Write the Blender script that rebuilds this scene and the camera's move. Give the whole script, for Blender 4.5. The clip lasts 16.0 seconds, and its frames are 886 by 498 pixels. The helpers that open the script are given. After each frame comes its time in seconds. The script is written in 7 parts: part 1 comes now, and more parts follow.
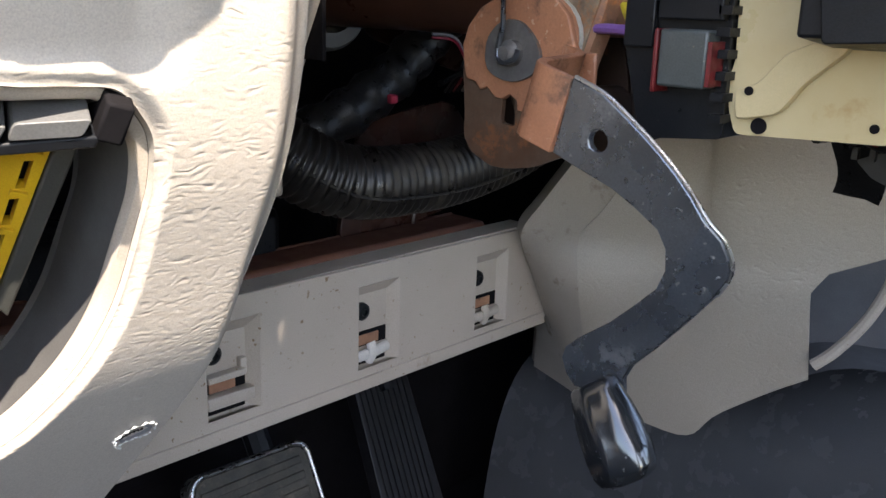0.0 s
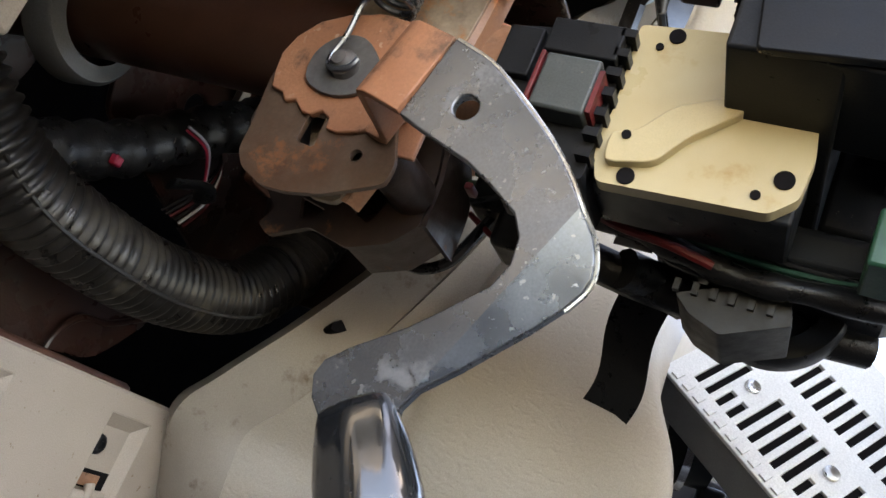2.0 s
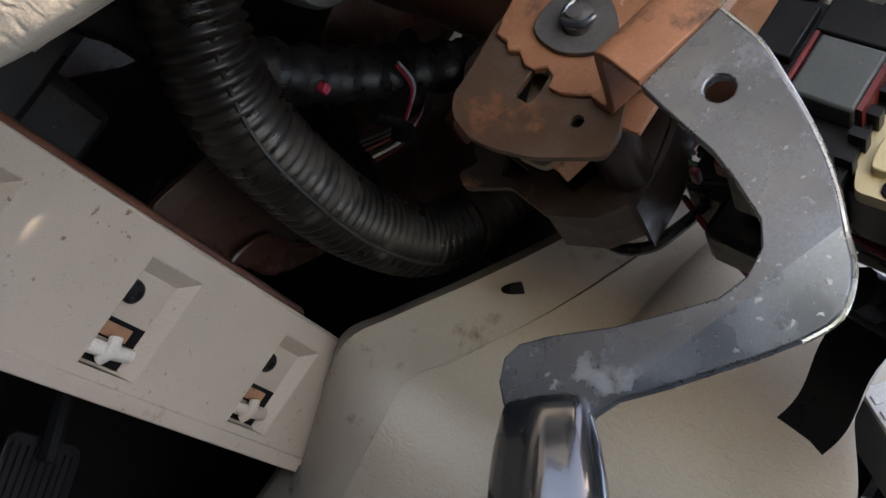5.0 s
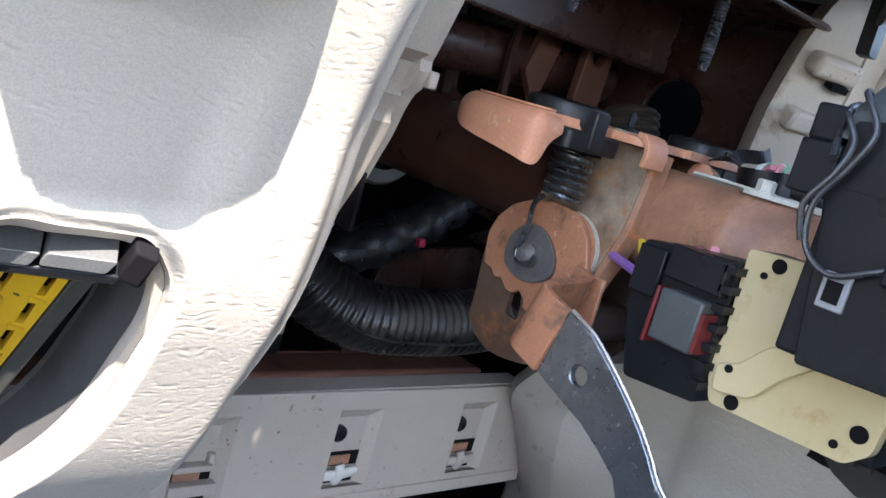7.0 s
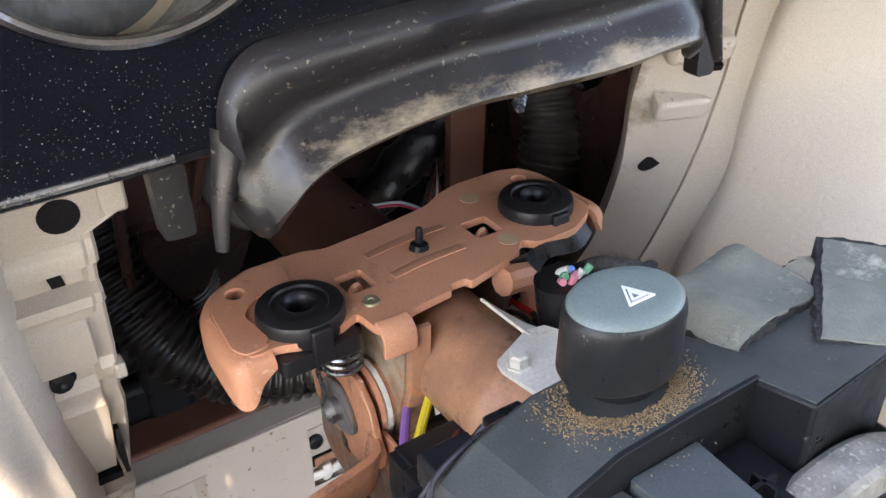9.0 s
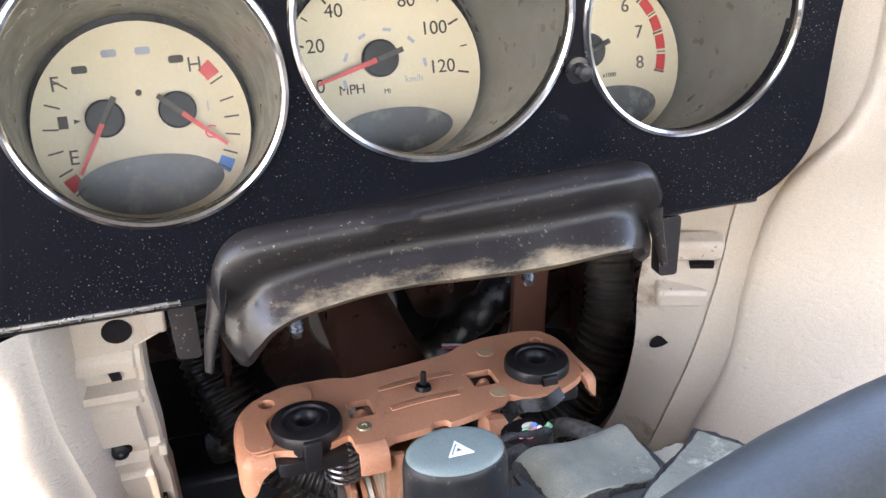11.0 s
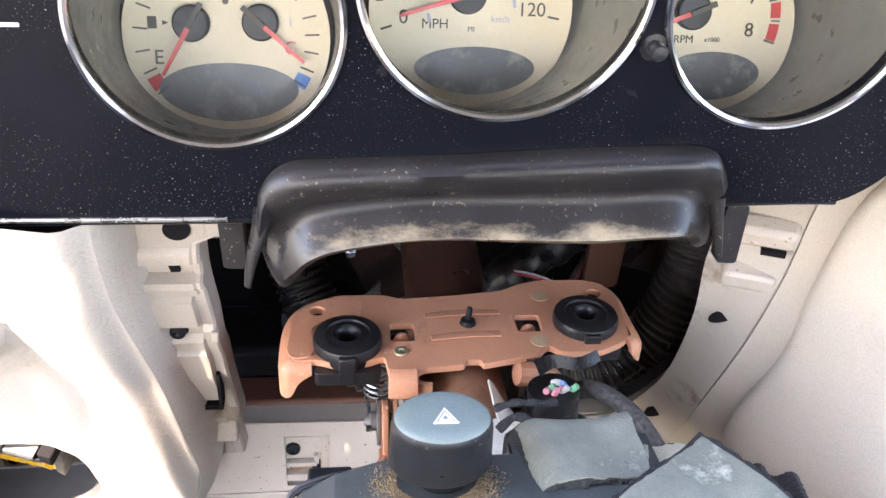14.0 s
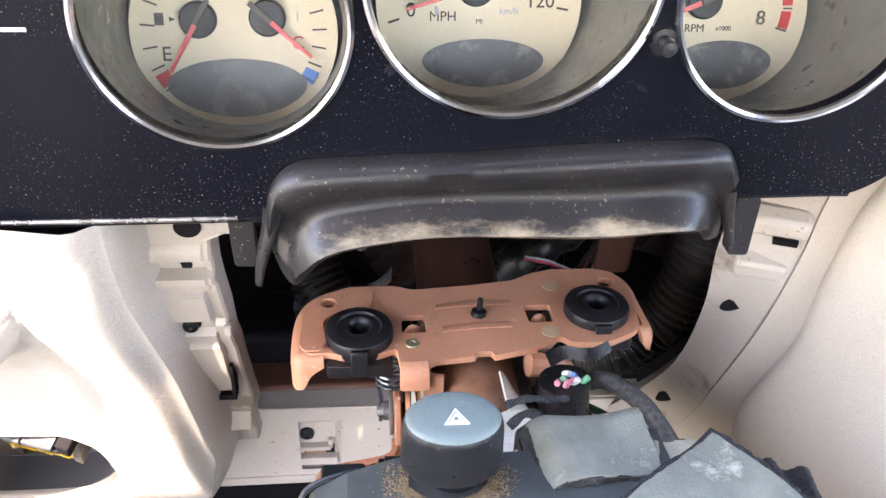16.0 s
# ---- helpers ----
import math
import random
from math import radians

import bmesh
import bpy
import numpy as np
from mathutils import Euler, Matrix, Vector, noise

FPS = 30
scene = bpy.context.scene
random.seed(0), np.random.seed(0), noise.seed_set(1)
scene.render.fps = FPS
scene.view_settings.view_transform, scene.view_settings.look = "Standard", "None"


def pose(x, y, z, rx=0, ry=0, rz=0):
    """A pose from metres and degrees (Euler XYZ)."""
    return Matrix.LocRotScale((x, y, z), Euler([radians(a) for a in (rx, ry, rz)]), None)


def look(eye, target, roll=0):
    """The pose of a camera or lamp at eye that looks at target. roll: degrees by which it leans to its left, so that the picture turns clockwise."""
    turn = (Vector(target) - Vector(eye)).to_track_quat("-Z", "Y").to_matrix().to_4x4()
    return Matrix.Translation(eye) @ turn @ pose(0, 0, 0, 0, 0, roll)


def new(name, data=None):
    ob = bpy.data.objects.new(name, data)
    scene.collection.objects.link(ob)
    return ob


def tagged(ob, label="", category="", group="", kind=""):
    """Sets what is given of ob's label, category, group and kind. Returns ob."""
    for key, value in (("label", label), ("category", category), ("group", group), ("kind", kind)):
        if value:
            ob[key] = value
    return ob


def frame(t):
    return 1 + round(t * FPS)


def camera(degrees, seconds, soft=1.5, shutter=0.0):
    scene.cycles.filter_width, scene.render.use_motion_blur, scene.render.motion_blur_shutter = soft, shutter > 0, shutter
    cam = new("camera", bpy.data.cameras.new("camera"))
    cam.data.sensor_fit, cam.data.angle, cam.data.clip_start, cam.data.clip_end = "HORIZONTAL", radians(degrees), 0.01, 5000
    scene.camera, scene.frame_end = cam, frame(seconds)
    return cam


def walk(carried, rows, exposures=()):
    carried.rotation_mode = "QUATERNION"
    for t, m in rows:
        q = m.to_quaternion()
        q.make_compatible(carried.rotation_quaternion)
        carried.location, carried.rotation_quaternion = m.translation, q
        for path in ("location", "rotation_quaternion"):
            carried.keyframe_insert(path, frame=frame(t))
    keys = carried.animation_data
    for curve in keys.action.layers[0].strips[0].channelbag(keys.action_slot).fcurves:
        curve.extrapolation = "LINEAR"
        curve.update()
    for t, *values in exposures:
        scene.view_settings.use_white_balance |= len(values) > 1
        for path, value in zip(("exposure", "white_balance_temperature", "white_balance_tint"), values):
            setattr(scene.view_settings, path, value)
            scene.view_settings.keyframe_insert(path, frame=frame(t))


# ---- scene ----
cam = camera(52.9, 16.0)
PATH = [
    (0, (-0.319, 0.093, 0.719), (1.089, 1.413, 0.194), 1.9),
    (0.5, (-0.33, 0.096, 0.687), (1.196, 1.352, 0.376), 4.9),
    (1, (-0.318, 0.117, 0.633), (1.381, 1.156, 0.816), 11.2),
    (1.5, (-0.295, 0.131, 0.597), (1.425, 1.074, 0.983), 17.2),
    (2, (-0.269, 0.154, 0.579), (1.477, 0.963, 1.127), 23.3),
    (2.5, (-0.24, 0.176, 0.572), (1.472, 0.908, 1.303), 26.1),
    (3, (-0.21, 0.201, 0.563), (1.533, 0.816, 1.327), 26.2),
    (3.2, (-0.197, 0.208, 0.55), (1.534, 0.777, 1.374), 28.5),
    (5.3, (-0.276, 0.163, 0.606), (1.336, 1.345, 0.676), 31.7),
    (5.5, (-0.288, 0.154, 0.624), (1.272, 1.405, 0.572), 29.2),
    (6, (-0.317, 0.129, 0.651), (1.151, 1.48, 0.496), 24.0),
    (6.5, (-0.324, 0.108, 0.698), (1.058, 1.531, 0.446), 19.7),
    (7, (-0.32, 0.083, 0.761), (1.05, 1.495, 0.403), 16.0),
    (7.5, (-0.283, 0.055, 0.813), (0.996, 1.489, 0.258), 10.2),
    (8, (-0.248, 0.083, 0.874), (0.974, 1.372, -0.046), 5.6),
    (8.5, (-0.197, 0.086, 0.92), (0.881, 1.374, -0.167), 3.0),
    (9, (-0.153, 0.065, 0.952), (0.764, 1.483, -0.119), -1.1),
    (9.5, (-0.131, 0.051, 0.978), (0.723, 1.594, 0.035), -3.6),
    (9.7, (-0.121, 0.044, 0.978), (0.75, 1.645, 0.153), -4.2),
    (11.8, (-0.078, -0.054, 1.012), (0.22, 1.732, 0.162), 1.1),
    (12, (-0.072, -0.05, 1.014), (0.204, 1.715, 0.116), 2.1),
    (12.5, (-0.063, -0.04, 1.019), (0.178, 1.686, 0.038), 3.3),
    (13, (-0.057, -0.034, 1.018), (0.16, 1.674, 0.001), 3.2),
    (13.5, (-0.054, -0.029, 1.022), (0.15, 1.664, -0.023), 3.1),
    (14, (-0.053, -0.025, 1.026), (0.148, 1.655, -0.04), 3.1),
    (14.5, (-0.052, -0.024, 1.027), (0.14, 1.65, -0.05), 3.0),
    (15, (-0.05, -0.023, 1.029), (0.124, 1.644, -0.062), 2.4),
    (15.5, (-0.049, -0.022, 1.031), (0.113, 1.638, -0.073), 2.0),
    (16, (-0.052, -0.02, 1.034), (0.121, 1.629, -0.086), 2.1),
]
EXPOSURES = [(0, 2.6, 7100, 15), (1.0, 2.85, 7000, 14), (1.5, 3.05, 7800, 15), (2.5, 3.32, 8900, 15), (3.2, 3.34, 9200, 15), (5.5, 2.55, 7600, 17), (6.5, 2.68, 6700, 15), (7, 2.95, 6400, 14), (8, 3.37, 7400, 15), (9, 3.54, 7900, 19), (12, 4.0, 7700, 22), (16, 4.13, 7600, 23)]
walk(cam, [(t, look(eye, target, roll)) for t, eye, target, roll in PATH], EXPOSURES)

# ---- world, sun, exposure ----
SUN_AZ, SUN_EL = radians(208), radians(52)      # towards the sun: behind and to the driver's left
world = bpy.data.worlds.new("sky")
scene.world = world
world.use_nodes = True
wn = world.node_tree.nodes
sky = wn.new("ShaderNodeTexSky")
sky.sky_type, sky.sun_disc, sky.sun_elevation, sky.sun_rotation = "NISHITA", False, SUN_EL, SUN_AZ
world.node_tree.links.new(sky.outputs[0], wn["Background"].inputs[0])
wn["Background"].inputs[1].default_value = 0.15
sun_way = Vector((math.sin(SUN_AZ) * math.cos(SUN_EL), math.cos(SUN_AZ) * math.cos(SUN_EL), math.sin(SUN_EL)))
sun = new("sun", bpy.data.lights.new("sun", "SUN"))
sun.data.energy, sun.data.angle, sun.data.color = 3.2, radians(0.6), (1.0, 0.95, 0.87)
sun.matrix_world = look(sun_way * 3, (0, 0, 0))


# ---- materials ----
def material(name, base, other=None, rough=0.5, metal=0.0, grain=900.0, bump=0.15, patch=30.0, dirt=None, dirt_at=0.62, dirt_scale=18.0,
             speck=None, speck_at=0.72, speck_scale=420.0, coat=0.0, leather=0.0, rough_var=0.12, depth=0.0006, per_object=0.0, gloss=0.5):
    m = bpy.data.materials.new(name)
    m.use_nodes = True
    nt = m.node_tree
    n, l = nt.nodes, nt.links
    bsdf = n["Principled BSDF"]
    tc = n.new("ShaderNodeTexCoord")

    def noise_at(scale, detail=4.0, rough_=0.6):
        t = n.new("ShaderNodeTexNoise")
        t.inputs["Scale"].default_value, t.inputs["Detail"].default_value, t.inputs["Roughness"].default_value = scale, detail, rough_
        l.new(tc.outputs["Object"], t.inputs["Vector"])
        return t.outputs["Fac"]

    def ramp(src, lo, hi):
        r = n.new("ShaderNodeMapRange")
        r.inputs["From Min"].default_value, r.inputs["From Max"].default_value = lo, hi
        l.new(src, r.inputs["Value"])
        return r.outputs["Result"]

    def mix(fac, a, b):
        x = n.new("ShaderNodeMix")
        x.data_type = "RGBA"
        l.new(fac, x.inputs["Factor"])
        for k, v in ((6, a), (7, b)):
            if isinstance(v, tuple):
                x.inputs[k].default_value = (*v, 1.0)
            else:
                l.new(v, x.inputs[k])
        return x.outputs[2]

    other = other or tuple(0.8 * c for c in base)
    col = mix(ramp(noise_at(patch), 0.35, 0.68), base, other)
    col = mix(ramp(noise_at(grain, 2.0), 0.3, 1.1), col, tuple(0.6 * c for c in base))
    rough_src = ramp(noise_at(patch * 2.3), 0.3, 0.7)
    rr = n.new("ShaderNodeMapRange")
    rr.inputs["To Min"].default_value, rr.inputs["To Max"].default_value = max(0.02, rough - rough_var), min(1.0, rough + rough_var)
    l.new(rough_src, rr.inputs["Value"])
    rough_out = rr.outputs["Result"]
    if dirt:
        f = ramp(noise_at(dirt_scale, 8.0, 0.7), dirt_at, dirt_at + 0.12)
        col = mix(f, col, dirt)
        add = n.new("ShaderNodeMath")
        add.operation, add.use_clamp = "MULTIPLY_ADD", True
        l.new(f, add.inputs[0])
        add.inputs[1].default_value = 0.45
        l.new(rough_out, add.inputs[2])
        rough_out = add.outputs[0]
    if speck:
        v = n.new("ShaderNodeTexNoise")
        v.inputs["Scale"].default_value, v.inputs["Detail"].default_value = speck_scale, 3.0
        l.new(tc.outputs["Object"], v.inputs["Vector"])
        where = ramp(noise_at(22.0, 3.0), 0.4, 0.62)
        sp = n.new("ShaderNodeMath")
        sp.operation = "MULTIPLY"
        l.new(ramp(v.outputs["Fac"], speck_at, speck_at + 0.05), sp.inputs[0])
        l.new(where, sp.inputs[1])
        col = mix(sp.outputs[0], col, speck)
        ad = n.new("ShaderNodeMath")
        ad.operation, ad.use_clamp = "MULTIPLY_ADD", True
        l.new(sp.outputs[0], ad.inputs[0])
        ad.inputs[1].default_value = 0.6
        l.new(rough_out, ad.inputs[2])
        rough_out = ad.outputs[0]
    if per_object:
        oi = n.new("ShaderNodeObjectInfo")
        hsv = n.new("ShaderNodeHueSaturation")
        mr = n.new("ShaderNodeMapRange")
        mr.inputs["To Min"].default_value, mr.inputs["To Max"].default_value = 1 - per_object, 1 + per_object
        l.new(oi.outputs["Random"], mr.inputs["Value"])
        l.new(mr.outputs["Result"], hsv.inputs["Value"])
        l.new(col, hsv.inputs["Color"])
        col = hsv.outputs["Color"]
    l.new(col, bsdf.inputs["Base Color"])
    l.new(rough_out, bsdf.inputs["Roughness"])
    bsdf.inputs["Metallic"].default_value, bsdf.inputs["Specular IOR Level"].default_value = metal, gloss
    if coat:
        bsdf.inputs["Coat Weight"].default_value, bsdf.inputs["Coat Roughness"].default_value = coat, 0.08
    b = n.new("ShaderNodeBump")
    b.inputs["Strength"].default_value, b.inputs["Distance"].default_value = bump, depth
    height = noise_at(grain, 3.0)
    if leather:
        # wrinkles that run roughly sideways, broken up by a warp
        mp = n.new("ShaderNodeMapping")
        mp.inputs["Scale"].default_value = (0.58, 0.8, 1.25)
        wp = n.new("ShaderNodeTexNoise")
        wp.inputs["Scale"].default_value = 60.0
        l.new(tc.outputs["Object"], wp.inputs["Vector"])
        wm = n.new("ShaderNodeMix")
        wm.data_type = "RGBA"
        wm.blend_type = "LINEAR_LIGHT"
        wm.inputs["Factor"].default_value = 0.005
        l.new(tc.outputs["Object"], wm.inputs[6])
        l.new(wp.outputs["Color"], wm.inputs[7])
        l.new(wm.outputs[2], mp.inputs["Vector"])
        ln = n.new("ShaderNodeTexNoise")
        ln.inputs["Scale"].default_value, ln.inputs["Detail"].default_value, ln.inputs["Roughness"].default_value = leather, 2.4, 0.5
        ln.noise_type = "RIDGED_MULTIFRACTAL"
        l.new(mp.outputs["Vector"], ln.inputs["Vector"])
        hm = n.new("ShaderNodeMath")
        hm.operation = "MULTIPLY_ADD"
        l.new(ln.outputs["Fac"], hm.inputs[0])
        hm.inputs[1].default_value = -1.0
        fine = n.new("ShaderNodeMath")
        fine.operation = "MULTIPLY"
        l.new(height, fine.inputs[0])
        fine.inputs[1].default_value = 0.3
        l.new(fine.outputs[0], hm.inputs[2])
        height = hm.outputs[0]
    l.new(height, b.inputs["Height"])
    l.new(b.outputs["Normal"], bsdf.inputs["Normal"])
    return m


def glass(name, colour=(1, 1, 1), rough=0.02, alpha=0.12):
    m = bpy.data.materials.new(name)
    m.use_nodes = True
    p = m.node_tree.nodes["Principled BSDF"]
    p.inputs["Base Color"].default_value, p.inputs["Roughness"].default_value = (*colour, 1), rough
    p.inputs["Alpha"].default_value = alpha
    return m


M_VINYL = material("beige_vinyl", (0.58, 0.52, 0.45), (0.54, 0.48, 0.405), rough=0.5, grain=1500, bump=0.75, patch=9, leather=360, depth=0.0004)
M_VINYLR = material("beige_grained_panel", (0.49, 0.425, 0.345), (0.45, 0.385, 0.305), rough=0.46, grain=1500, bump=0.6, patch=9, leather=290, depth=0.0004)
M_BEIGE = material("beige_plastic", (0.53, 0.455, 0.375), (0.48, 0.41, 0.335), rough=0.5, grain=1800, bump=0.12, patch=14, dirt=(0.30, 0.215, 0.145), dirt_at=0.635, dirt_scale=30, speck=(0.24, 0.16, 0.10), speck_at=0.67, speck_scale=330)
# Stained beige, toned down further as shade on the opening's frame.
M_FLANGE = material("stained_shaded_beige", (0.475, 0.415, 0.345), (0.42, 0.36, 0.295), rough=0.5, grain=1800, bump=0.12, patch=16, dirt=(0.20, 0.145, 0.10), dirt_at=0.58, dirt_scale=30)
M_GREYIN = material("grey_inner_plastic", (0.30, 0.30, 0.31), rough=0.5, grain=1400)
M_PRIMER = material("orange_primed_steel", (0.67, 0.315, 0.182), (0.58, 0.262, 0.15), rough=0.5, grain=1100, bump=0.15, patch=22, dirt=(0.34, 0.17, 0.10), dirt_at=0.60, dirt_scale=34, speck=(0.66, 0.42, 0.29), speck_at=0.64, speck_scale=300)
M_RUST = material("rusty_steel", (0.46, 0.235, 0.135), (0.25, 0.125, 0.078), rough=0.42, grain=900, bump=0.3, patch=60, dirt=(0.72, 0.25, 0.08), dirt_at=0.585, dirt_scale=48, speck=(0.18, 0.11, 0.075), speck_at=0.60, speck_scale=160)
M_RUSTGREY = material("rust_stained_steel", (0.16, 0.105, 0.075), (0.10, 0.045, 0.025), rough=0.40, metal=0.25, grain=700, bump=0.2, patch=45, dirt=(0.30, 0.12, 0.05), dirt_at=0.58, dirt_scale=50)
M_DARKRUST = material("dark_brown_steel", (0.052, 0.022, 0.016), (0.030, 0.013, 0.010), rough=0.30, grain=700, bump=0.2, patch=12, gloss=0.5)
M_STEEL = material("scuffed_grey_steel", (0.205, 0.225, 0.255), (0.15, 0.165, 0.19), rough=0.27, metal=0.82, grain=1300, bump=0.05, patch=30, rough_var=0.09, dirt=(0.33, 0.34, 0.36), dirt_at=0.57, dirt_scale=40, speck=(0.50, 0.50, 0.48), speck_at=0.66, speck_scale=420)
M_BRIGHT = material("bright_steel", (0.62, 0.62, 0.6), (0.45, 0.43, 0.4), rough=0.3, metal=0.9, grain=900, bump=0.08, patch=80)
M_GALV = material("galvanised_steel", (0.74, 0.73, 0.65), (0.64, 0.61, 0.50), rough=0.45, metal=0.15, grain=900, bump=0.1, patch=60, dirt=(0.42, 0.25, 0.1), dirt_at=0.62, dirt_scale=60)
M_CHROME = material("chrome_trim", (0.8, 0.8, 0.8), rough=0.14, metal=1.0, grain=900, bump=0.02, rough_var=0.05)
M_BLACK = material("black_plastic", (0.010, 0.011, 0.013), (0.016, 0.017, 0.019), rough=0.36, grain=1600, bump=0.12, patch=40, dirt=(0.05, 0.048, 0.043), dirt_at=0.66, dirt_scale=45, gloss=0.18, speck=(0.20, 0.19, 0.17), speck_at=0.72, speck_scale=420)
# Dusty black, its base lifted to carry the sky's sheen on top faces.
M_DUSTY = material("dusty_black_with_sky_sheen", (0.052, 0.062, 0.061), (0.078, 0.087, 0.086), rough=0.42, grain=1500, bump=0.15, patch=40, dirt=(0.105, 0.102, 0.092), dirt_at=0.58, dirt_scale=40, speck=(0.26, 0.22, 0.15), speck_at=0.68, speck_scale=700, gloss=0.5)
M_GLOSS = material("gloss_black_bezel", (0.006, 0.0066, 0.010), rough=0.22, grain=1200, bump=0.02, patch=30, gloss=0.16, speck=(0.30, 0.30, 0.28), speck_at=0.655, speck_scale=1300, rough_var=0.06)
M_RUBBER = material("black_rubber", (0.012, 0.012, 0.014), (0.020, 0.019, 0.020), rough=0.4, grain=1100, bump=0.2, patch=60, gloss=0.35, dirt=(0.08, 0.06, 0.045), dirt_at=0.64, dirt_scale=60)
M_HOSE = material("corrugated_black_hose", (0.011, 0.010, 0.010), (0.022, 0.019, 0.016), rough=0.34, grain=900, bump=0.15, patch=30, dirt=(0.060, 0.050, 0.038), dirt_at=0.55, dirt_scale=30, gloss=0.42)
M_BOOT = material("dusty_black_shroud", (0.013, 0.0115, 0.0125), (0.026, 0.0235, 0.023), rough=0.36, grain=1300, bump=0.12, patch=22, dirt=(0.20, 0.16, 0.11), dirt_at=0.70, dirt_scale=42, speck=(0.22, 0.18, 0.13), speck_at=0.65, speck_scale=600, gloss=0.45)
M_CREAM = material("yellowed_cream_plastic", (0.60, 0.49, 0.28), (0.53, 0.41, 0.21), rough=0.38, grain=5000, bump=0.02, patch=28, dirt=(0.42, 0.28, 0.12), dirt_at=0.575, dirt_scale=30)
M_HAZ = material("grey_button_top", (0.150, 0.195, 0.180), (0.175, 0.22, 0.20), rough=0.42, grain=1800, bump=0.08, patch=60)
M_FOAM = material("grey_foam_pad", (0.215, 0.225, 0.180), (0.12, 0.13, 0.108), rough=0.75, grain=1200, bump=0.4, patch=48, dirt=(0.38, 0.39, 0.31), dirt_at=0.58, dirt_scale=50, depth=0.001, speck=(0.10, 0.105, 0.10), speck_at=0.66, speck_scale=260)
M_PALEFOAM = material("pale_foam_scrap", (0.40, 0.385, 0.29), (0.33, 0.315, 0.24), rough=0.85, grain=1200, bump=0.4, patch=80, depth=0.001)
M_COLLAR = material("scuffed_grey_collar", (0.085, 0.09, 0.088), (0.17, 0.17, 0.155), rough=0.55, grain=900, bump=0.2, patch=70, speck=(0.5, 0.48, 0.42), speck_at=0.64, speck_scale=300)
M_FOAMEDGE = material("black_foam_edge", (0.03, 0.03, 0.03), rough=0.95, grain=600, bump=1.0, patch=200, depth=0.002)
M_STALK = material("dusty_grey_stalk", (0.33, 0.31, 0.26), (0.15, 0.145, 0.125), rough=0.75, grain=900, bump=0.5, patch=130, depth=0.001, dirt=(0.06, 0.06, 0.058), dirt_at=0.60, dirt_scale=70, speck=(0.52, 0.50, 0.43), speck_at=0.60, speck_scale=520)
M_WHEEL = material("dark_grey_leather_rim", (0.040, 0.046, 0.045), (0.055, 0.060, 0.058), rough=0.42, grain=1700, bump=0.1, patch=60, speck=(0.3, 0.3, 0.3), speck_at=0.74)
M_DIAL = material("cream_dial", (0.80, 0.69, 0.47), (0.76, 0.65, 0.43), rough=0.5, grain=2000, bump=0.02, patch=20)
M_LCD = material("dusty_grey_lens", (0.085, 0.088, 0.085), (0.12, 0.122, 0.115), rough=0.4, grain=900, bump=0.02, patch=60, dirt=(0.24, 0.24, 0.21), dirt_at=0.53, dirt_scale=110)
M_WALL = material("olive_grey_gauge_well", (0.095, 0.093, 0.076), (0.145, 0.14, 0.115), rough=0.35, grain=1200, bump=0.05, patch=40, dirt=(0.20, 0.19, 0.16), dirt_at=0.66, dirt_scale=50)
M_RED = material("red_paint", (0.72, 0.03, 0.025), rough=0.4, grain=1200, bump=0.02)
M_BLUE = material("blue_paint", (0.05, 0.22, 0.60), rough=0.4, grain=1200, bump=0.02)
M_INK = material("dark_ink", (0.085, 0.075, 0.062), rough=0.6, grain=1200, bump=0.02, gloss=0.2)
M_FADED = material("faded_blue_ink", (0.45, 0.45, 0.52), rough=0.6, grain=1200, bump=0.02)
M_WHITE = material("white_paint", (0.85, 0.85, 0.84), rough=0.5, grain=1500, bump=0.03)
M_YELLOW = material("yellow_plastic", (0.60, 0.36, 0.015), (0.54, 0.31, 0.015), rough=0.42, grain=3000, bump=0.04, patch=50)
# Near-black that stands in for shade inside holes, slots and cavities.
M_DARKVOID = material("void_shade", (0.012, 0.011, 0.012), rough=0.8, grain=600, bump=0.2, gloss=0.05)
M_CARPET = material("black_carpet", (0.02, 0.019, 0.02), (0.03, 0.028, 0.028), rough=0.95, grain=1800, bump=0.8, patch=30, depth=0.002, gloss=0.05)
M_TAPE = material("black_vinyl_tape", (0.012, 0.012, 0.013), rough=0.34, grain=900, bump=0.25, patch=70, depth=0.001, gloss=0.35)
M_LATCH = material("dull_red_latch", (0.17, 0.012, 0.015), (0.10, 0.01, 0.012), rough=0.5, grain=900, patch=150)
M_LABEL = material("cream_label", (0.62, 0.56, 0.42), (0.55, 0.49, 0.36), rough=0.6, grain=1500, bump=0.03)
M_BROWNBAR = material("brown_crossbar", (0.15, 0.062, 0.038), (0.10, 0.042, 0.028), rough=0.5, grain=900, bump=0.2, patch=20, gloss=0.3)
M_JACKET = material("dark_brown_jacket", (0.085, 0.036, 0.022), (0.05, 0.022, 0.015), rough=0.36, grain=900, bump=0.12, patch=20, gloss=0.4)
# Hatch grey darkened to hold the shade inside the well.
M_WELL = material("shade_grey_hatch_well", (0.095, 0.092, 0.09), (0.078, 0.076, 0.074), rough=0.45, grain=1400, bump=0.05, patch=20)
M_GREYDK = material("dark_grey_plastic", (0.10, 0.10, 0.10), (0.13, 0.13, 0.125), rough=0.5, grain=1400, patch=30)
M_BEZELGREY = material("dusty_switch_bezel", (0.022, 0.024, 0.029), (0.032, 0.034, 0.04), rough=0.5, grain=1600, bump=0.1, patch=60)
M_TAG = material("dull_white_tag", (0.22, 0.215, 0.20), rough=0.6, grain=900)
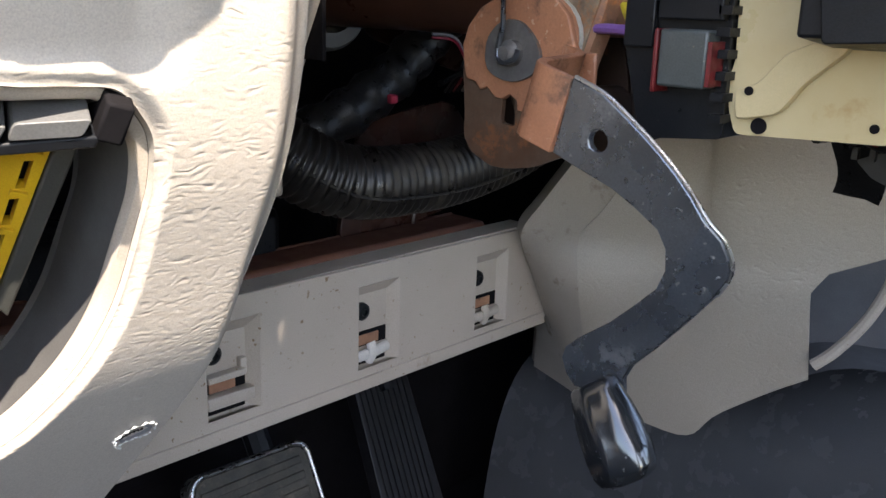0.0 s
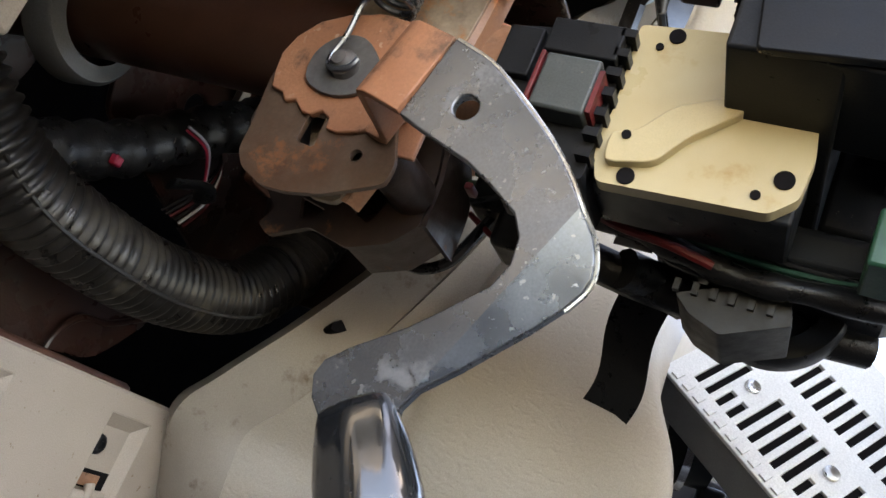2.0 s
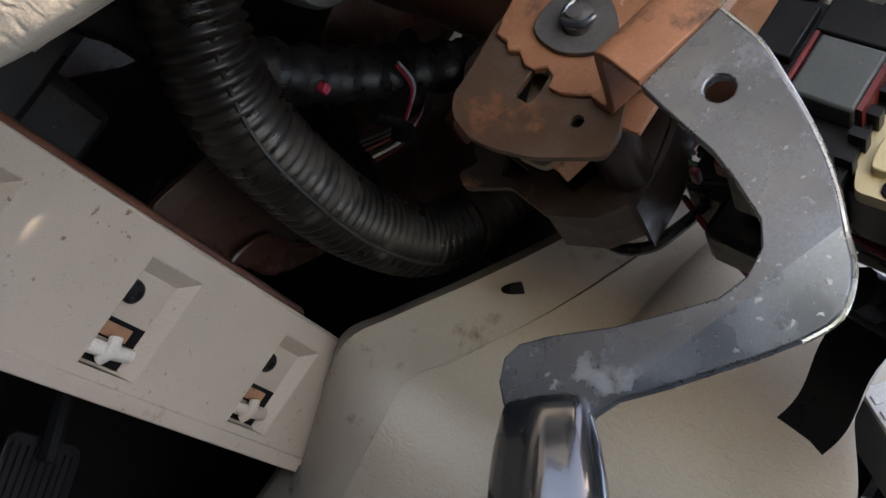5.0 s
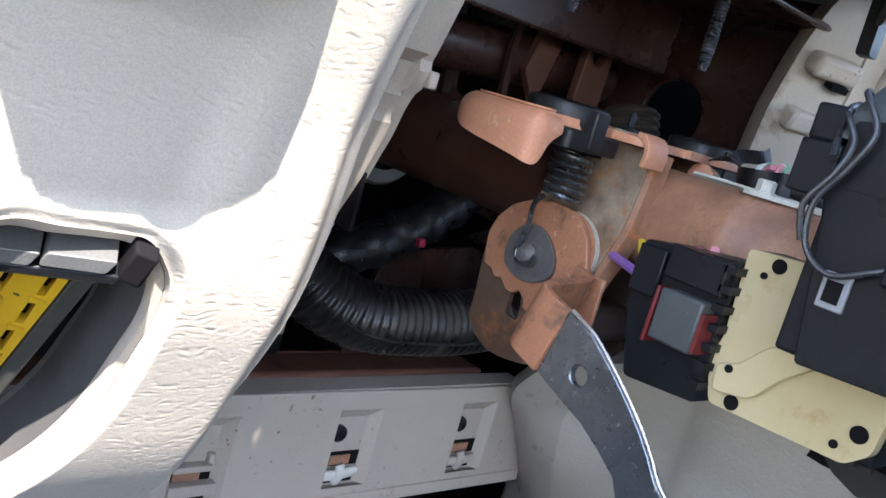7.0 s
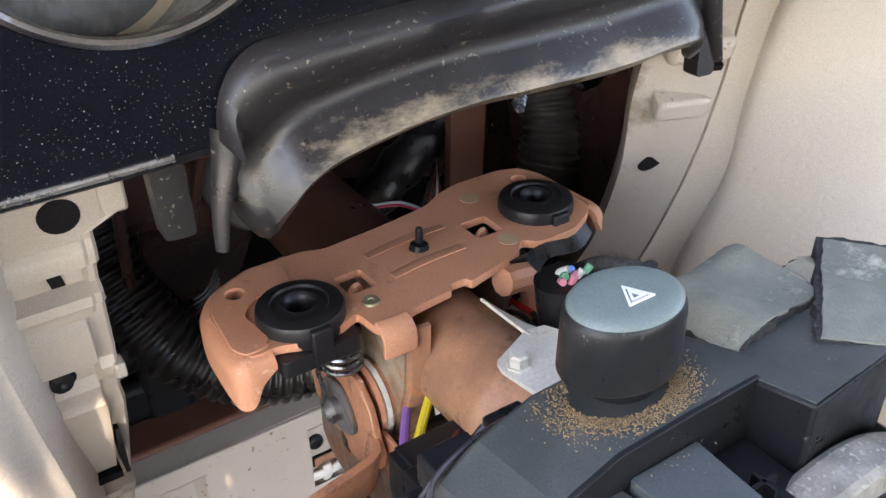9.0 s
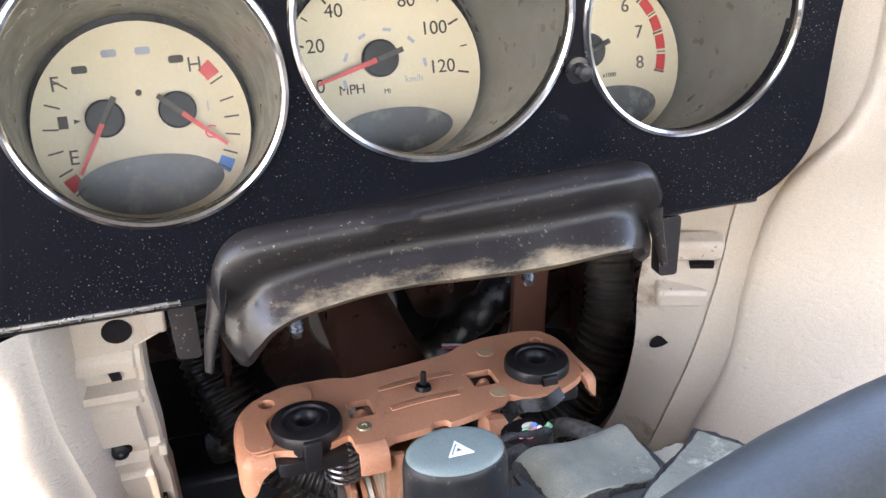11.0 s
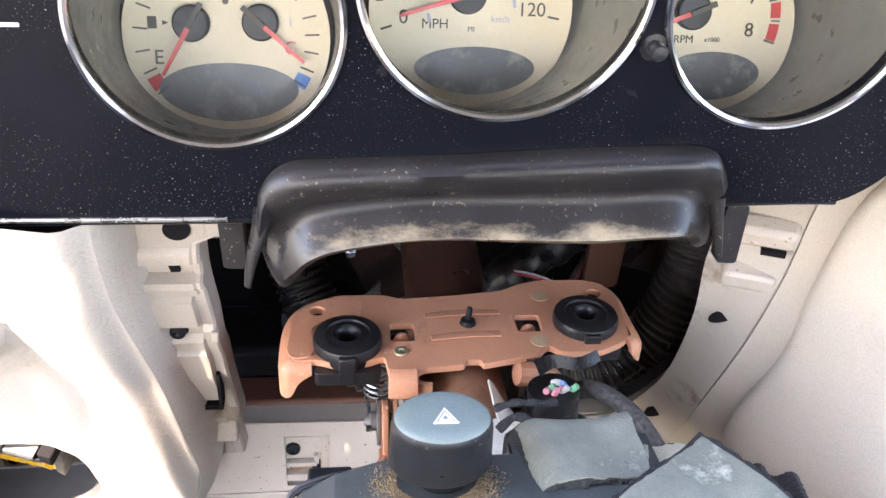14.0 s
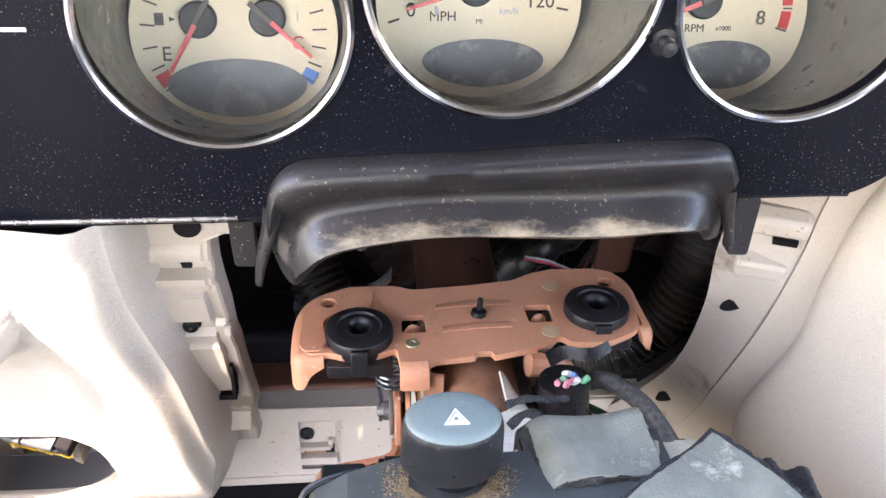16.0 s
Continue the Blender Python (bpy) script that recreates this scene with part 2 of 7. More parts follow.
M_FINS = material("grey_brown_plastic", (0.022, 0.020, 0.018), (0.017, 0.016, 0.014), rough=0.5, grain=900, patch=60)
M_WASHER = material("dull_steel_washer", (0.17, 0.16, 0.155), (0.11, 0.10, 0.095), rough=0.5, metal=0.3, grain=900, bump=0.1, patch=120, dirt=(0.24, 0.12, 0.06), dirt_at=0.60, dirt_scale=120)
M_PRIMERDIRTY = material("stained_orange_steel", (0.44, 0.195, 0.105), (0.34, 0.14, 0.075), rough=0.5, grain=1100, bump=0.2, patch=40, dirt=(0.13, 0.075, 0.05), dirt_at=0.55, dirt_scale=55, speck=(0.55, 0.38, 0.28), speck_at=0.64, speck_scale=300)
M_SIDEPLATE = material("streaked_side_plate", (0.42, 0.325, 0.23), (0.12, 0.08, 0.055), rough=0.42, metal=0.15, grain=700, bump=0.2, patch=80, dirt=(0.42, 0.18, 0.07), dirt_at=0.56, dirt_scale=60)
M_BUTTON = material("black_button_side", (0.012, 0.013, 0.015), (0.022, 0.023, 0.025), rough=0.36, grain=1500, bump=0.08, patch=60, gloss=0.3, speck=(0.30, 0.29, 0.27), speck_at=0.66, speck_scale=500)
M_BRAID = material("dusty_braided_sleeve", (0.035, 0.035, 0.033), (0.10, 0.095, 0.085), rough=0.7, grain=600, bump=0.9, patch=400, gloss=0.3)
M_BLACKFRAME = material("olive_grey_frame", (0.05, 0.05, 0.043), rough=0.55, grain=1400)
M_PINK = material("pink_wire", (0.75, 0.28, 0.33), rough=0.4)
M_GREEN = material("green_wire", (0.18, 0.55, 0.30), rough=0.4)
M_VIOLET = material("violet_wire", (0.33, 0.16, 0.55), rough=0.4)
M_YWIRE = material("yellow_wire", (0.80, 0.66, 0.05), rough=0.4)
M_WWIRE = material("white_wire", (0.75, 0.74, 0.70), rough=0.4)
M_STRAW = material("straw_chaff", (0.36, 0.25, 0.13), (0.22, 0.15, 0.08), rough=0.9, patch=300)
M_ALU = material("white_cast_metal", (0.86, 0.86, 0.85), (0.80, 0.80, 0.79), rough=0.45, metal=0.05, grain=900, bump=0.1, patch=50)
M_GREYFAR = material("grey_trim", (0.16, 0.165, 0.18), rough=0.6, grain=1500, bump=0.1)
M_PCB = material("dark_green_connector", (0.02, 0.10, 0.06), rough=0.45)
M_SEAT = material("dark_seat_cloth", (0.06, 0.06, 0.065), rough=0.9, grain=1500, bump=0.5)
M_LINER = material("pale_headliner", (0.52, 0.50, 0.46), rough=0.9, grain=1500, bump=0.4)
M_GLASS = glass("clear_lens", (0.9, 0.92, 0.9), 0.05, 0.012)
M_GROUND = material("asphalt", (0.06, 0.06, 0.06), rough=0.9, grain=200, bump=0.5)


# ---- builders ----
def ring_spline(pts, n=6, closed=True):
    """Catmull-Rom through the points, n steps a span."""
    P = [Vector(p) for p in pts]
    out, m = [], len(P)
    for i in range(m if closed else m - 1):
        if closed:
            a, b, c, d = P[i - 1], P[i], P[(i + 1) % m], P[(i + 2) % m]
        else:
            a, b, c, d = P[max(i - 1, 0)], P[i], P[i + 1], P[min(i + 2, m - 1)]
        for k in range(n):
            t = k / n
            out.append(0.5 * (2 * b + (c - a) * t + (2 * a - 5 * b + 4 * c - d) * t * t + (3 * b - a - 3 * c + d) * t ** 3))
    if not closed:
        out.append(P[-1])
    return out


def rounded(pts, r, n=4):
    """The polygon with its corners rounded."""
    P = [Vector(p) for p in pts]
    out = []
    for i, p in enumerate(P):
        a, b = P[i - 1] - p, P[(i + 1) % len(P)] - p
        k = min(r, a.length * 0.45, b.length * 0.45)
        s, e = p + a.normalized() * k, p + b.normalized() * k
        for j in range(n + 1):
            t = j / n
            out.append((1 - t) ** 2 * s + 2 * t * (1 - t) * p + t * t * e)
    return out


def lift(axis, w):
    if axis == "x":
        return lambda p: Vector((w, p[0], p[1]))
    if axis == "y":
        return lambda p: Vector((p[0], w, p[1]))
    return lambda p: Vector((p[0], p[1], w))


def plate(pts, axis, w0, w1, holes=()):
    """A flat plate across axis between w0 and w1, with holes through it."""
    bm = bmesh.new()
    loops = [list(pts), *[list(h) for h in holes]]
    sides = []
    for w in (w0, w1):
        f = lift(axis, w)
        rings, edges = [], []
        for loop in loops:
            vs = [bm.verts.new(f(p)) for p in loop]
            rings.append(vs)
            edges += [bm.edges.new((vs[i - 1], vs[i])) for i in range(len(vs))]
        bmesh.ops.triangle_fill(bm, use_beauty=True, edges=edges)
        sides.append(rings)
    for a, b in zip(*sides):
        for i in range(len(a)):
            bm.faces.new((a[i - 1], a[i], b[i], b[i - 1]))
    bmesh.ops.recalc_face_normals(bm, faces=bm.faces)
    return bm


def circle(cx, cy, r, n=24, ry=None):
    return [(cx + r * math.cos(2 * math.pi * i / n), cy + (ry or r) * math.sin(2 * math.pi * i / n)) for i in range(n)]


def box(x0, x1, y0, y1, z0, z1, m=None):
    bm = bmesh.new()
    bmesh.ops.create_cube(bm, size=1)
    bm.transform(Matrix.Translation(((x0 + x1) / 2, (y0 + y1) / 2, (z0 + z1) / 2)) @ Matrix.Diagonal((x1 - x0, y1 - y0, z1 - z0, 1)))
    if m:
        bm.transform(m)
    return bm


def lathe(profile, base, way=(0, 0, 1), n=32, caps=True):
    """Turned shape: (radius, height) pairs round the way from base."""
    q = Vector(way).to_track_quat("Z", "Y").to_matrix().to_4x4()
    m = Matrix.Translation(base) @ q
    bm = bmesh.new()
    rows = [[bm.verts.new(m @ Vector((r * math.cos(2 * math.pi * i / n), r * math.sin(2 * math.pi * i / n), h))) for i in range(n)] for r, h in profile]
    for a, b in zip(rows, rows[1:]):
        for i in range(n):
            bm.faces.new((a[i - 1], a[i], b[i], b[i - 1]))
    if caps:
        for row in (rows[0], rows[-1]):
            try:
                bm.faces.new(row)
            except ValueError:
                pass
    bmesh.ops.recalc_face_normals(bm, faces=bm.faces)
    return bm


def sweep(pts, radius, n=12, steps=6, caps=True, flat=1.0, closed=False):
    """A tube along a smooth line; radius is a number or one a point of the resampled line."""
    line = ring_spline(pts, steps, closed)
    bm = bmesh.new()
    rows, ref = [], Vector((0.3, 0.2, 0.9)).normalized()
    m = len(line)
    for i, p in enumerate(line):
        if closed:
            d = (line[(i + 1) % m] - line[i - 1]).normalized()
        else:
            d = (line[min(i + 1, m - 1)] - line[max(i - 1, 0)]).normalized()
        ref = (ref - d * ref.dot(d)).normalized()
        side = d.cross(ref)
        r = radius(i / (m - 1)) if callable(radius) else radius
        rows.append([bm.verts.new(p + r * (math.cos(2 * math.pi * k / n) * ref * flat + math.sin(2 * math.pi * k / n) * side)) for k in range(n)])
    pairs = list(zip(rows, rows[1:]))
    for a, b in pairs:
        for k in range(n):
            bm.faces.new((a[k - 1], a[k], b[k], b[k - 1]))
    if closed:
        a, b = rows[-1], rows[0]
        off = min(range(n), key=lambda o: sum((a[k].co - b[(k + o) % n].co).length for k in range(n)))
        for k in range(n):
            bm.faces.new((a[k - 1], a[k], b[(k + off) % n], b[(k - 1 + off) % n]))
    elif caps:
        bm.faces.new(rows[0])
        bm.faces.new(rows[-1])
    bmesh.ops.recalc_face_normals(bm, faces=bm.faces)
    return bm


def sheet(rows, thick=0.0, flip=False, closed=False):
    """A skin through rows of points, given a thickness along its normals."""
    bm = bmesh.new()
    vs = [[bm.verts.new(p) for p in row] for row in rows]
    for a, b in zip(vs, vs[1:]):
        for i in range(0 if closed else 1, len(a)):
            bm.faces.new((a[i - 1], a[i], b[i], b[i - 1]))
    bm.normal_update()
    if flip:
        bmesh.ops.reverse_faces(bm, faces=bm.faces)
    if thick:
        bmesh.ops.solidify(bm, geom=list(bm.faces), thickness=thick)
    return bm


def join(*bms):
    out = bmesh.new()
    for b in bms:
        me = bpy.data.meshes.new("tmp")
        b.to_mesh(me)
        out.from_mesh(me)
        bpy.data.meshes.remove(me)
        b.free()
    return out


def finish(ob, bevel, angle):
    ob.data.set_sharp_from_angle(angle=radians(angle))
    if bevel:
        b = ob.modifiers.new("bevel", "BEVEL")
        b.width, b.segments, b.limit_method, b.angle_limit, b.harden_normals = bevel, 2, "ANGLE", radians(40), False


def to_object(name, bm, mat, at, bevel, angle):
    me = bpy.data.meshes.new(name)
    bm.transform(Matrix.Translation(-Vector(at)))
    bm.to_mesh(me)
    bm.free()
    for p in me.polygons:
        p.use_smooth = True
    me.materials.append(mat)
    ob = new(name, me)
    finish(ob, bevel, angle)
    return ob


def part(name, bm, mat, parent, label="", bevel=0.0, angle=35):
    """One mesh under a thing or a part, given in world metres."""
    root = parent
    while root.parent:
        root = root.parent
    ob = to_object(name, bm, mat, root.location, bevel, angle)
    ob.parent = parent
    return tagged(ob, label) if label else ob


def thing(name, at, label, category, group="", kind=""):
    ob = new(name)
    ob.location, ob.empty_display_size = at, 0.01
    return tagged(ob, label, category, group, kind)


def solid(name, bm, mat, label, category, group="", kind="", bevel=0.0, angle=35):
    """A thing of one mesh, its origin at the middle of its foot."""
    xs, ys, zs = ([v.co[i] for v in bm.verts] for i in range(3))
    at = ((min(xs) + max(xs)) / 2, (min(ys) + max(ys)) / 2, min(zs))
    ob = to_object(name, bm, mat, at, bevel, angle)
    ob.location = at
    return tagged(ob, label, category, group, kind)


def lettering(text, size, at, turn, mat, parent, name="lettering", depth=0.0002):
    """Flat letters in the built-in font as a mesh: turn is a matrix that lays the writing's x and y."""
    cu = bpy.data.curves.new("t", "FONT")
    cu.body, cu.size, cu.align_x, cu.align_y, cu.extrude = text, size, "CENTER", "CENTER", depth
    tmp = bpy.data.objects.new("t", cu)
    me = bpy.data.meshes.new_from_object(tmp)
    bpy.data.objects.remove(tmp)
    bm = bmesh.new()
    bm.from_mesh(me)
    bpy.data.meshes.remove(me)
    bm.transform(Matrix.Translation(at) @ turn)
    return part(name, bm, mat, parent)


def lerp(table, v):
    """Smooth reading of a table of (key, value)."""
    if v <= table[0][0]:
        return table[0][1]
    for (a, p), (b, q) in zip(table, table[1:]):
        if v <= b:
            t = (v - a) / (b - a)
            return p + (q - p) * t
    return table[-1][1]


def ease(t):
    t = min(1.0, max(0.0, t))
    return t * t * (3 - 2 * t)

# ---- cabin shell: closes the place around ----
def shell():
    solid("ground", box(-60, 60, -60, 60, -0.42, -0.40), M_GROUND, "flat grey asphalt ground outside the car", "ground", kind="structure")
    solid("floor", box(-0.62, 0.95, -1.6, 0.62, 0.10, 0.14), M_CARPET, "black carpeted car floor in the footwell", "floor", kind="structure")
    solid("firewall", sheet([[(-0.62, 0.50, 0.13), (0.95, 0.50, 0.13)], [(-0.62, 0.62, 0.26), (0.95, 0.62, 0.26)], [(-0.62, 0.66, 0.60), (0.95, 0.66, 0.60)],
                             [(-0.62, 0.66, 1.02), (0.95, 0.66, 1.02)]], 0.01), M_DARKVOID, "near-black firewall sheet, toned for the unlit space behind the dashboard", "wall", kind="structure")
    # Unseen roof sheet; its edge is notched to shape the sun on the panel.
    solid("roof", plate([(-0.62, 0.085), (0.95, 0.085), (0.95, -1.6), (-0.853, -1.6), (-0.853, -0.289), (-0.453, -0.289), (-0.443, -0.231), (-0.420, -0.198), (-0.388, -0.190), (-0.388, -0.159), (-0.62, -0.159)], "z", 1.45, 1.49), M_LINER, "pale headliner of an unseen roof, notched to steer the sun", "ceiling", kind="structure")
    solid("wall_rear", box(-0.62, 0.95, -1.62, -1.6, 0.10, 0.75), M_SEAT, "dark cloth at the rear of the cabin", "wall", kind="structure")
    solid("wall_passenger_side", box(0.93, 0.96, -1.6, 0.66, 0.10, 0.95), M_GREYFAR, "grey passenger door trim", "wall", kind="structure")
    solid("wall_kick_side", box(-0.62, -0.60, 0.30, 0.66, 0.10, 0.98), M_GREYFAR, "grey kick panel beside the pedals", "wall", kind="structure")
    # Unseen wall added to darken the lever's reflections and the light from the left.
    solid("wall_driver_door", box(-0.66, -0.64, -0.55, 0.30, 0.05, 0.66), M_GREYFAR, "unseen low grey wall added to block light on the driver side", "wall", kind="structure")
    solid("pillar_door", sweep([(-0.61, -0.55, 0.10), (-0.61, -0.56, 0.85), (-0.50, -0.62, 1.46)], 0.06, 12, 4), M_LINER, "pale door pillar trim beside the seat", "pillar", kind="structure")
    # Dash ends and inner wall added to shut light out of the cavity.
    solid("dash_face_driver", box(-0.60, -0.402, 0.268, 0.276, 0.50, 1.01), M_VINYL, "beige dashboard face beside the driver door", "dashboard", kind="structure")
    solid("dash_face_passenger", box(0.382, 0.93, 0.262, 0.270, 0.50, 1.01), M_VINYL, "beige dashboard face on the passenger side", "dashboard", kind="structure")
    solid("dash_carcass", box(0.250, 0.93, 0.36, 0.37, 0.14, 0.80), M_DARKVOID, "dark wall added to close the space behind the centre stack", "wall", kind="structure")
    # windscreen pillars and the top pad of the dashboard
    for x, nm in ((-0.58, "driver"), (0.92, "passenger")):
        solid("pillar_" + nm, sweep([(x, 0.98, 0.98), (x * 0.85, 0.62, 1.2), (x * 0.9, 0.12, 1.46)], 0.03, 8), M_LINER, "pale windscreen pillar trim", "pillar", kind="structure")
    solid("dash_top", sheet([[(x, y, z) for x in (-0.60, -0.2, 0.3, 0.93)] for y, z in ((0.245, 1.008), (0.24, 1.02), (0.30, 1.035), (0.66, 1.02), (0.98, 0.98))], 0.008),
          M_BLACK, "dark padded top of the dashboard", "dashboard", kind="structure")
    seat = thing("driver_seat", (-0.05, -0.75, 0.14), "dark grey cloth driver seat behind the steering wheel", "seat")
    part("cushion", box(-0.30, 0.22, -1.0, -0.48, 0.30, 0.44), M_SEAT, seat, bevel=0.05)
    part("backrest", box(-0.28, 0.20, -1.22, -1.06, 0.42, 1.05, ), M_SEAT, seat, bevel=0.05)
    part("base", box(-0.24, 0.16, -0.98, -0.55, 0.14, 0.31), M_GREYFAR, seat, bevel=0.02)


shell()

# ---- left dashboard panel ----
FACE = [(0.48, 0.44), (0.52, 0.415), (0.56, 0.386), (0.60, 0.357), (0.64, 0.337), (0.67, 0.3215), (0.70, 0.3110), (0.74, 0.3008), (0.77, 0.288), (0.80, 0.275), (0.83, 0.2645), (0.86, 0.262)]


def face_y(x, z):
    y = sum(lerp(FACE, z + d) for d in (-0.012, -0.006, 0, 0.006, 0.012)) / 5
    y += 0.005 * ease((z - 0.694) / 0.014) * ease((0.775 - z) / 0.02) * ease((-0.185 - x) / 0.02) * ease((x + 0.295) / 0.02)
    # the boss round the mirror switch stands out with a crisp rim
    dx, dz = max(abs(x + 0.238) - 0.022, 0), max(abs(z - 0.803) - 0.005, 0)
    k = 1 - ease((math.hypot(dx, dz) - 0.0165) / 0.006)
    y = y + (0.259 - y) * k
    # the edge along the opening turns back
    return y + 0.010 * ease((x + 0.158 + 0.009 * ease((z - 0.66) / 0.12)) / 0.016) ** 2


def dash_panel():
    t = thing("dashboard_panel", (-0.23, 0.40, 0.50), "beige grained vinyl dashboard panel with an open fuse hatch", "dashboard")
    hole = ring_spline([(-0.2656, 0.6840), (-0.2608, 0.6904), (-0.2455, 0.6977), (-0.2313, 0.6971), (-0.2167, 0.6966), (-0.2068, 0.6951), (-0.1993, 0.6876), (-0.1950, 0.6801), (-0.1931, 0.6677), (-0.1935, 0.6558),
                        (-0.1954, 0.6275), (-0.2022, 0.6054), (-0.2115, 0.5886), (-0.2227, 0.5761), (-0.2452, 0.5661), (-0.2727, 0.5651), (-0.2960, 0.5720), (-0.3060, 0.6000), (-0.2990, 0.6400), (-0.2810, 0.6680)], 11)
    c = Vector((-0.242, 0.633))
    edge = [(-0.1425, 0.70), (-0.1485, 0.76), (-0.1520, 0.80), (-0.1520, 0.850), (-0.20, 0.857), (-0.27, 0.857), (-0.36, 0.857), (-0.40, 0.845), (-0.40, 0.70), (-0.40, 0.56), (-0.38, 0.51),
            (-0.30, 0.508), (-0.22, 0.508), (-0.178, 0.51), (-0.160, 0.56), (-0.149, 0.60), (-0.141, 0.645)]
    dense = []
    for i, p in enumerate(edge):
        a, b = Vector(p), Vector(edge[(i + 1) % len(edge)])
        dense += [a.lerp(b, k / 10) for k in range(10)]

    def outward(d):
        # where a ray from the hatch's middle leaves the panel
        best = None
        for i, p in enumerate(dense):
            q = dense[(i + 1) % len(dense)]
            e = q - p
            den = d.x * e.y - d.y * e.x
            if abs(den) < 1e-9:
                continue
            s = ((p.x - c.x) * e.y - (p.y - c.y) * e.x) / den
            u = ((p.x - c.x) * d.y - (p.y - c.y) * d.x) / den
            if s > 0 and -1e-6 <= u <= 1 + 1e-6 and (best is None or s < best):
                best = s
        return c + d * (best or 0.2)

    rings = [[] for _ in range(96)]
    for h in hole:
        h = Vector((h[0], h[1]))
        d = (h - c).normalized()
        o = outward(d)
        for k in range(96):
            s = (k / 95) ** 1.25
            p = h.lerp(o, s)
            near = (p - h).length
            y = face_y(p.x, p.y) + 0.0030 * (1 - ease(near / 0.0050))
            rings[k].append(Vector((p.x, y, p.y)))
    # the hatch: a narrow beige lip, then a deep grey well
    def inner(depth, shrink):
        row = []
        for h in hole:
            v = Vector((h[0], h[1]))
            v = v - (v - c).normalized() * shrink
            row.append(Vector((v.x, face_y(h[0], h[1]) + depth, v.y)))
        return row
    part("skin", sheet([inner(0.0062, 0.0002)] + rings, 0.0, closed=True), M_VINYL, t, angle=60)
    part("hatch_lip", sheet([inner(0.0130, 0.0040), inner(0.0098, 0.0040), inner(0.0078, 0.0034), inner(0.0062, 0.0004)], 0.0, closed=True), M_BEIGE, t, angle=50)
    part("hatch_well", sheet([inner(0.041, 0.0085), inner(0.041, 0.0062), inner(0.0125, 0.0042)], 0.0, closed=True), M_WELL, t, "smooth grey plastic well inside the hatch", angle=40)
    # the turned-back edge along the opening
    side = [Vector((x, face_y(x, z), z)) for x, z in ring_spline_z([(-0.1520, 0.850), (-0.1520, 0.80), (-0.1485, 0.76), (-0.1425, 0.70), (-0.141, 0.645), (-0.149, 0.60), (-0.160, 0.56), (-0.178, 0.51)])]
    wrap = [[p + Vector((dx, dy, 0)) for p in side] for dx, dy in ((0, 0), (0.0025, 0.003), (0.005, 0.010), (0.009, 0.024), (0.0105, 0.040))]
    part("edge_return", sheet(wrap, 0.0015), M_VINYL, t, angle=60)
    # scuffed tear near the lower edge, a curled white rim
    rnd = random.Random(5)

    def strand(pts, r):
        line = []
        for (xa, za), (xb, zb) in zip(pts, pts[1:]):
            for q in range(5):
                s = q / 5
                x, z = xa + (xb - xa) * s + rnd.uniform(-0.0004, 0.0004), za + (zb - za) * s + rnd.uniform(-0.0004, 0.0004)
                line.append((x, face_y(x, z) - 0.0006 - rnd.uniform(0, 0.0005), z))
        return sweep(line, lambda s: r * (0.6 + 0.4 * math.sin(40 * s)), 6, 2)
    part("torn_rim", join(strand([(-0.1815, 0.5600), (-0.177, 0.5630), (-0.171, 0.5637), (-0.1655, 0.5615), (-0.1652, 0.5570)], 0.0006), strand([(-0.182, 0.5602), (-0.1812, 0.5560), (-0.1775, 0.5522)], 0.0007),
                           strand([(-0.179, 0.5548), (-0.174, 0.5562), (-0.170, 0.5556), (-0.1655, 0.5572)], 0.0004)), M_WHITE, t, "torn ragged white rim")
    scar = [(-0.1808, 0.5595), (-0.176, 0.5618), (-0.1695, 0.5622), (-0.1665, 0.5600), (-0.1668, 0.5575), (-0.171, 0.5565), (-0.178, 0.5555)]
    part("torn_patch", sheet([[Vector((x, face_y(x, z) - 0.0003, z)) for x, z in scar], [Vector((-0.174 + (x + 0.174) * 0.3, face_y(-0.174, 0.559) + 0.0004, 0.559 + (z - 0.559) * 0.3)) for x, z in scar]], 0.0, closed=True), M_GREYIN, t, "grey bare foam under the tear")
    part("slit", strand([(-0.1805, 0.5590), (-0.176, 0.5606), (-0.170, 0.5612)], 0.0005), M_DARKVOID, t)
    return t


def ring_spline_z(pts):
    return [(p[0], p[2]) for p in ring_spline([(x, 0, z) for x, z in pts], 6, False)]


dash_panel()


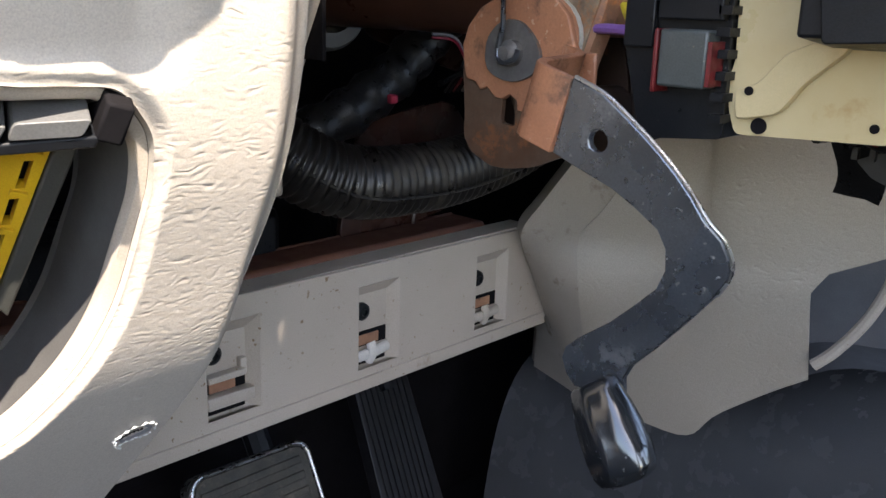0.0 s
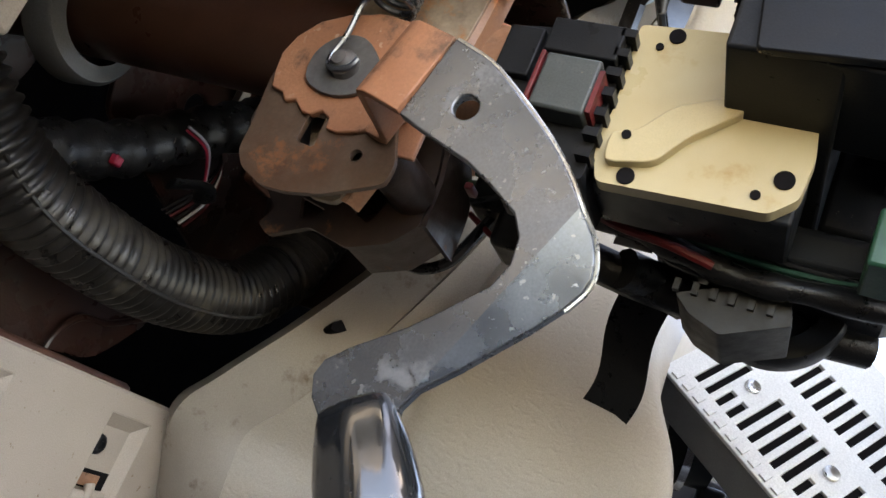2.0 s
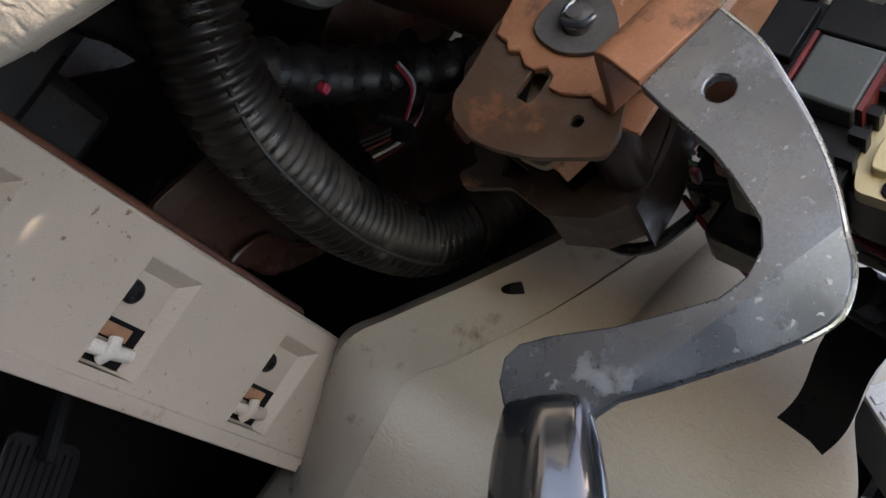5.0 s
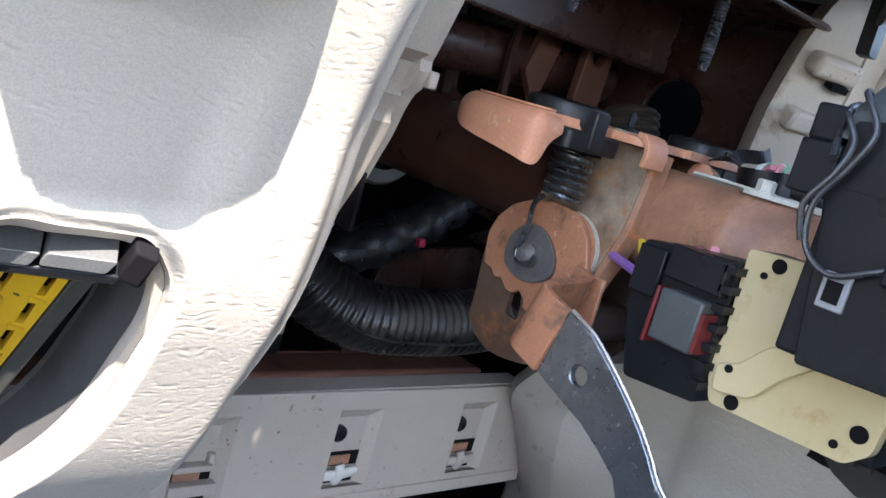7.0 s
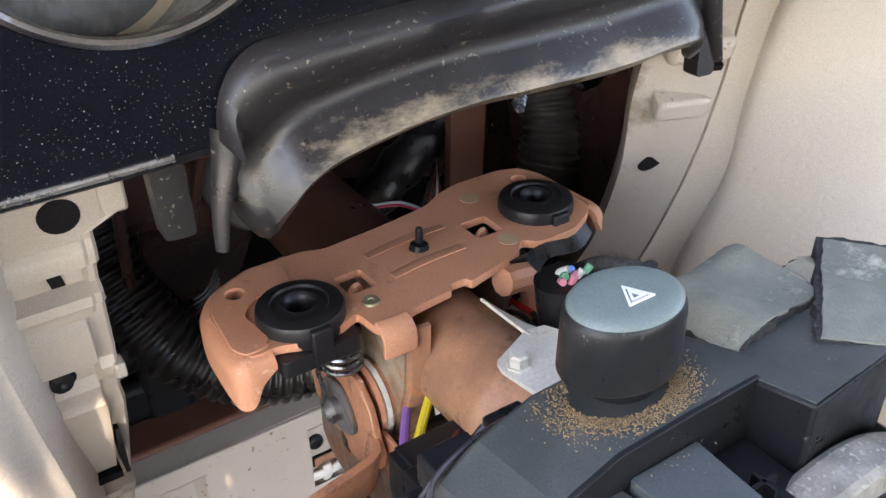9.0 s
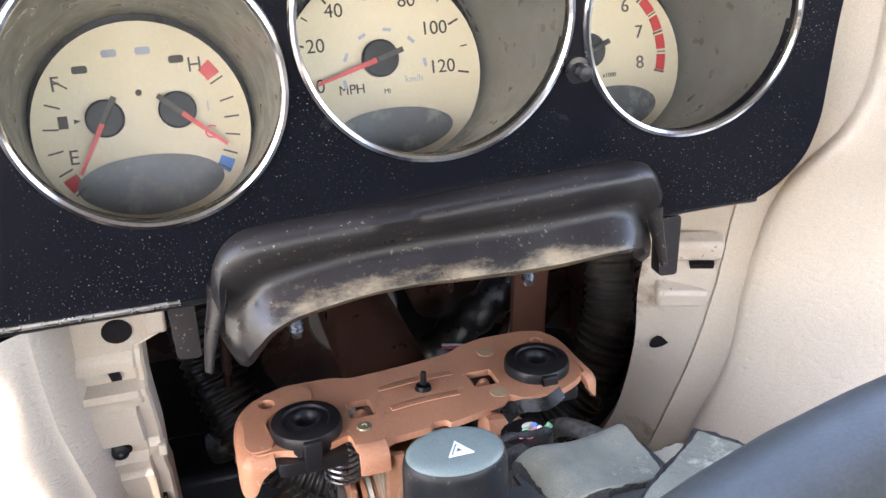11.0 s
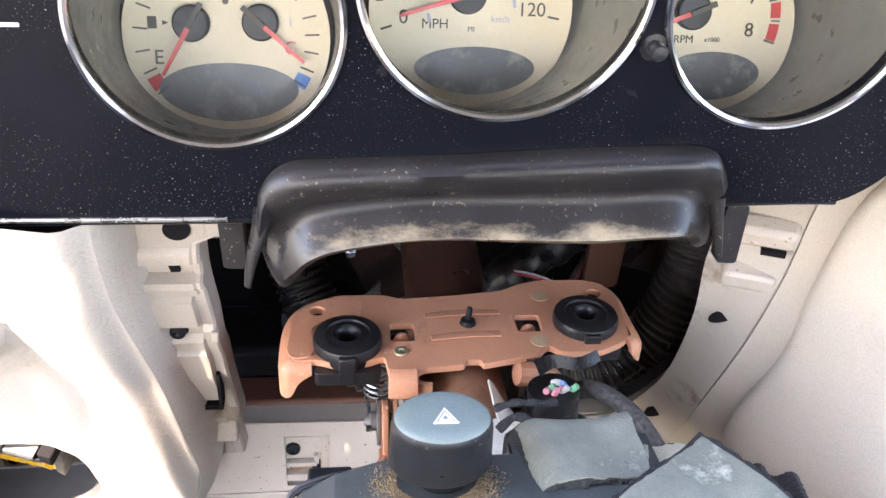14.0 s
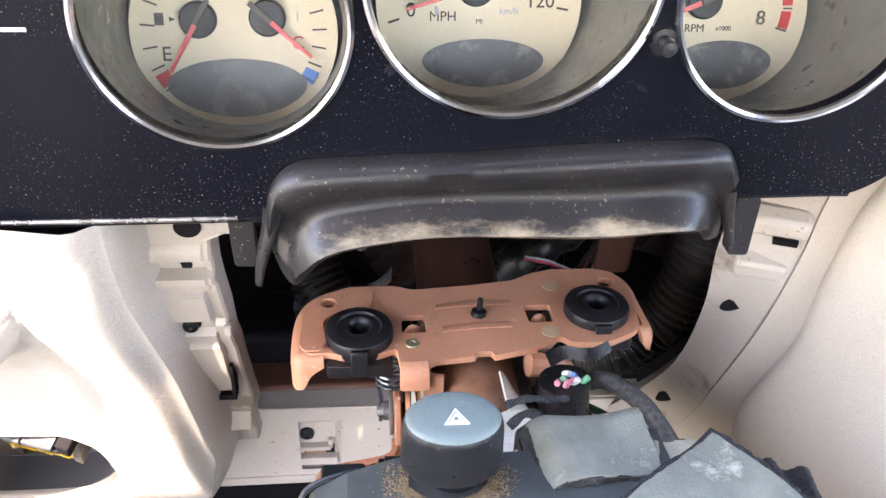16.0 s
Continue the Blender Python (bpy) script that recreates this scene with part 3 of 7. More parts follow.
def mirror_switch():
    t = thing("mirror_switch", (-0.255, 0.262, 0.785), "black round mirror switch with two glossy knobs in the dashboard", "switch")
    out = rounded([(-0.267, 0.7865), (-0.2025, 0.7865), (-0.2025, 0.8195), (-0.267, 0.8195)], 0.016, 10)
    part("bezel", plate(out, "y", 0.2566, 0.266), M_BEZELGREY, t, "dusty dark grey bezel", bevel=0.0012)
    part("large_knob", lathe([(0.0, 0.0), (0.0152, 0.0), (0.0155, 0.0012), (0.0140, 0.0020), (0.0135, 0.0055), (0.0128, 0.0068), (0.0105, 0.0066), (0.005, 0.0058), (0.0, 0.0056)], (-0.236, 0.2570, 0.803), (0, -1, 0), 48, False), M_KNOB, t, "glossy black dished knob")
    k = part("small_knob", lathe([(0.0, 0.0), (0.0058, 0.0), (0.0058, 0.0022), (0.0050, 0.0042), (0.0028, 0.0052), (0.0, 0.0055)], (-0.2122, 0.2570, 0.803), (0, -1, 0), 28, False), M_KNOB, t)
    face = pose(0, 0, 0, 90, 0, 0)
    lettering("R", 0.0060, (-0.2122, 0.2514, 0.8028), face, M_WHITE, k, "marking")
    for x, z, a in ((-0.236, 0.7935, 180), (-0.2265, 0.803, 270), (-0.236, 0.8125, 0)):
        u = radians(a)
        tri = [(x + 0.0016 * math.cos(u + radians(w)), z + 0.0016 * math.sin(u + radians(w))) for w in (90, 210, 330)]
        part("arrow_mark", plate(tri, "y", 0.2502, 0.2510), M_WHITE, t, "white arrow mark")


M_KNOB = material("glossy_black_knob", (0.012, 0.013, 0.016), rough=0.16, grain=1400, bump=0.03, patch=60)
mirror_switch()


def fuse_box():
    o = Vector((-0.275, 0.405, 0.60))
    t = thing("fuse_box", o, "yellow plastic fuse board with dark sockets inside the hatch", "fuse box")
    up = Vector((0.16, -0.44, 0.88)).normalized()
    right = Vector((0.93, -0.26, -0.20))
    right = (right - up * right.dot(up)).normalized()
    into = up.cross(right)
    m = Matrix(((right.x, into.x, up.x, -0.2165), (right.y, into.y, up.y, 0.3360), (right.z, into.z, up.z, 0.685), (0, 0, 0, 1)))
    def piece(name, pts, y0, y1, mat, label="", holes=(), bevel=0.0, parent=t):
        bm = plate(pts, "y", y0, y1, holes)
        bm.transform(m)
        return part(name, bm, mat, parent, label, bevel=bevel)

    # rows slope down towards the door, columns run along the side frame
    def at(col, row):
        return -0.0020 - 0.0112 * col - 0.0006 * row, -0.0049 - 0.0130 * row - 0.0044 * col
    slots, ribs = [], []
    for col in range(4):
        for row in range(5):
            if col == 2 and row == 0:
                continue
            x, z = at(col, row)
            tall = 0.0046 if (col + row) % 4 else 0.0040
            slots.append([(x - 0.0012, z - tall), (x + 0.0012, z - tall + 0.0008), (x + 0.0012, z + tall + 0.0008), (x - 0.0012, z + tall)])
            ribs.append((x, z - tall))
    board = piece("board", [(0.0022, 0.0005), (-0.0440, -0.0172), (-0.0440, -0.0860), (-0.0004, -0.0640)], 0, 0.005, M_YELLOW, "yellow board with rows of fuse slots", slots, 0.0003)
    for x, z in ribs:
        part("slot_rib", box(x - 0.0024, x + 0.0022, -0.0014, 0.0004, z - 0.0019, z - 0.0004, m), M_YELLOW, board)
    for k in range(9):
        x, z = at(k % 4 + 0.52, k // 3 + 0.35)
        part("print_bar", box(x - 0.0009, x + 0.0009, -0.0003, 0.0004, z - 0.0003, z + 0.0003, m), M_INK, board)
    x, z = at(1.5, 0.05)
    part("lug", box(x - 0.0016, x + 0.0016, -0.0040, 0.002, z - 0.0030, z + 0.0030, m), M_GREYDK, board, "grey lug", bevel=0.0005)
    piece("frame", [(0.0026, 0.0015), (0.0088, 0.0035), (0.0052, -0.0680), (0.0002, -0.0640)], -0.001, 0.012, M_BLACKFRAME, "dark grey side frame", bevel=0.0008)
    piece("frame", [(0.0088, 0.0040), (-0.0450, -0.0166), (-0.0450, -0.0130), (0.0088, 0.0080)], -0.016, 0.012, M_BLACK, "black top frame", bevel=0.0008)
    for dx, dz in ((0.0, 0.0), (-0.0186, -0.0074)):
        piece("relay", rounded([(0.0045 + dx, 0.0068 + dz), (0.0055 + dx, 0.0125 + dz), (-0.0120 + dx, 0.0060 + dz), (-0.0122 + dx, 0.0008 + dz)], 0.0012, 2), -0.0165, 0.012, M_GREYDK, "grey relay", bevel=0.0012)
    piece("carrier", [(0.0080, 0.0040), (-0.0460, -0.0180), (-0.0460, -0.0880), (0.0050, -0.0670)], 0.0125, 0.03, M_BLACK, bevel=0.002)
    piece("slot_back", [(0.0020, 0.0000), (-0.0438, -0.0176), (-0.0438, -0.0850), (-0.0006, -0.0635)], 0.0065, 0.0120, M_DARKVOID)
    # Made-up block in void black, stands in for the shaded corner gap.
    part("clip", box(0.0075, 0.0150, -0.016, 0.004, 0.0060, 0.0180, m), M_DARKVOID, t, "dark block for the shaded gap at the corner", bevel=0.001)


fuse_box()


# ---- lower rail with clip pockets ----
def knee_rail():
    t = thing("knee_rail", (0, 0.46, 0.50), "beige plastic lower dashboard rail with clip pockets", "dashboard rail")
    lefts = (-0.300, -0.202, -0.104, -0.006, 0.0935)
    rects = [[(x + 0.0005, 0.5165), (x + 0.032, 0.5165), (x + 0.032, 0.5665), (x + 0.0005, 0.5665)] for x in lefts]
    out = [(-0.42, 0.5085), (0.172, 0.5085), (0.164, 0.546), (0.152, 0.5775), (0.02, 0.578), (-0.42, 0.582)]
    part("rail", plate(out, "y", 0.4500, 0.4530, rects), M_BEIGE, t, bevel=0.0008)
    part("lower_lip", plate([(-0.42, 0.5020), (0.169, 0.5042), (0.167, 0.5128), (-0.42, 0.5090)], "y", 0.4484, 0.4504), M_BEIGE, t, bevel=0.0008)
    part("top_flange", box(-0.42, 0.150, 0.4532, 0.470, 0.5755, 0.5785), M_BEIGE, t)
    part("bottom_flange", sweep([(-0.42, 0.4590, 0.5100), (0.168, 0.4590, 0.5100)], 0.0085, 10, 2), M_BEIGE, t)
    for i, x in enumerate(lefts):
        front = [Vector((u, 0.4500, v)) for u, v in rects[i]]
        rear = [Vector((u, 0.4555, v)) for u, v in ((x + 0.0005, 0.5165), (x + 0.0265, 0.5165), (x + 0.0265, 0.5595), (x + 0.0005, 0.5595))]
        back = part("pocket", sheet([front, [f.lerp(r, 0.15) for f, r in zip(front, rear)], rear], 0.0008, closed=True), M_BEIGE, t, angle=20)
        part("floor", box(x, x + 0.028, 0.4555, 0.4570, 0.5165, 0.5605), M_BEIGE, back)
        part("slot", box(x + 0.0015, x + 0.025, 0.4546, 0.4553, 0.5175, 0.5225), M_DARKVOID, back, "dark slot")
        part("slot", box(x + 0.003, x + 0.0255, 0.4546, 0.4553, 0.5285, 0.5375), M_DARKVOID, back, "dark slot")
        part("metal_strip", box(x + 0.004, x + 0.019, 0.4538, 0.4545, 0.5295, 0.5355), M_RUST, back, "brown steel strip behind the slot")
        sx = x + (0.006, 0.006, 0.006, 0.006, 0.0055)[i]
        part("screw", lathe([(0, 0), (0.0052, 0), (0.0054, 0.001), (0.0050, 0.003), (0.0036, 0.0042), (0.0022, 0.0043), (0.0018, 0.0030), (0, 0.0030)], (sx, 0.4555, 0.55), (0, -1, 0), 24, False), M_BLACK, back, "black screw")
        if i in (1, 2):
            clip = join(box(x + 0.001, x + 0.023, 0.4515, 0.460, 0.5365, 0.5400), box(x + 0.021, x + 0.0245, 0.4545, 0.4605, 0.5365, 0.5450), box(x + 0.0005, x + 0.0275, 0.4512, 0.4605, 0.5225, 0.5290))
        else:
            clip = join(sweep([(x + 0.0008, 0.4555, 0.5240), (x + 0.012, 0.4535, 0.5250), (x + 0.0235, 0.4545, 0.5262)], 0.0034, 10), sweep([(x + 0.009, 0.4545, 0.5200), (x + 0.0105, 0.4515, 0.5255), (x + 0.010, 0.4535, 0.5315)], 0.0032, 10))
        for v in clip.verts:
            v.co.y = 0.4490 + (v.co.y - 0.4515) * 0.7
        part("clip", clip, M_CLIP if i == 3 else M_BEIGE, back, "white moulded clip" if i == 3 else "beige moulded clip", bevel=0.0006)
    return t


M_CLIP = material("white_clip_plastic", (0.70, 0.66, 0.60), rough=0.5, grain=1200, bump=0.1)
knee_rail()
def crossbar():
    t = thing("dash_crossbar", (-0.14, 0.485, 0.52), "brown rusty steel crossbar behind the lower rail", "beam")
    part("top_face", box(-0.40, 0.125, 0.4705, 0.500, 0.570, 0.5815), M_BROWNBAR, t, bevel=0.003)
    part("rear_face", box(-0.40, 0.125, 0.5004, 0.5034, 0.52, 0.5815), M_BROWNBAR, t, bevel=0.001)


crossbar()


# ---- frames of the column opening ----
def left_frame():
    t = thing("opening_frame", (-0.135, 0.31, 0.60), "beige plastic frame with clip holes beside the column opening", "trim frame")
    prof = [(0.600, 0.400), (0.625, 0.388), (0.655, 0.373), (0.68, 0.358), (0.72, 0.337), (0.76, 0.321), (0.79, 0.310), (0.82, 0.302), (0.848, 0.300)]

    def inner(z):
        return lerp([(0.60, -0.124), (0.64, -0.1235), (0.652, -0.1195), (0.665, -0.1185), (0.70, -0.1180), (0.738, -0.1175), (0.747, -0.1185), (0.77, -0.1180), (0.80, -0.1190), (0.8235, -0.1180), (0.8245, -0.1095), (0.85, -0.1095)], z)

    # stand of the middle and of the inner rail, height by height: ledges, pockets and blocks
    mid = [(0.600, 0.002), (0.6495, 0.002), (0.6505, -0.0055), (0.6705, -0.0050), (0.6720, 0.0050), (0.6915, 0.0045), (0.6925, -0.0030), (0.7430, -0.0022), (0.7445, 0.0), (0.7535, -0.0005), (0.7545, 0.0035), (0.7655, 0.0035), (0.7665, -0.0030), (0.7865, -0.0025), (0.7875, 0.0012),
           (0.7938, 0.0), (0.7948, -0.0035), (0.8000, -0.0030), (0.8020, 0.0045), (0.8105, 0.0048), (0.8120, -0.0030), (0.8175, -0.0022), (0.8195, 0.0005), (0.848, 0.0)]
    rail = [(0.600, 0.002), (0.6495, 0.002), (0.6505, -0.0045), (0.6705, -0.0040), (0.6720, 0.0030), (0.7000, 0.0020), (0.7535, 0.0010), (0.7565, -0.0015), (0.7625, -0.0015), (0.7650, 0.0012), (0.7938, 0.001), (0.7948, -0.0030), (0.8000, -0.0025), (0.8020, 0.0020), (0.8105, 0.0022), (0.8120, -0.0025), (0.8175, -0.0018), (0.8195, 0.0005), (0.848, 0.0)]
    rows = []
    for k in range(125):
        z = 0.600 + 0.002 * k
        y, a, b, x1 = lerp(prof, z), lerp(mid, z), lerp(rail, z), inner(z)
        xa = x1 - (0.0060 if z < 0.79 else 0.0030)
        rows.append([Vector((-0.1620, y + 0.012, z)), Vector((-0.1500, y + 0.003, z)), Vector((-0.1465, y + 0.001, z)), Vector((-0.1450, y + a, z)), Vector((-0.1360, y + a, z)), Vector((xa - 0.0012, y + a, z)), Vector((xa, y + b + 0.0006, z)), Vector((x1 - 0.0012, y + b, z)),
                     Vector((x1, y + 0.0015 + b, z)), Vector((x1 + 0.0008, y + 0.016, z))])
    # The darker beige carries the frame's shade as well as its stains.
    part("frame", sheet(rows, 0.0018), M_FLANGE, t, angle=28)
    for nm, x, z, rx, rz in (("round_hole", -0.1262, 0.8300, 0.0058, 0.0052), ("round_hole", -0.1372, 0.7600, 0.0055, 0.0034)):
        y = lerp(prof, z) + lerp(mid, z)
        part(nm, plate(circle(x, z, rx, 20, rz), "y", y - 0.0010, y + 0.004), M_DARKVOID, t, "dark round hole")
    part("screw", lathe([(0, 0), (0.0040, 0), (0.0038, 0.0012), (0.0016, 0.0018), (0, 0.0012)], (-0.1368, 0.3235, 0.7595), (0, -1, 0), 20, False), M_BLACK, t, "black screw in the round hole")
    part("slot", plate([(-0.1362, 0.8110), (-0.1300, 0.8110), (-0.1285, 0.8040), (-0.1325, 0.8040), (-0.1335, 0.8080)], "y", 0.3080, 0.3130), M_DARKVOID, t, "dark square slot")
    part("slit", box(-0.1238, -0.1222, 0.3350, 0.3460, 0.700, 0.722), M_DARKVOID, t, "dark slit beside the block")
    # Near-black strip painted where the block's underside is in shade.
    part("slit", box(-0.1440, -0.1240, 0.3460, 0.3550, 0.6885, 0.6918), M_DARKVOID, t, "dark strip for shade under the block")
    part("clip_tab", box(-0.1150, -0.1075, 0.2990, 0.3035, 0.8270, 0.8440), M_FLANGE, t, bevel=0.0012)
    part("corner_lug", box(-0.1205, -0.1168, 0.3170, 0.3235, 0.7570, 0.7630), M_FLANGE, t, bevel=0.0008)
    part("lower_clip", box(-0.1420, -0.1205, 0.3620, 0.3710, 0.6480, 0.6640), M_FLANGE, t, bevel=0.0015)
    return t


left_frame()

# sections of the right side from the opening's edge to the outer rim, height by height
RIGHT = [
    (0.452, [(0.204, 0.480), (0.190, 0.440), (0.183, 0.420), (0.182, 0.410), (0.182, 0.375), (0.186, 0.338), (0.190, 0.320), (0.200, 0.260), (0.220, 0.215), (0.245, 0.222)]),
    (0.500, [(0.190, 0.470), (0.172, 0.440), (0.165, 0.420), (0.165, 0.410), (0.168, 0.375), (0.175, 0.338), (0.180, 0.320), (0.193, 0.258), (0.212, 0.210), (0.235, 0.215)]),
    (0.550, [(0.152, 0.452), (0.138, 0.430), (0.137, 0.412), (0.139, 0.402), (0.150, 0.372), (0.162, 0.338), (0.168, 0.320), (0.186, 0.258), (0.203, 0.205), (0.225, 0.212)]),
    (0.582, [(0.122, 0.437), (0.130, 0.424), (0.137, 0.410), (0.140, 0.404), (0.151, 0.372), (0.163, 0.338), (0.168, 0.320), (0.186, 0.258), (0.201, 0.203), (0.222, 0.212)]),
    (0.605, [(0.122, 0.421), (0.130, 0.407), (0.138, 0.393), (0.141, 0.387), (0.150, 0.362), (0.160, 0.334), (0.166, 0.319), (0.186, 0.258), (0.201, 0.205), (0.222, 0.215)]),
    (0.648, [(0.128, 0.392), (0.136, 0.379), (0.143, 0.367), (0.145, 0.362), (0.151, 0.348), (0.158, 0.330), (0.163, 0.318), (0.183, 0.262), (0.203, 0.210), (0.225, 0.225)]),
    (0.700, [(0.128, 0.358), (0.134, 0.348), (0.139, 0.339), (0.141, 0.334), (0.146, 0.326), (0.151, 0.316), (0.154, 0.310), (0.180, 0.275), (0.205, 0.240), (0.240, 0.232)]),
    (0.755, [(0.125, 0.338), (0.1355, 0.330), (0.143, 0.321), (0.1455, 0.316), (0.153, 0.309), (0.160, 0.302), (0.164, 0.297), (0.195, 0.277), (0.240, 0.255), (0.310, 0.240)]),
    (0.800, [(0.121, 0.330), (0.135, 0.320), (0.147, 0.312), (0.150, 0.308), (0.157, 0.303), (0.163, 0.299), (0.167, 0.294), (0.200, 0.276), (0.255, 0.262), (0.360, 0.248)]),
    (0.850, [(0.125, 0.318), (0.138, 0.312), (0.152, 0.307), (0.155, 0.303), (0.163, 0.297), (0.170, 0.292), (0.174, 0.288), (0.205, 0.276), (0.26, 0.266), (0.38, 0.250)]),
    (0.900, [(0.150, 0.302), (0.158, 0.298), (0.170, 0.294), (0.174, 0.291), (0.184, 0.284), (0.193, 0.276), (0.198, 0.272), (0.215, 0.264), (0.260, 0.257), (0.380, 0.250)]),
    (1.010, [(0.150, 0.302), (0.158, 0.298), (0.170, 0.294), (0.174, 0.291), (0.184, 0.284), (0.193, 0.276), (0.198, 0.272), (0.215, 0.264), (0.260, 0.257), (0.380, 0.250)]),
]


def right_panel():
    t = thing("side_panel", (0.2, 0.32, 0.47), "beige grained plastic panel beside the steering column", "dashboard")
    cols = []
    for z, sec in RIGHT:
        # the lower edge rises towards the rim
        bent = [(x - 0.0022 * (k == 6) + 0.0016 * (k in (4, 5)) - 0.0008 * (k == 2), y - 0.0016 * (k == 6) + 0.0020 * (k in (4, 5)) - 0.0008 * (k == 2)) for k, (x, y) in enumerate(sec)]
        cols.append([Vector((x, y, z + (0.034 * ease((0.338 - y) / 0.03) + 0.036 * ease((0.315 - y) / 0.07)) * min(1.0, max(0.0, (0.585 - z) / 0.133)))) for x, y in bent])
    rows = [ring_spline([c[k] for c in cols], 6, False) for k in range(len(cols[0]))]
    rows = [list(r) for r in zip(*rows)]
    flange = [r[:4] for r in rows]
    fine = [[p for p in ring_spline(r[3:], 5, False)] for r in rows]
    part("clip_flange", sheet(flange, 0.002, flip=True), M_FLANGE, t, "stained beige flange along the opening", angle=60)
    for col, r_bead, bead_mat in ((3, 0.0016, M_FLANGE), (2, 0.0012, M_FLANGE)):
        part("flange_bead", sweep([r[col] + Vector((0.0004, 0.0006, 0)) for r in rows[::3]], r_bead, 8, 2), bead_mat, t, "moulded bead along the flange")
    # the storage opening under the panel's outer lobe, with one blunted corner
    cuts = [(Vector((0, 1, 0)), 0.272), (Vector((0, 0.5, 1)), 0.713), (Vector((0, 0.85, 0.53)), 0.5325)]

    def gone(p):
        return all(p.dot(n) < d for n, d in cuts)
    skin, recess = sheet(fine), sheet(fine)
    for bm, want in ((skin, True), (recess, False)):
        for n, d in cuts:
            bmesh.ops.bisect_plane(bm, geom=[*bm.verts, *bm.edges, *bm.faces], plane_co=n * (d / n.length_squared), plane_no=n)
        bmesh.ops.delete(bm, geom=[f for f in bm.faces if gone(f.calc_center_median()) == want], context="FACES")
        bmesh.ops.reverse_faces(bm, faces=bm.faces)
        bm.normal_update()
    rim = bmesh.ops.extrude_edge_only(recess, edges=[e for e in recess.edges if e.is_boundary])
    sides = {v for v in rim["geom"] if isinstance(v, bmesh.types.BMVert)}
    bmesh.ops.translate(recess, verts=[v for v in recess.verts if v not in sides], vec=(0.034, 0.030, 0))
    bmesh.ops.translate(recess, verts=list(sides), vec=(0.0015, 0.0015, 0))
    bmesh.ops.solidify(skin, geom=list(skin.faces), thickness=0.003)
    part("skin", skin, M_VINYLR, t, angle=60)
    part("recess", recess, M_GREYFAR, t, "dark grey lining of the storage opening", angle=40)
    part("recess_rim", sweep([(0.194, 0.232, 0.595), (0.1945, 0.235, 0.578), (0.192, 0.243, 0.556), (0.188, 0.256, 0.535), (0.184, 0.266, 0.524)], 0.0035, 10, 6), M_BEIGE, t, "beige rim of the storage opening")
    part("inner_return", sheet([[r[0] for r in rows], [r[0] + Vector((0.010, 0.012, 0)) for r in rows], [r[0] + Vector((0.035, 0.025, 0)) for r in rows]], 0.002), M_BEIGE, t)
    # holes and clip seats
    for x, y, z, r in ((0.1362, 0.3290, 0.760, 0.0062), (0.1355, 0.3790, 0.649, 0.0062)):
        bm = lathe([(0, -0.003), (r, -0.003), (r, 0.0040), (0, 0.0040)], (0, 0, 0), (0, 0, 1), 20, False)
        bm.transform(Matrix.Translation((x, y, z)) @ Vector((-0.52, -0.80, 0.30)).to_track_quat("Z", "Y").to_matrix().to_4x4() @ pose(0, 0, 0, 0, 0, 35) @ Matrix.Diagonal((1.2, 0.5, 1, 1)))
        part("oval_hole", bm, M_DARKVOID, t, "dark oval hole")
    m = Matrix.Translation((0.1375, 0.3175, 0.7925)) @ pose(0, 0, 0, 22, 0, -20)
    part("clip_seat", box(-0.0125, 0.0125, -0.006, 0.006, -0.0055, 0.0055, m), M_BEIGE, t, bevel=0.002)
    m = Matrix.Translation((0.1365, 0.3090, 0.8225)) @ pose(0, 0, 0, 22, 0, -20)
    part("clip_seat", box(-0.016, 0.014, -0.006, 0.006, -0.007, 0.005, m), M_BEIGE, t, bevel=0.003)
    part("clip_slot", box(-0.001, 0.010, -0.0066, 0.0, -0.0105, -0.0072, m), M_DARKVOID, t)
    part("stray_mark", lathe([(0, 0), (0.0022, 0), (0.0018, 0.0005), (0, 0.0006)], (0.1640, 0.3120, 0.641), (-0.9, -0.4, 0), 10, False), M_RUST, t, "small brown stain")
    return t


right_panel()


# ---- instrument cluster ----
GAUGES = [  # ring centre x, z, ring radius, dial centre x, z, dial radius
    (-0.1005, 0.9290, 0.0450, -0.1048, 0.8975, 0.0430),
    (-0.0005, 0.9455, 0.0500, -0.0020, 0.9105, 0.0435),
    (0.1020, 0.9385, 0.0455, 0.1010, 0.9050, 0.0415),
]
BEZEL_Y, DIAL_Y = 0.270, 0.350


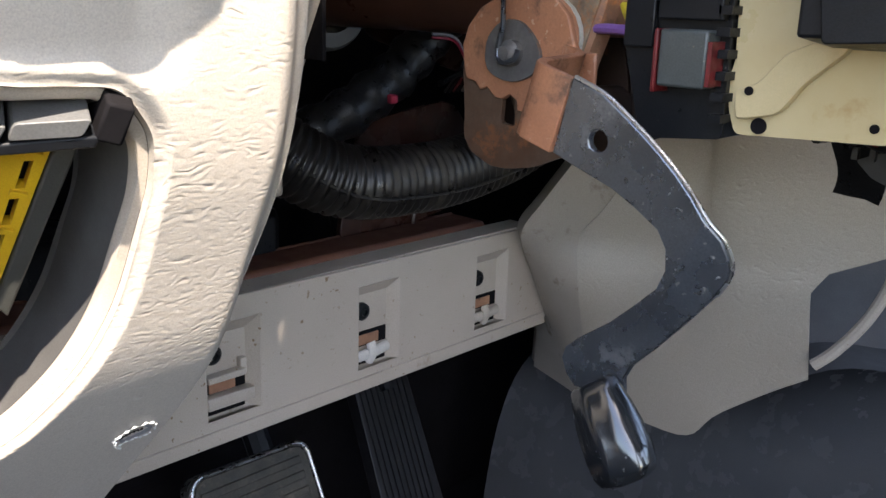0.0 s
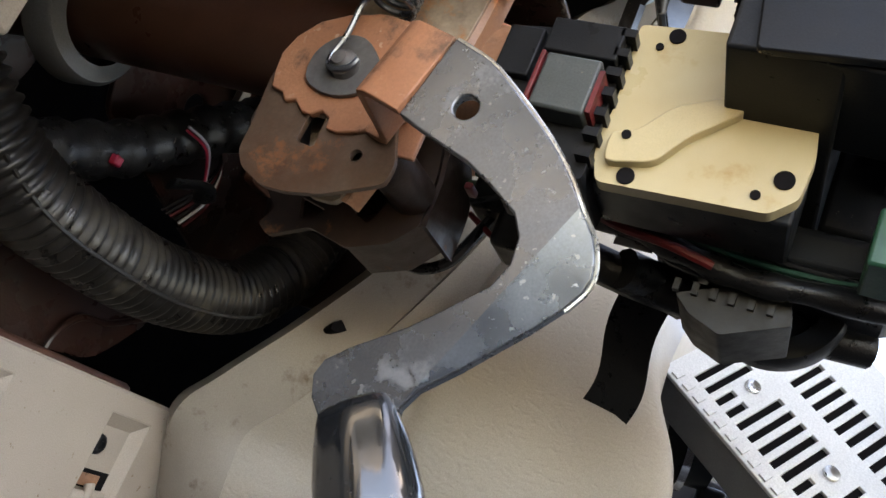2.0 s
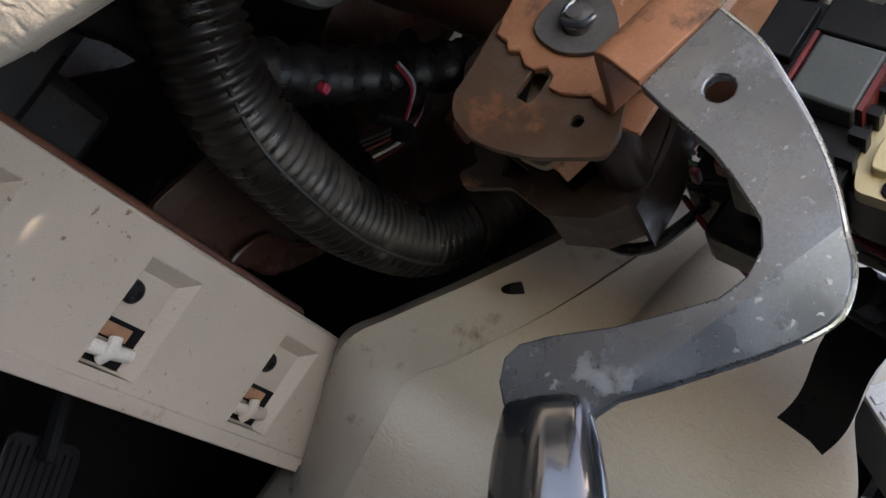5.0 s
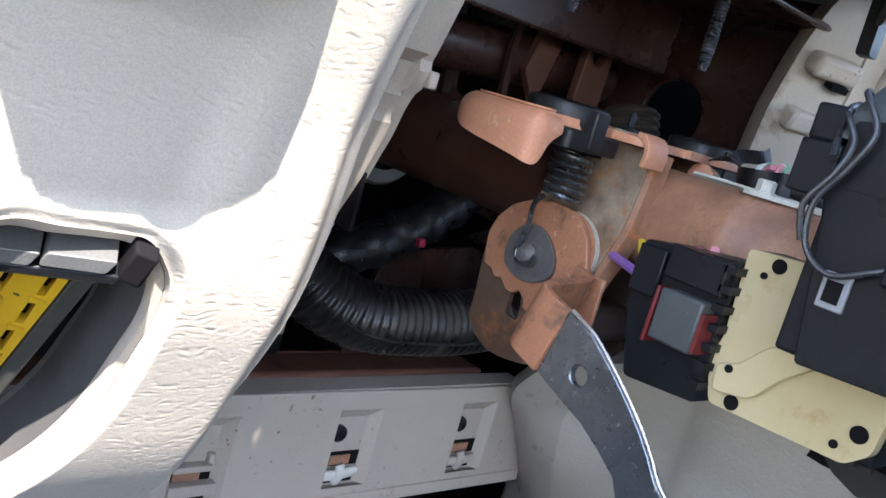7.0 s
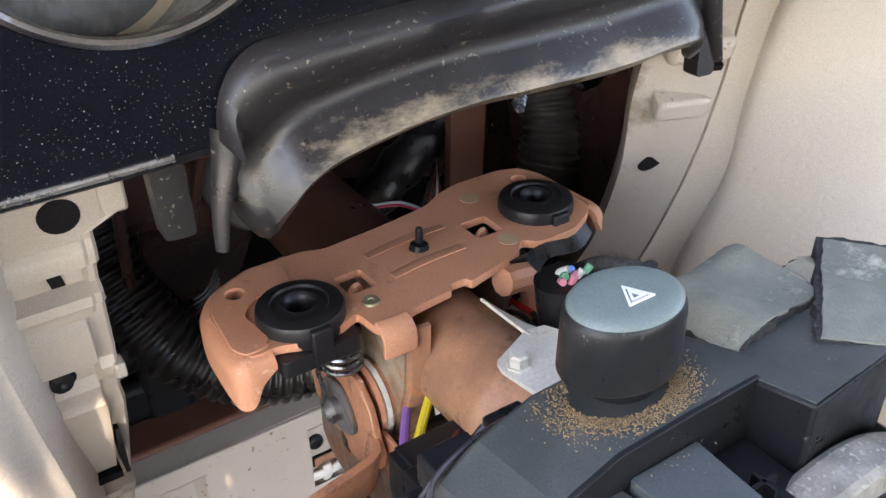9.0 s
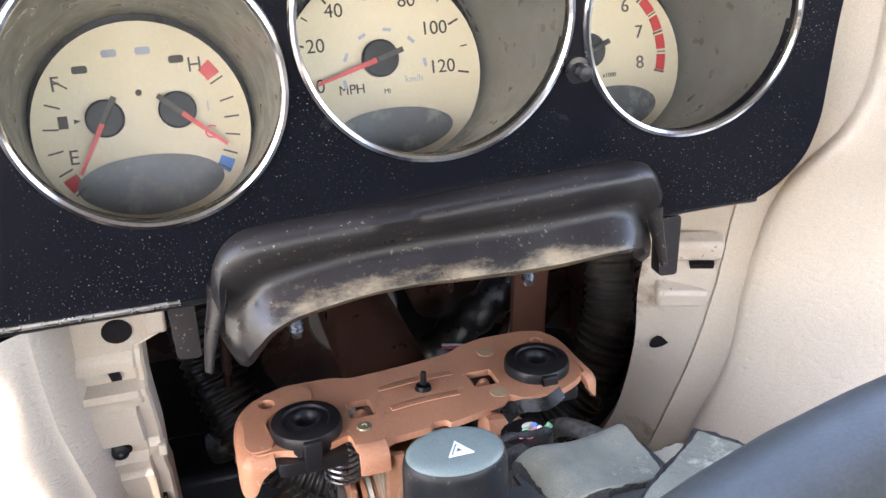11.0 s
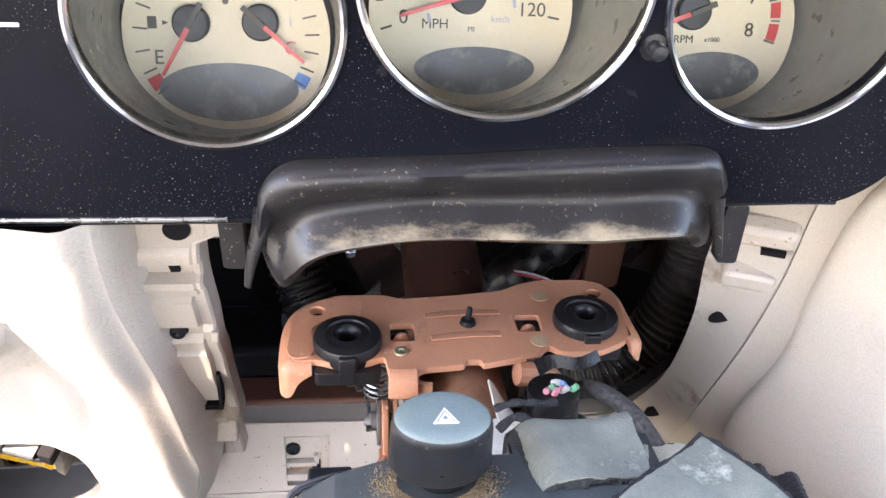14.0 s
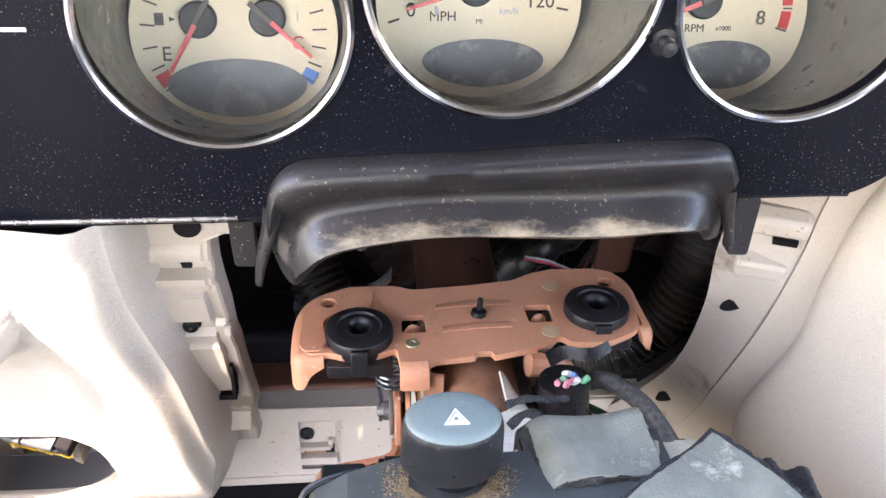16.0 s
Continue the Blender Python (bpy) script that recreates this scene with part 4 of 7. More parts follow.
def cluster():
    t = thing("instrument_cluster", (0, 0.29, 0.85), "gloss black instrument bezel with three chrome-ringed gauges, dusty", "instrument cluster")
    out = rounded([(-0.42, 0.852), (-0.10, 0.853), (0.10, 0.8588), (0.1400, 0.8588), (0.1520, 0.8660), (0.1620, 0.8765), (0.1665, 0.892), (0.1680, 0.93), (0.176, 1.008), (-0.42, 1.008)], 0.006, 4)
    part("bezel", plate(out, "y", BEZEL_Y, BEZEL_Y + 0.006, [circle(x, z, r, 56) for x, z, r, *_ in GAUGES]), M_GLOSS, t, bevel=0.0012)
    # Bright metal stands in for light caught along the bezel's lower edge.
    part("lower_lip", sweep([(-0.42, 0.2700, 0.8525), (-0.1, 0.2700, 0.8530)], 0.0011, 8, 4), M_BRIGHT, t, "lower edge in bright metal for its lit line")
    part("lower_flange", sweep([(-0.42, 0.2730, 0.8515), (-0.1, 0.2730, 0.8520), (0.10, 0.2730, 0.8585), (0.140, 0.2730, 0.8588)], 0.0024, 8, 4), M_BLACK, t)
    tilt = pose(0, 0, 0, 76, 0, 0)                       # the dials lean back
    for i, (x, z, r, dx, dz, dr) in enumerate(GAUGES):
        g = part("gauge", sheet([[Vector((x + (dx - x) * k + (r + (dr + 0.002 - r) * k) * math.cos(a), BEZEL_Y + 0.004 + (DIAL_Y - BEZEL_Y) * k,
                                          z + (dz - z) * k + (r + (dr + 0.002 - r) * k) * math.sin(a))) for a in [2 * math.pi * j / 56 for j in range(56)]]
                                 for k in (0, 0.2, 0.55, 0.57, 1.0)], 0.0, closed=True), M_WALL, t, "round gauge with an olive-grey well")
        part("chrome_ring", sweep([(x + (r + 0.0004) * math.cos(a), BEZEL_Y - 0.0005, z + (r + 0.0004) * math.sin(a)) for a in [2 * math.pi * j / 40 for j in range(40)]], 0.0016, 8, 2, closed=True),
             M_CHROME, g, "thin chrome ring")
        part("lens", plate(circle(x + 0.0, z - 0.003, r - 0.001, 48), "y", BEZEL_Y + 0.011, BEZEL_Y + 0.0118), M_GLASS, g, "clear lens").visible_shadow = False
        base = Matrix.Translation((dx, DIAL_Y - 0.004, dz)) @ tilt

        def flat(name, pts, lo, hi, mat, parent=g):
            bm = plate(pts, "z", lo, hi)
            bm.transform(base)
            return part(name, bm, mat, parent)

        def bar(name, ang, r0, r1, w, mat, lo=0.0006, hi=0.0010, c=(0, 0)):
            a = radians(ang)
            u, v = Vector((math.cos(a), math.sin(a))), Vector((-math.sin(a), math.cos(a)))
            o = Vector(c)
            return flat(name, [o + u * r0 - v * w / 2, o + u * r1 - v * w / 2, o + u * r1 + v * w / 2, o + u * r0 + v * w / 2], lo, hi, mat)

        def sector(name, a0, a1, r0, r1, mat, c=(0, 0)):
            angs = [radians(a0 + (a1 - a0) * k / 8) for k in range(9)]
            return flat(name, [(c[0] + r1 * math.cos(a), c[1] + r1 * math.sin(a)) for a in angs] + [(c[0] + r0 * math.cos(a), c[1] + r0 * math.sin(a)) for a in reversed(angs)], 0.0006, 0.0009, mat)

        def word(text, size, px, py, mat=M_INK):
            lettering(text, size, base @ Vector((px, py, 0.0007)), base.to_3x3().to_4x4(), mat, g)

        flat("dial", circle(0, 0, dr, 56), -0.001, 0.0005, M_DIAL)
        wx, wy, hw, hh = ((0.0, -0.0232, 0.0292, 0.0124), (0.002, -0.0252, 0.0262, 0.0102), (0.006, -0.0212, 0.0218, 0.0106))[i]
        lens_shape = [(wx + hw * u, wy + hh * v) for u, v in ((0, 1.0), (0.55, 0.86), (0.90, 0.50), (1.0, 0.08), (0.88, -0.36), (0.52, -0.80), (0, -1.0), (-0.52, -0.80), (-0.88, -0.36), (-1.0, 0.08), (-0.90, 0.50), (-0.55, 0.86))]
        flat("display_window", ring_spline([(u, v, 0) for u, v in lens_shape], 5), 0.0006, 0.0010, M_LCD)

        def hub(px, py, ang, length, width=0.0021, rr=0.0076):
            bm = lathe([(0, 0.0006), (rr, 0.0006), (rr, 0.004), (rr - 0.0008, 0.0048), (0, 0.0050)], (px, py, 0), (0, 0, 1), 28, False)
            bm.transform(base)
            part("hub", bm, M_BLACK, g, "black needle hub")
            a = radians(ang)
            u, v = Vector((math.cos(a), math.sin(a))), Vector((-math.sin(a), math.cos(a)))
            o = Vector((px, py))
            flat("needle", [o + u * rr * 0.3 - v * width / 2, o + u * length - v * width * 0.3, o + u * length + v * width * 0.3, o + u * rr * 0.3 + v * width / 2], 0.0051, 0.0060, M_RED)
            bar("needle_tail", ang + 180, -0.002, rr * 1.25, 0.0022, M_INK, 0.0052, 0.0064, (px, py))

        if i == 0:
            hub(-0.0142, 0.0055, -120, 0.0245)
            hub(0.0142, 0.0062, -42, 0.0240)
            for a in (145, 160, 175, 190, 204, 219):
                bar("tick", a, 0.0325, 0.0385, 0.0007, M_INK)
            for a in (28, 14, 2, -10, -22, -33):
                bar("tick", a, 0.0325, 0.0385, 0.0007, M_INK)
            sector("red_mark", 208, 217, 0.0325, 0.0385, M_RED)
            sector("red_mark", 31, 41, 0.0325, 0.0385, M_RED)
            sector("blue_mark", -35, -26, 0.0325, 0.0385, M_BLUE)
            word("F", 0.0085, -0.0310, 0.0205)
            word("E", 0.0085, -0.0285, -0.0090)
            word("H", 0.0085, 0.0235, 0.0235)
            word("C", 0.0078, 0.0262, -0.0045, M_RED)
            flat("fuel_symbol", [(-0.0322, 0.0030), (-0.0285, 0.0030), (-0.0285, 0.0080), (-0.0322, 0.0080)], 0.0006, 0.0009, M_INK)
            flat("fuel_arrow", [(-0.0262, 0.0045), (-0.0235, 0.0055), (-0.0262, 0.0065)], 0.0006, 0.0009, M_INK)
            flat("warning_dot", circle(0.0, 0.0145, 0.0013, 16), 0.0006, 0.0009, M_INK)
            for px, py in ((-0.021, 0.0255), (-0.009, 0.031), (0.004, 0.031), (0.0165, 0.0265)):
                flat("warning_symbol", rounded([(px - 0.003, py - 0.0015), (px + 0.003, py - 0.0015), (px + 0.003, py + 0.0015), (px - 0.003, py + 0.0015)], 0.001, 2), 0.0006, 0.0009, M_INK if abs(px) > 0.012 else M_FADED)
            bar("temp_symbol", 90, 0.002, 0.006, 0.0006, M_FADED, c=(0.0265, 0.0025))
        elif i == 1:
            hub(-0.002, 0.0065, -163, 0.030, 0.0022, 0.0080)
            for k, n in enumerate(("0", "20", "40", "60", "80", "100", "120")):
                a = 198 - k * 34.7
                bar("tick", a, 0.0345, 0.0395, 0.0009, M_INK, c=(-0.001, 0.004))
                word(n, 0.0082, -0.002 + 0.0283 * math.cos(radians(a)), 0.0055 + 0.0283 * math.sin(radians(a)))
                if k < 6:
                    bar("tick", a - 17.3, 0.0365, 0.0395, 0.0006, M_INK, c=(-0.001, 0.004))
            word("MPH", 0.0058, -0.0155, -0.0058)
            word("MI", 0.0030, 0.0, -0.0078)
            word("km/h", 0.0040, 0.0125, -0.0035, M_FADED)
            for k in range(6):
                a = 190 - 36 * k
                bar("inner_figure", a + 90, -0.0018, 0.0018, 0.0014, M_FADED, c=(0.0185 * math.cos(radians(a)), 0.0185 * math.sin(radians(a))))
        else:
            hub(-0.006, 0.0065, -158, 0.027, 0.0021, 0.0078)
            for k in range(9):
                a = 216 - k * 29
                bar("tick", a, 0.0335, 0.0385, 0.0009, M_INK, c=(-0.004, 0.004))
                word(str(k), 0.0085, -0.006 + 0.0280 * math.cos(radians(a)), 0.0065 + 0.0280 * math.sin(radians(a)))
            for a0, a1 in ((-15, -3.5), (0.5, 11), (14.5, 25), (28.5, 40)):
                sector("red_mark", a0, a1, 0.0340, 0.0385, M_RED, c=(-0.004, 0.004))
            for a in (-1.5, 27):
                bar("tick", a, 0.0345, 0.0385, 0.0006, M_INK, c=(-0.004, 0.004))
            word("RPM", 0.0048, -0.0085, -0.0055)
            word("x1000", 0.0028, 0.0045, -0.0055)
    part("reset_peg", lathe([(0, 0), (0.0052, 0), (0.0049, 0.0010), (0.0030, 0.0012), (0.0030, 0.007), (0.0025, 0.0080), (0, 0.0083)], (0.0530, BEZEL_Y - 0.0002, 0.9225), (0, -1, 0), 28, False), M_PEG, t, "black reset peg")
    part("cluster_back", box(-0.16, 0.16, 0.362, 0.38, 0.855, 0.985), M_BLACK, t)
    part("white_scuff", box(-0.1690, -0.1605, BEZEL_Y - 0.0005, BEZEL_Y + 0.001, 0.9263, 0.9276), M_WHITE, t, "white paint scuff")
    return t


M_PEG = material("black_peg", (0.014, 0.014, 0.016), (0.022, 0.022, 0.024), rough=0.3, grain=900, patch=60, speck=(0.25, 0.25, 0.24), speck_at=0.64, speck_scale=900)
cluster()


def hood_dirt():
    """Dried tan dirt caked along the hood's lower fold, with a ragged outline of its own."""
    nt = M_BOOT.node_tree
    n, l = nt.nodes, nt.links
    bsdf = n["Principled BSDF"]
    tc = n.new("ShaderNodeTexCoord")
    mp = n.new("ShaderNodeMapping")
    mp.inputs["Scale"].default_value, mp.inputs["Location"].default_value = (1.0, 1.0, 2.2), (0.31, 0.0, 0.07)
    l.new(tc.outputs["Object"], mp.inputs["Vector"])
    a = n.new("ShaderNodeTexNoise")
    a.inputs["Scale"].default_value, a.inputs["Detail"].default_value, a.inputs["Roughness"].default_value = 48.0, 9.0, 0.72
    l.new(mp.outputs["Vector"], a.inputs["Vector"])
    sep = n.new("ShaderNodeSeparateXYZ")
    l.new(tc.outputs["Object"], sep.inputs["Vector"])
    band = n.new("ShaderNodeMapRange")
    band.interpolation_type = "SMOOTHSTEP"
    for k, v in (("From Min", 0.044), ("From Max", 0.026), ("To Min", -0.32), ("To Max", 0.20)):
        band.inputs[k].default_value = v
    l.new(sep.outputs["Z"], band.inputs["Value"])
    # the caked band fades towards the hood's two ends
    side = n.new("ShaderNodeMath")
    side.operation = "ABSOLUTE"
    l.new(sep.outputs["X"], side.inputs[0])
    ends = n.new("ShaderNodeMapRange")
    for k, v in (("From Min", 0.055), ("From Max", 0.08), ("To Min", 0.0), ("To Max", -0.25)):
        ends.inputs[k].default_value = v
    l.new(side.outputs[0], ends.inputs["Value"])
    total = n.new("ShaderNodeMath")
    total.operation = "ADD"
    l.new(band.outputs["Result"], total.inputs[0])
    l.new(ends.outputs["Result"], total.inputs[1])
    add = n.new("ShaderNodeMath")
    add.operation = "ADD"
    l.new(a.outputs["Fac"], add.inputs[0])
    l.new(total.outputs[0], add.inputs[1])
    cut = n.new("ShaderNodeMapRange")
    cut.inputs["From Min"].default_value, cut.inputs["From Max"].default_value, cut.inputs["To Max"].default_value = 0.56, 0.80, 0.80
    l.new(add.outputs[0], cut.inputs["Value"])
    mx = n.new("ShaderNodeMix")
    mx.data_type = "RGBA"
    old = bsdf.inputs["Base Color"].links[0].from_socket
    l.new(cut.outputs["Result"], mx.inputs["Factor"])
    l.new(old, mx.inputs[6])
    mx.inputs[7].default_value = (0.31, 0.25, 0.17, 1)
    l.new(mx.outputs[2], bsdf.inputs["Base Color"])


def shroud():
    """The rubbery hood that hangs from the bezel over the opening, with pointed lugs."""
    t = thing("column_shroud", (0, 0.27, 0.825), "black flexible shroud under the bezel, dusty with dried dirt", "shroud")
    xs = [-0.0868, -0.0855, -0.083, -0.080, -0.0755, -0.070, -0.060, -0.037, -0.016, 0.006, 0.039, 0.060, 0.072, 0.080, 0.0845, 0.0880]
    top = [0.856, 0.864, 0.8695, 0.8730, 0.8754, 0.8762, 0.8766, 0.8775, 0.8782, 0.8795, 0.8812, 0.8820, 0.8823, 0.8815, 0.8785, 0.870]
    low = [0.845, 0.837, 0.8305, 0.8275, 0.834, 0.8408, 0.8455, 0.8498, 0.851, 0.850, 0.849, 0.8505, 0.8505, 0.848, 0.842, 0.8395]
    rows = []
    for s, push in ((0.0, 0.004), (0.03, -0.002), (0.09, -0.004), (0.2, -0.0035), (0.35, 0.000), (0.5, 0.002), (0.68, -0.001), (0.82, -0.006), (0.93, -0.0075), (1.0, -0.005), (1.0, -0.002)):
        row = []
        for x, a, b in zip(xs, top, low):
            side = ease((abs(x) - 0.07) / 0.025)
            row.append(Vector((x, 0.266 + push * (1 - 0.6 * side) + 0.012 * side * s, a + (b - a) * s)))
        rows.append(ring_spline(row, 4, False))
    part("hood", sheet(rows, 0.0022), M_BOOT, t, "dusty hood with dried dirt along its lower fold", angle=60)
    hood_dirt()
    for pts in ([(-0.0862, 0.268, 0.858), (-0.0880, 0.267, 0.850), (-0.0905, 0.266, 0.842), (-0.0925, 0.265, 0.834), (-0.0938, 0.264, 0.8262)], [(0.0880, 0.268, 0.864), (0.0893, 0.267, 0.856), (0.0905, 0.266, 0.850), (0.0918, 0.265, 0.844), (0.0930, 0.264, 0.8380)]):
        part("lug", sweep(pts, lambda s: 0.0050 - 0.0032 * s, 12, 6, flat=0.55), M_BOOT, t, "curled pointed lug", angle=60)
    for x0, x1 in ((-0.1055, -0.0955), (0.0985, 0.1085)):
        part("side_tab", plate(rounded([(x0, 0.853), (x1, 0.853), (x1, 0.825), (x0 + 0.001, 0.8255)], 0.002), "y", 0.278, 0.285), M_BOOT, t, bevel=0.001)
    return t


shroud()


# ---- steering column ----
M_GUIDE = material("dark_stained_guide_steel", (0.060, 0.034, 0.023), (0.025, 0.015, 0.011), rough=0.5, metal=0.0, grain=700, bump=0.2, patch=45, dirt=(0.26, 0.12, 0.06), dirt_at=0.60, dirt_scale=50)
TX, TZ, TR = 0.000, 0.7305, 0.0215


M_TAN = material("bare_tan_spot", (0.58, 0.40, 0.24), (0.50, 0.33, 0.19), rough=0.6, patch=300)


M_RIVET = material("dull_olive_rivet", (0.34, 0.30, 0.18), (0.26, 0.22, 0.13), rough=0.4, metal=0.4, patch=200)


def column():
    t = thing("steering_column", (0, 0.32, 0.70), "rusty steering column with an orange primed mounting bracket", "steering column")
    part("tube", lathe([(TR, 0), (TR, 0.045), (TR + 0.0006, 0.046), (TR + 0.0006, 0.050), (TR, 0.051), (TR, 0.135), (TR - 0.002, 0.137)], (TX, 0.205, TZ), (0, 1, 0), 40), M_RUST, t, "rusty brown steel tube")
    part("jacket", lathe([(TR, 0), (TR + 0.002, 0.001), (TR + 0.002, 0.150), (TR, 0.152)], (TX, 0.340, TZ), (0, 1, 0), 40), M_JACKET, t, "dark brown painted jacket")
    part("collar", lathe([(TR, 0), (0.029, 0.001), (0.031, 0.004), (0.031, 0.016), (0.028, 0.02), (TR, 0.022)], (TX, 0.482, TZ - 0.006), (0, 1, -0.1), 40, False), M_GREYDK, t, "dark grey collar")
    part("lower_shaft", sweep([(TX, 0.49, TZ - 0.004), (TX, 0.66, TZ - 0.02)], 0.014, 14, 2), M_DARKRUST, t)
    # mounting plate: a flat pan whose two ends are rolled down
    out = [(-0.0840, 0.328), (-0.0800, 0.3375), (-0.0740, 0.3435), (-0.061, 0.3495), (-0.037, 0.3490), (-0.029, 0.3455), (0.0, 0.3480), (0.024, 0.3515), (0.033, 0.3570), (0.045, 0.3605), (0.068, 0.3605), (0.078, 0.3570), (0.0830, 0.347), (0.0832, 0.332), (0.0815, 0.311),
           (0.076, 0.306), (0.064, 0.300), (0.046, 0.300), (0.0400, 0.3060), (0.0345, 0.2990), (0.0068, 0.2925), (0.0062, 0.2958), (-0.0010, 0.2958), (-0.0020, 0.2925), (-0.0215, 0.2905), (-0.0250, 0.2870), (-0.0340, 0.2850), (-0.0375, 0.2890), (-0.0385, 0.3000), (-0.0470, 0.2960), (-0.062, 0.2950),
           (-0.0705, 0.2985), (-0.0800, 0.2975), (-0.0838, 0.303)]
    holes = [circle(-0.071, 0.335, 0.0038, 16), circle(0.072, 0.348, 0.0038, 16), circle(-0.0560, 0.3100, 0.010, 20), circle(0.0620, 0.3230, 0.010, 20),
             rounded([(-0.0355, 0.3110), (-0.0235, 0.3110), (-0.0240, 0.3245), (-0.0355, 0.3245)], 0.001, 1), rounded([(0.0270, 0.3165), (0.0395, 0.3165), (0.0395, 0.3300), (0.0265, 0.3300)], 0.001, 1)]
    br = part("mounting_plate", plate(rounded(out, 0.003, 3), "z", 0.7575, 0.7610, holes), M_PRIMER, t, "orange primed steel plate", bevel=0.0008)
    for line in ([(-0.070, 0.3490, 0.7560), (-0.0790, 0.3445, 0.7520), (-0.0855, 0.3355, 0.7475), (-0.0880, 0.3250, 0.7455), (-0.0885, 0.3120, 0.7440), (-0.0882, 0.3010, 0.7425), (-0.0870, 0.2965, 0.7415), (-0.0840, 0.2945, 0.7415), (-0.0815, 0.2942, 0.7440), (-0.0785, 0.2945, 0.7500), (-0.0725, 0.2950, 0.7545)],
                 [(0.0790, 0.3595, 0.7560), (0.0845, 0.3540, 0.7545), (0.0872, 0.345, 0.7525), (0.0878, 0.333, 0.7510), (0.0885, 0.322, 0.7490), (0.0890, 0.313, 0.7470), (0.0870, 0.3075, 0.7480), (0.0820, 0.3050, 0.7545)]):
        edge, mid = ring_spline(line, 5, False), Vector((sum(p[0] for p in line) / len(line) * 0.72, 0.322, 0))
        strips = []
        for i, p in enumerate(edge):
            d = edge[min(i + 1, len(edge) - 1)] - edge[max(i - 1, 0)]
            n = Vector((d.y, -d.x, 0)).normalized()
            if n.dot(Vector((p.x, p.y, 0)) - mid) < 0:
                n = -n
            top = Vector((p.x, p.y, 0))
            arc = [(0.0062 - 0.0062 * math.sin(radians(a)), 0.7545 + 0.0065 * math.cos(radians(a))) for a in (0, 18, 36, 54, 72, 90)] + [(0.0, 0.7545 + (p.z - 0.7545) * k) for k in (0.4, 0.8, 1.0)]
            back_arc = [(0.0026, p.z + 0.0002), (0.0026, 0.7545 + (p.z - 0.7545) * 0.5)] + [(0.0026 + 0.0036 * (1 - math.sin(radians(a))), 0.7545 + 0.0036 * math.cos(radians(a))) for a in (80, 50, 20, 0)]
            strips.append([top - n * d + Vector((0, 0, z)) for d, z in arc + back_arc])
        bm = sheet(strips, closed=True)
        for row in (0, len(strips) - 1):
            w = len(strips[0])
            bm.verts.ensure_lookup_table()
            bm.faces.new([bm.verts[row * w + q] for q in range(w)])
        bmesh.ops.recalc_face_normals(bm, faces=bm.faces)
        part("rolled_end", bm, M_PRIMER, br, angle=40)
    # lip that turns down over the side plate
    lip = [[Vector((x, y + (0.0006 if k in (0, 4) else 0), z)) for k, x in enumerate((-0.0372, -0.0345, -0.0310, -0.0275, -0.0245))] for y, z in ((0.2890, 0.7605), (0.2860, 0.7600), (0.2842, 0.7580), (0.2836, 0.7550), (0.2842, 0.7505))]
    part("front_lip", sheet(lip, 0.0025), M_PRIMER, br, bevel=0.0004, angle=50)
    part("pressed_rib", sweep([(-0.018, 0.3315, 0.7608), (0.0, 0.333, 0.7612), (0.020, 0.334, 0.7608)], 0.0034, 10, flat=0.12), M_PRIMER, br)
    part("pressed_rib", sweep([(-0.016, 0.3135, 0.7608), (0.0, 0.315, 0.7612), (0.018, 0.316, 0.7608)], 0.0034, 10, flat=0.16), M_PRIMER, br)
    for x, y in ((-0.054, 0.337), (0.043, 0.346), (0.0365, 0.309)):
        part("weld_spot", lathe([(0, 0), (0.0046, 0), (0.0044, 0.0003), (0, 0.0004)], (x, y, 0.7609), (0, 0, 1), 18, False), M_TAN, br, "pale primer-free spot")
    part("rivet", lathe([(0, 0), (0.0036, 0), (0.0032, 0.0009), (0.0014, 0.001), (0.001, 0.0004), (0, 0.0004)], (-0.0310, 0.3030, 0.7609), (0, 0, 1), 18, False), M_RIVET, br)
    part("stud", lathe([(0, 0), (0.0042, 0), (0.0036, 0.0022), (0.0016, 0.003), (0.0015, 0.0085), (0.0012, 0.0093), (0, 0.0093)], (0.003, 0.324, 0.7609), (0.06, 0.05, 1), 14, False), M_BLACK, br, "dark steel stud")
    for x, y in ((-0.0300, 0.3175), (0.0332, 0.3230)):
        part("slot_tang", sweep([(x - 0.004, y, 0.752), (x - 0.001, y - 0.001, 0.7590), (x + 0.002, y + 0.001, 0.7565), (x + 0.003, y + 0.001, 0.753)], 0.0021, 8, flat=0.7), M_PRIMER, br, "bent steel tang in the slot")
    for x, y in ((-0.0300, 0.3175), (0.0332, 0.3230)):
        part("slot_shadow_box", box(x - 0.0075, x + 0.0075, y - 0.0065, y + 0.0065, 0.7480, 0.7500), M_DARKVOID, br)
    for pts in ([(-0.0845, 0.3040), (-0.0815, 0.2985), (-0.0728, 0.2995), (-0.0712, 0.3040), (-0.0735, 0.3200), (-0.0660, 0.3290), (-0.0500, 0.3300), (-0.0480, 0.3430), (-0.0600, 0.3478), (-0.0730, 0.3420), (-0.0800, 0.3350), (-0.0830, 0.3280)],):
        part("overlay_plate", plate(rounded(pts, 0.003, 3), "z", 0.7612, 0.7620, [circle(-0.071, 0.335, 0.0038, 16)]), M_PRIMER, br, bevel=0.0005)
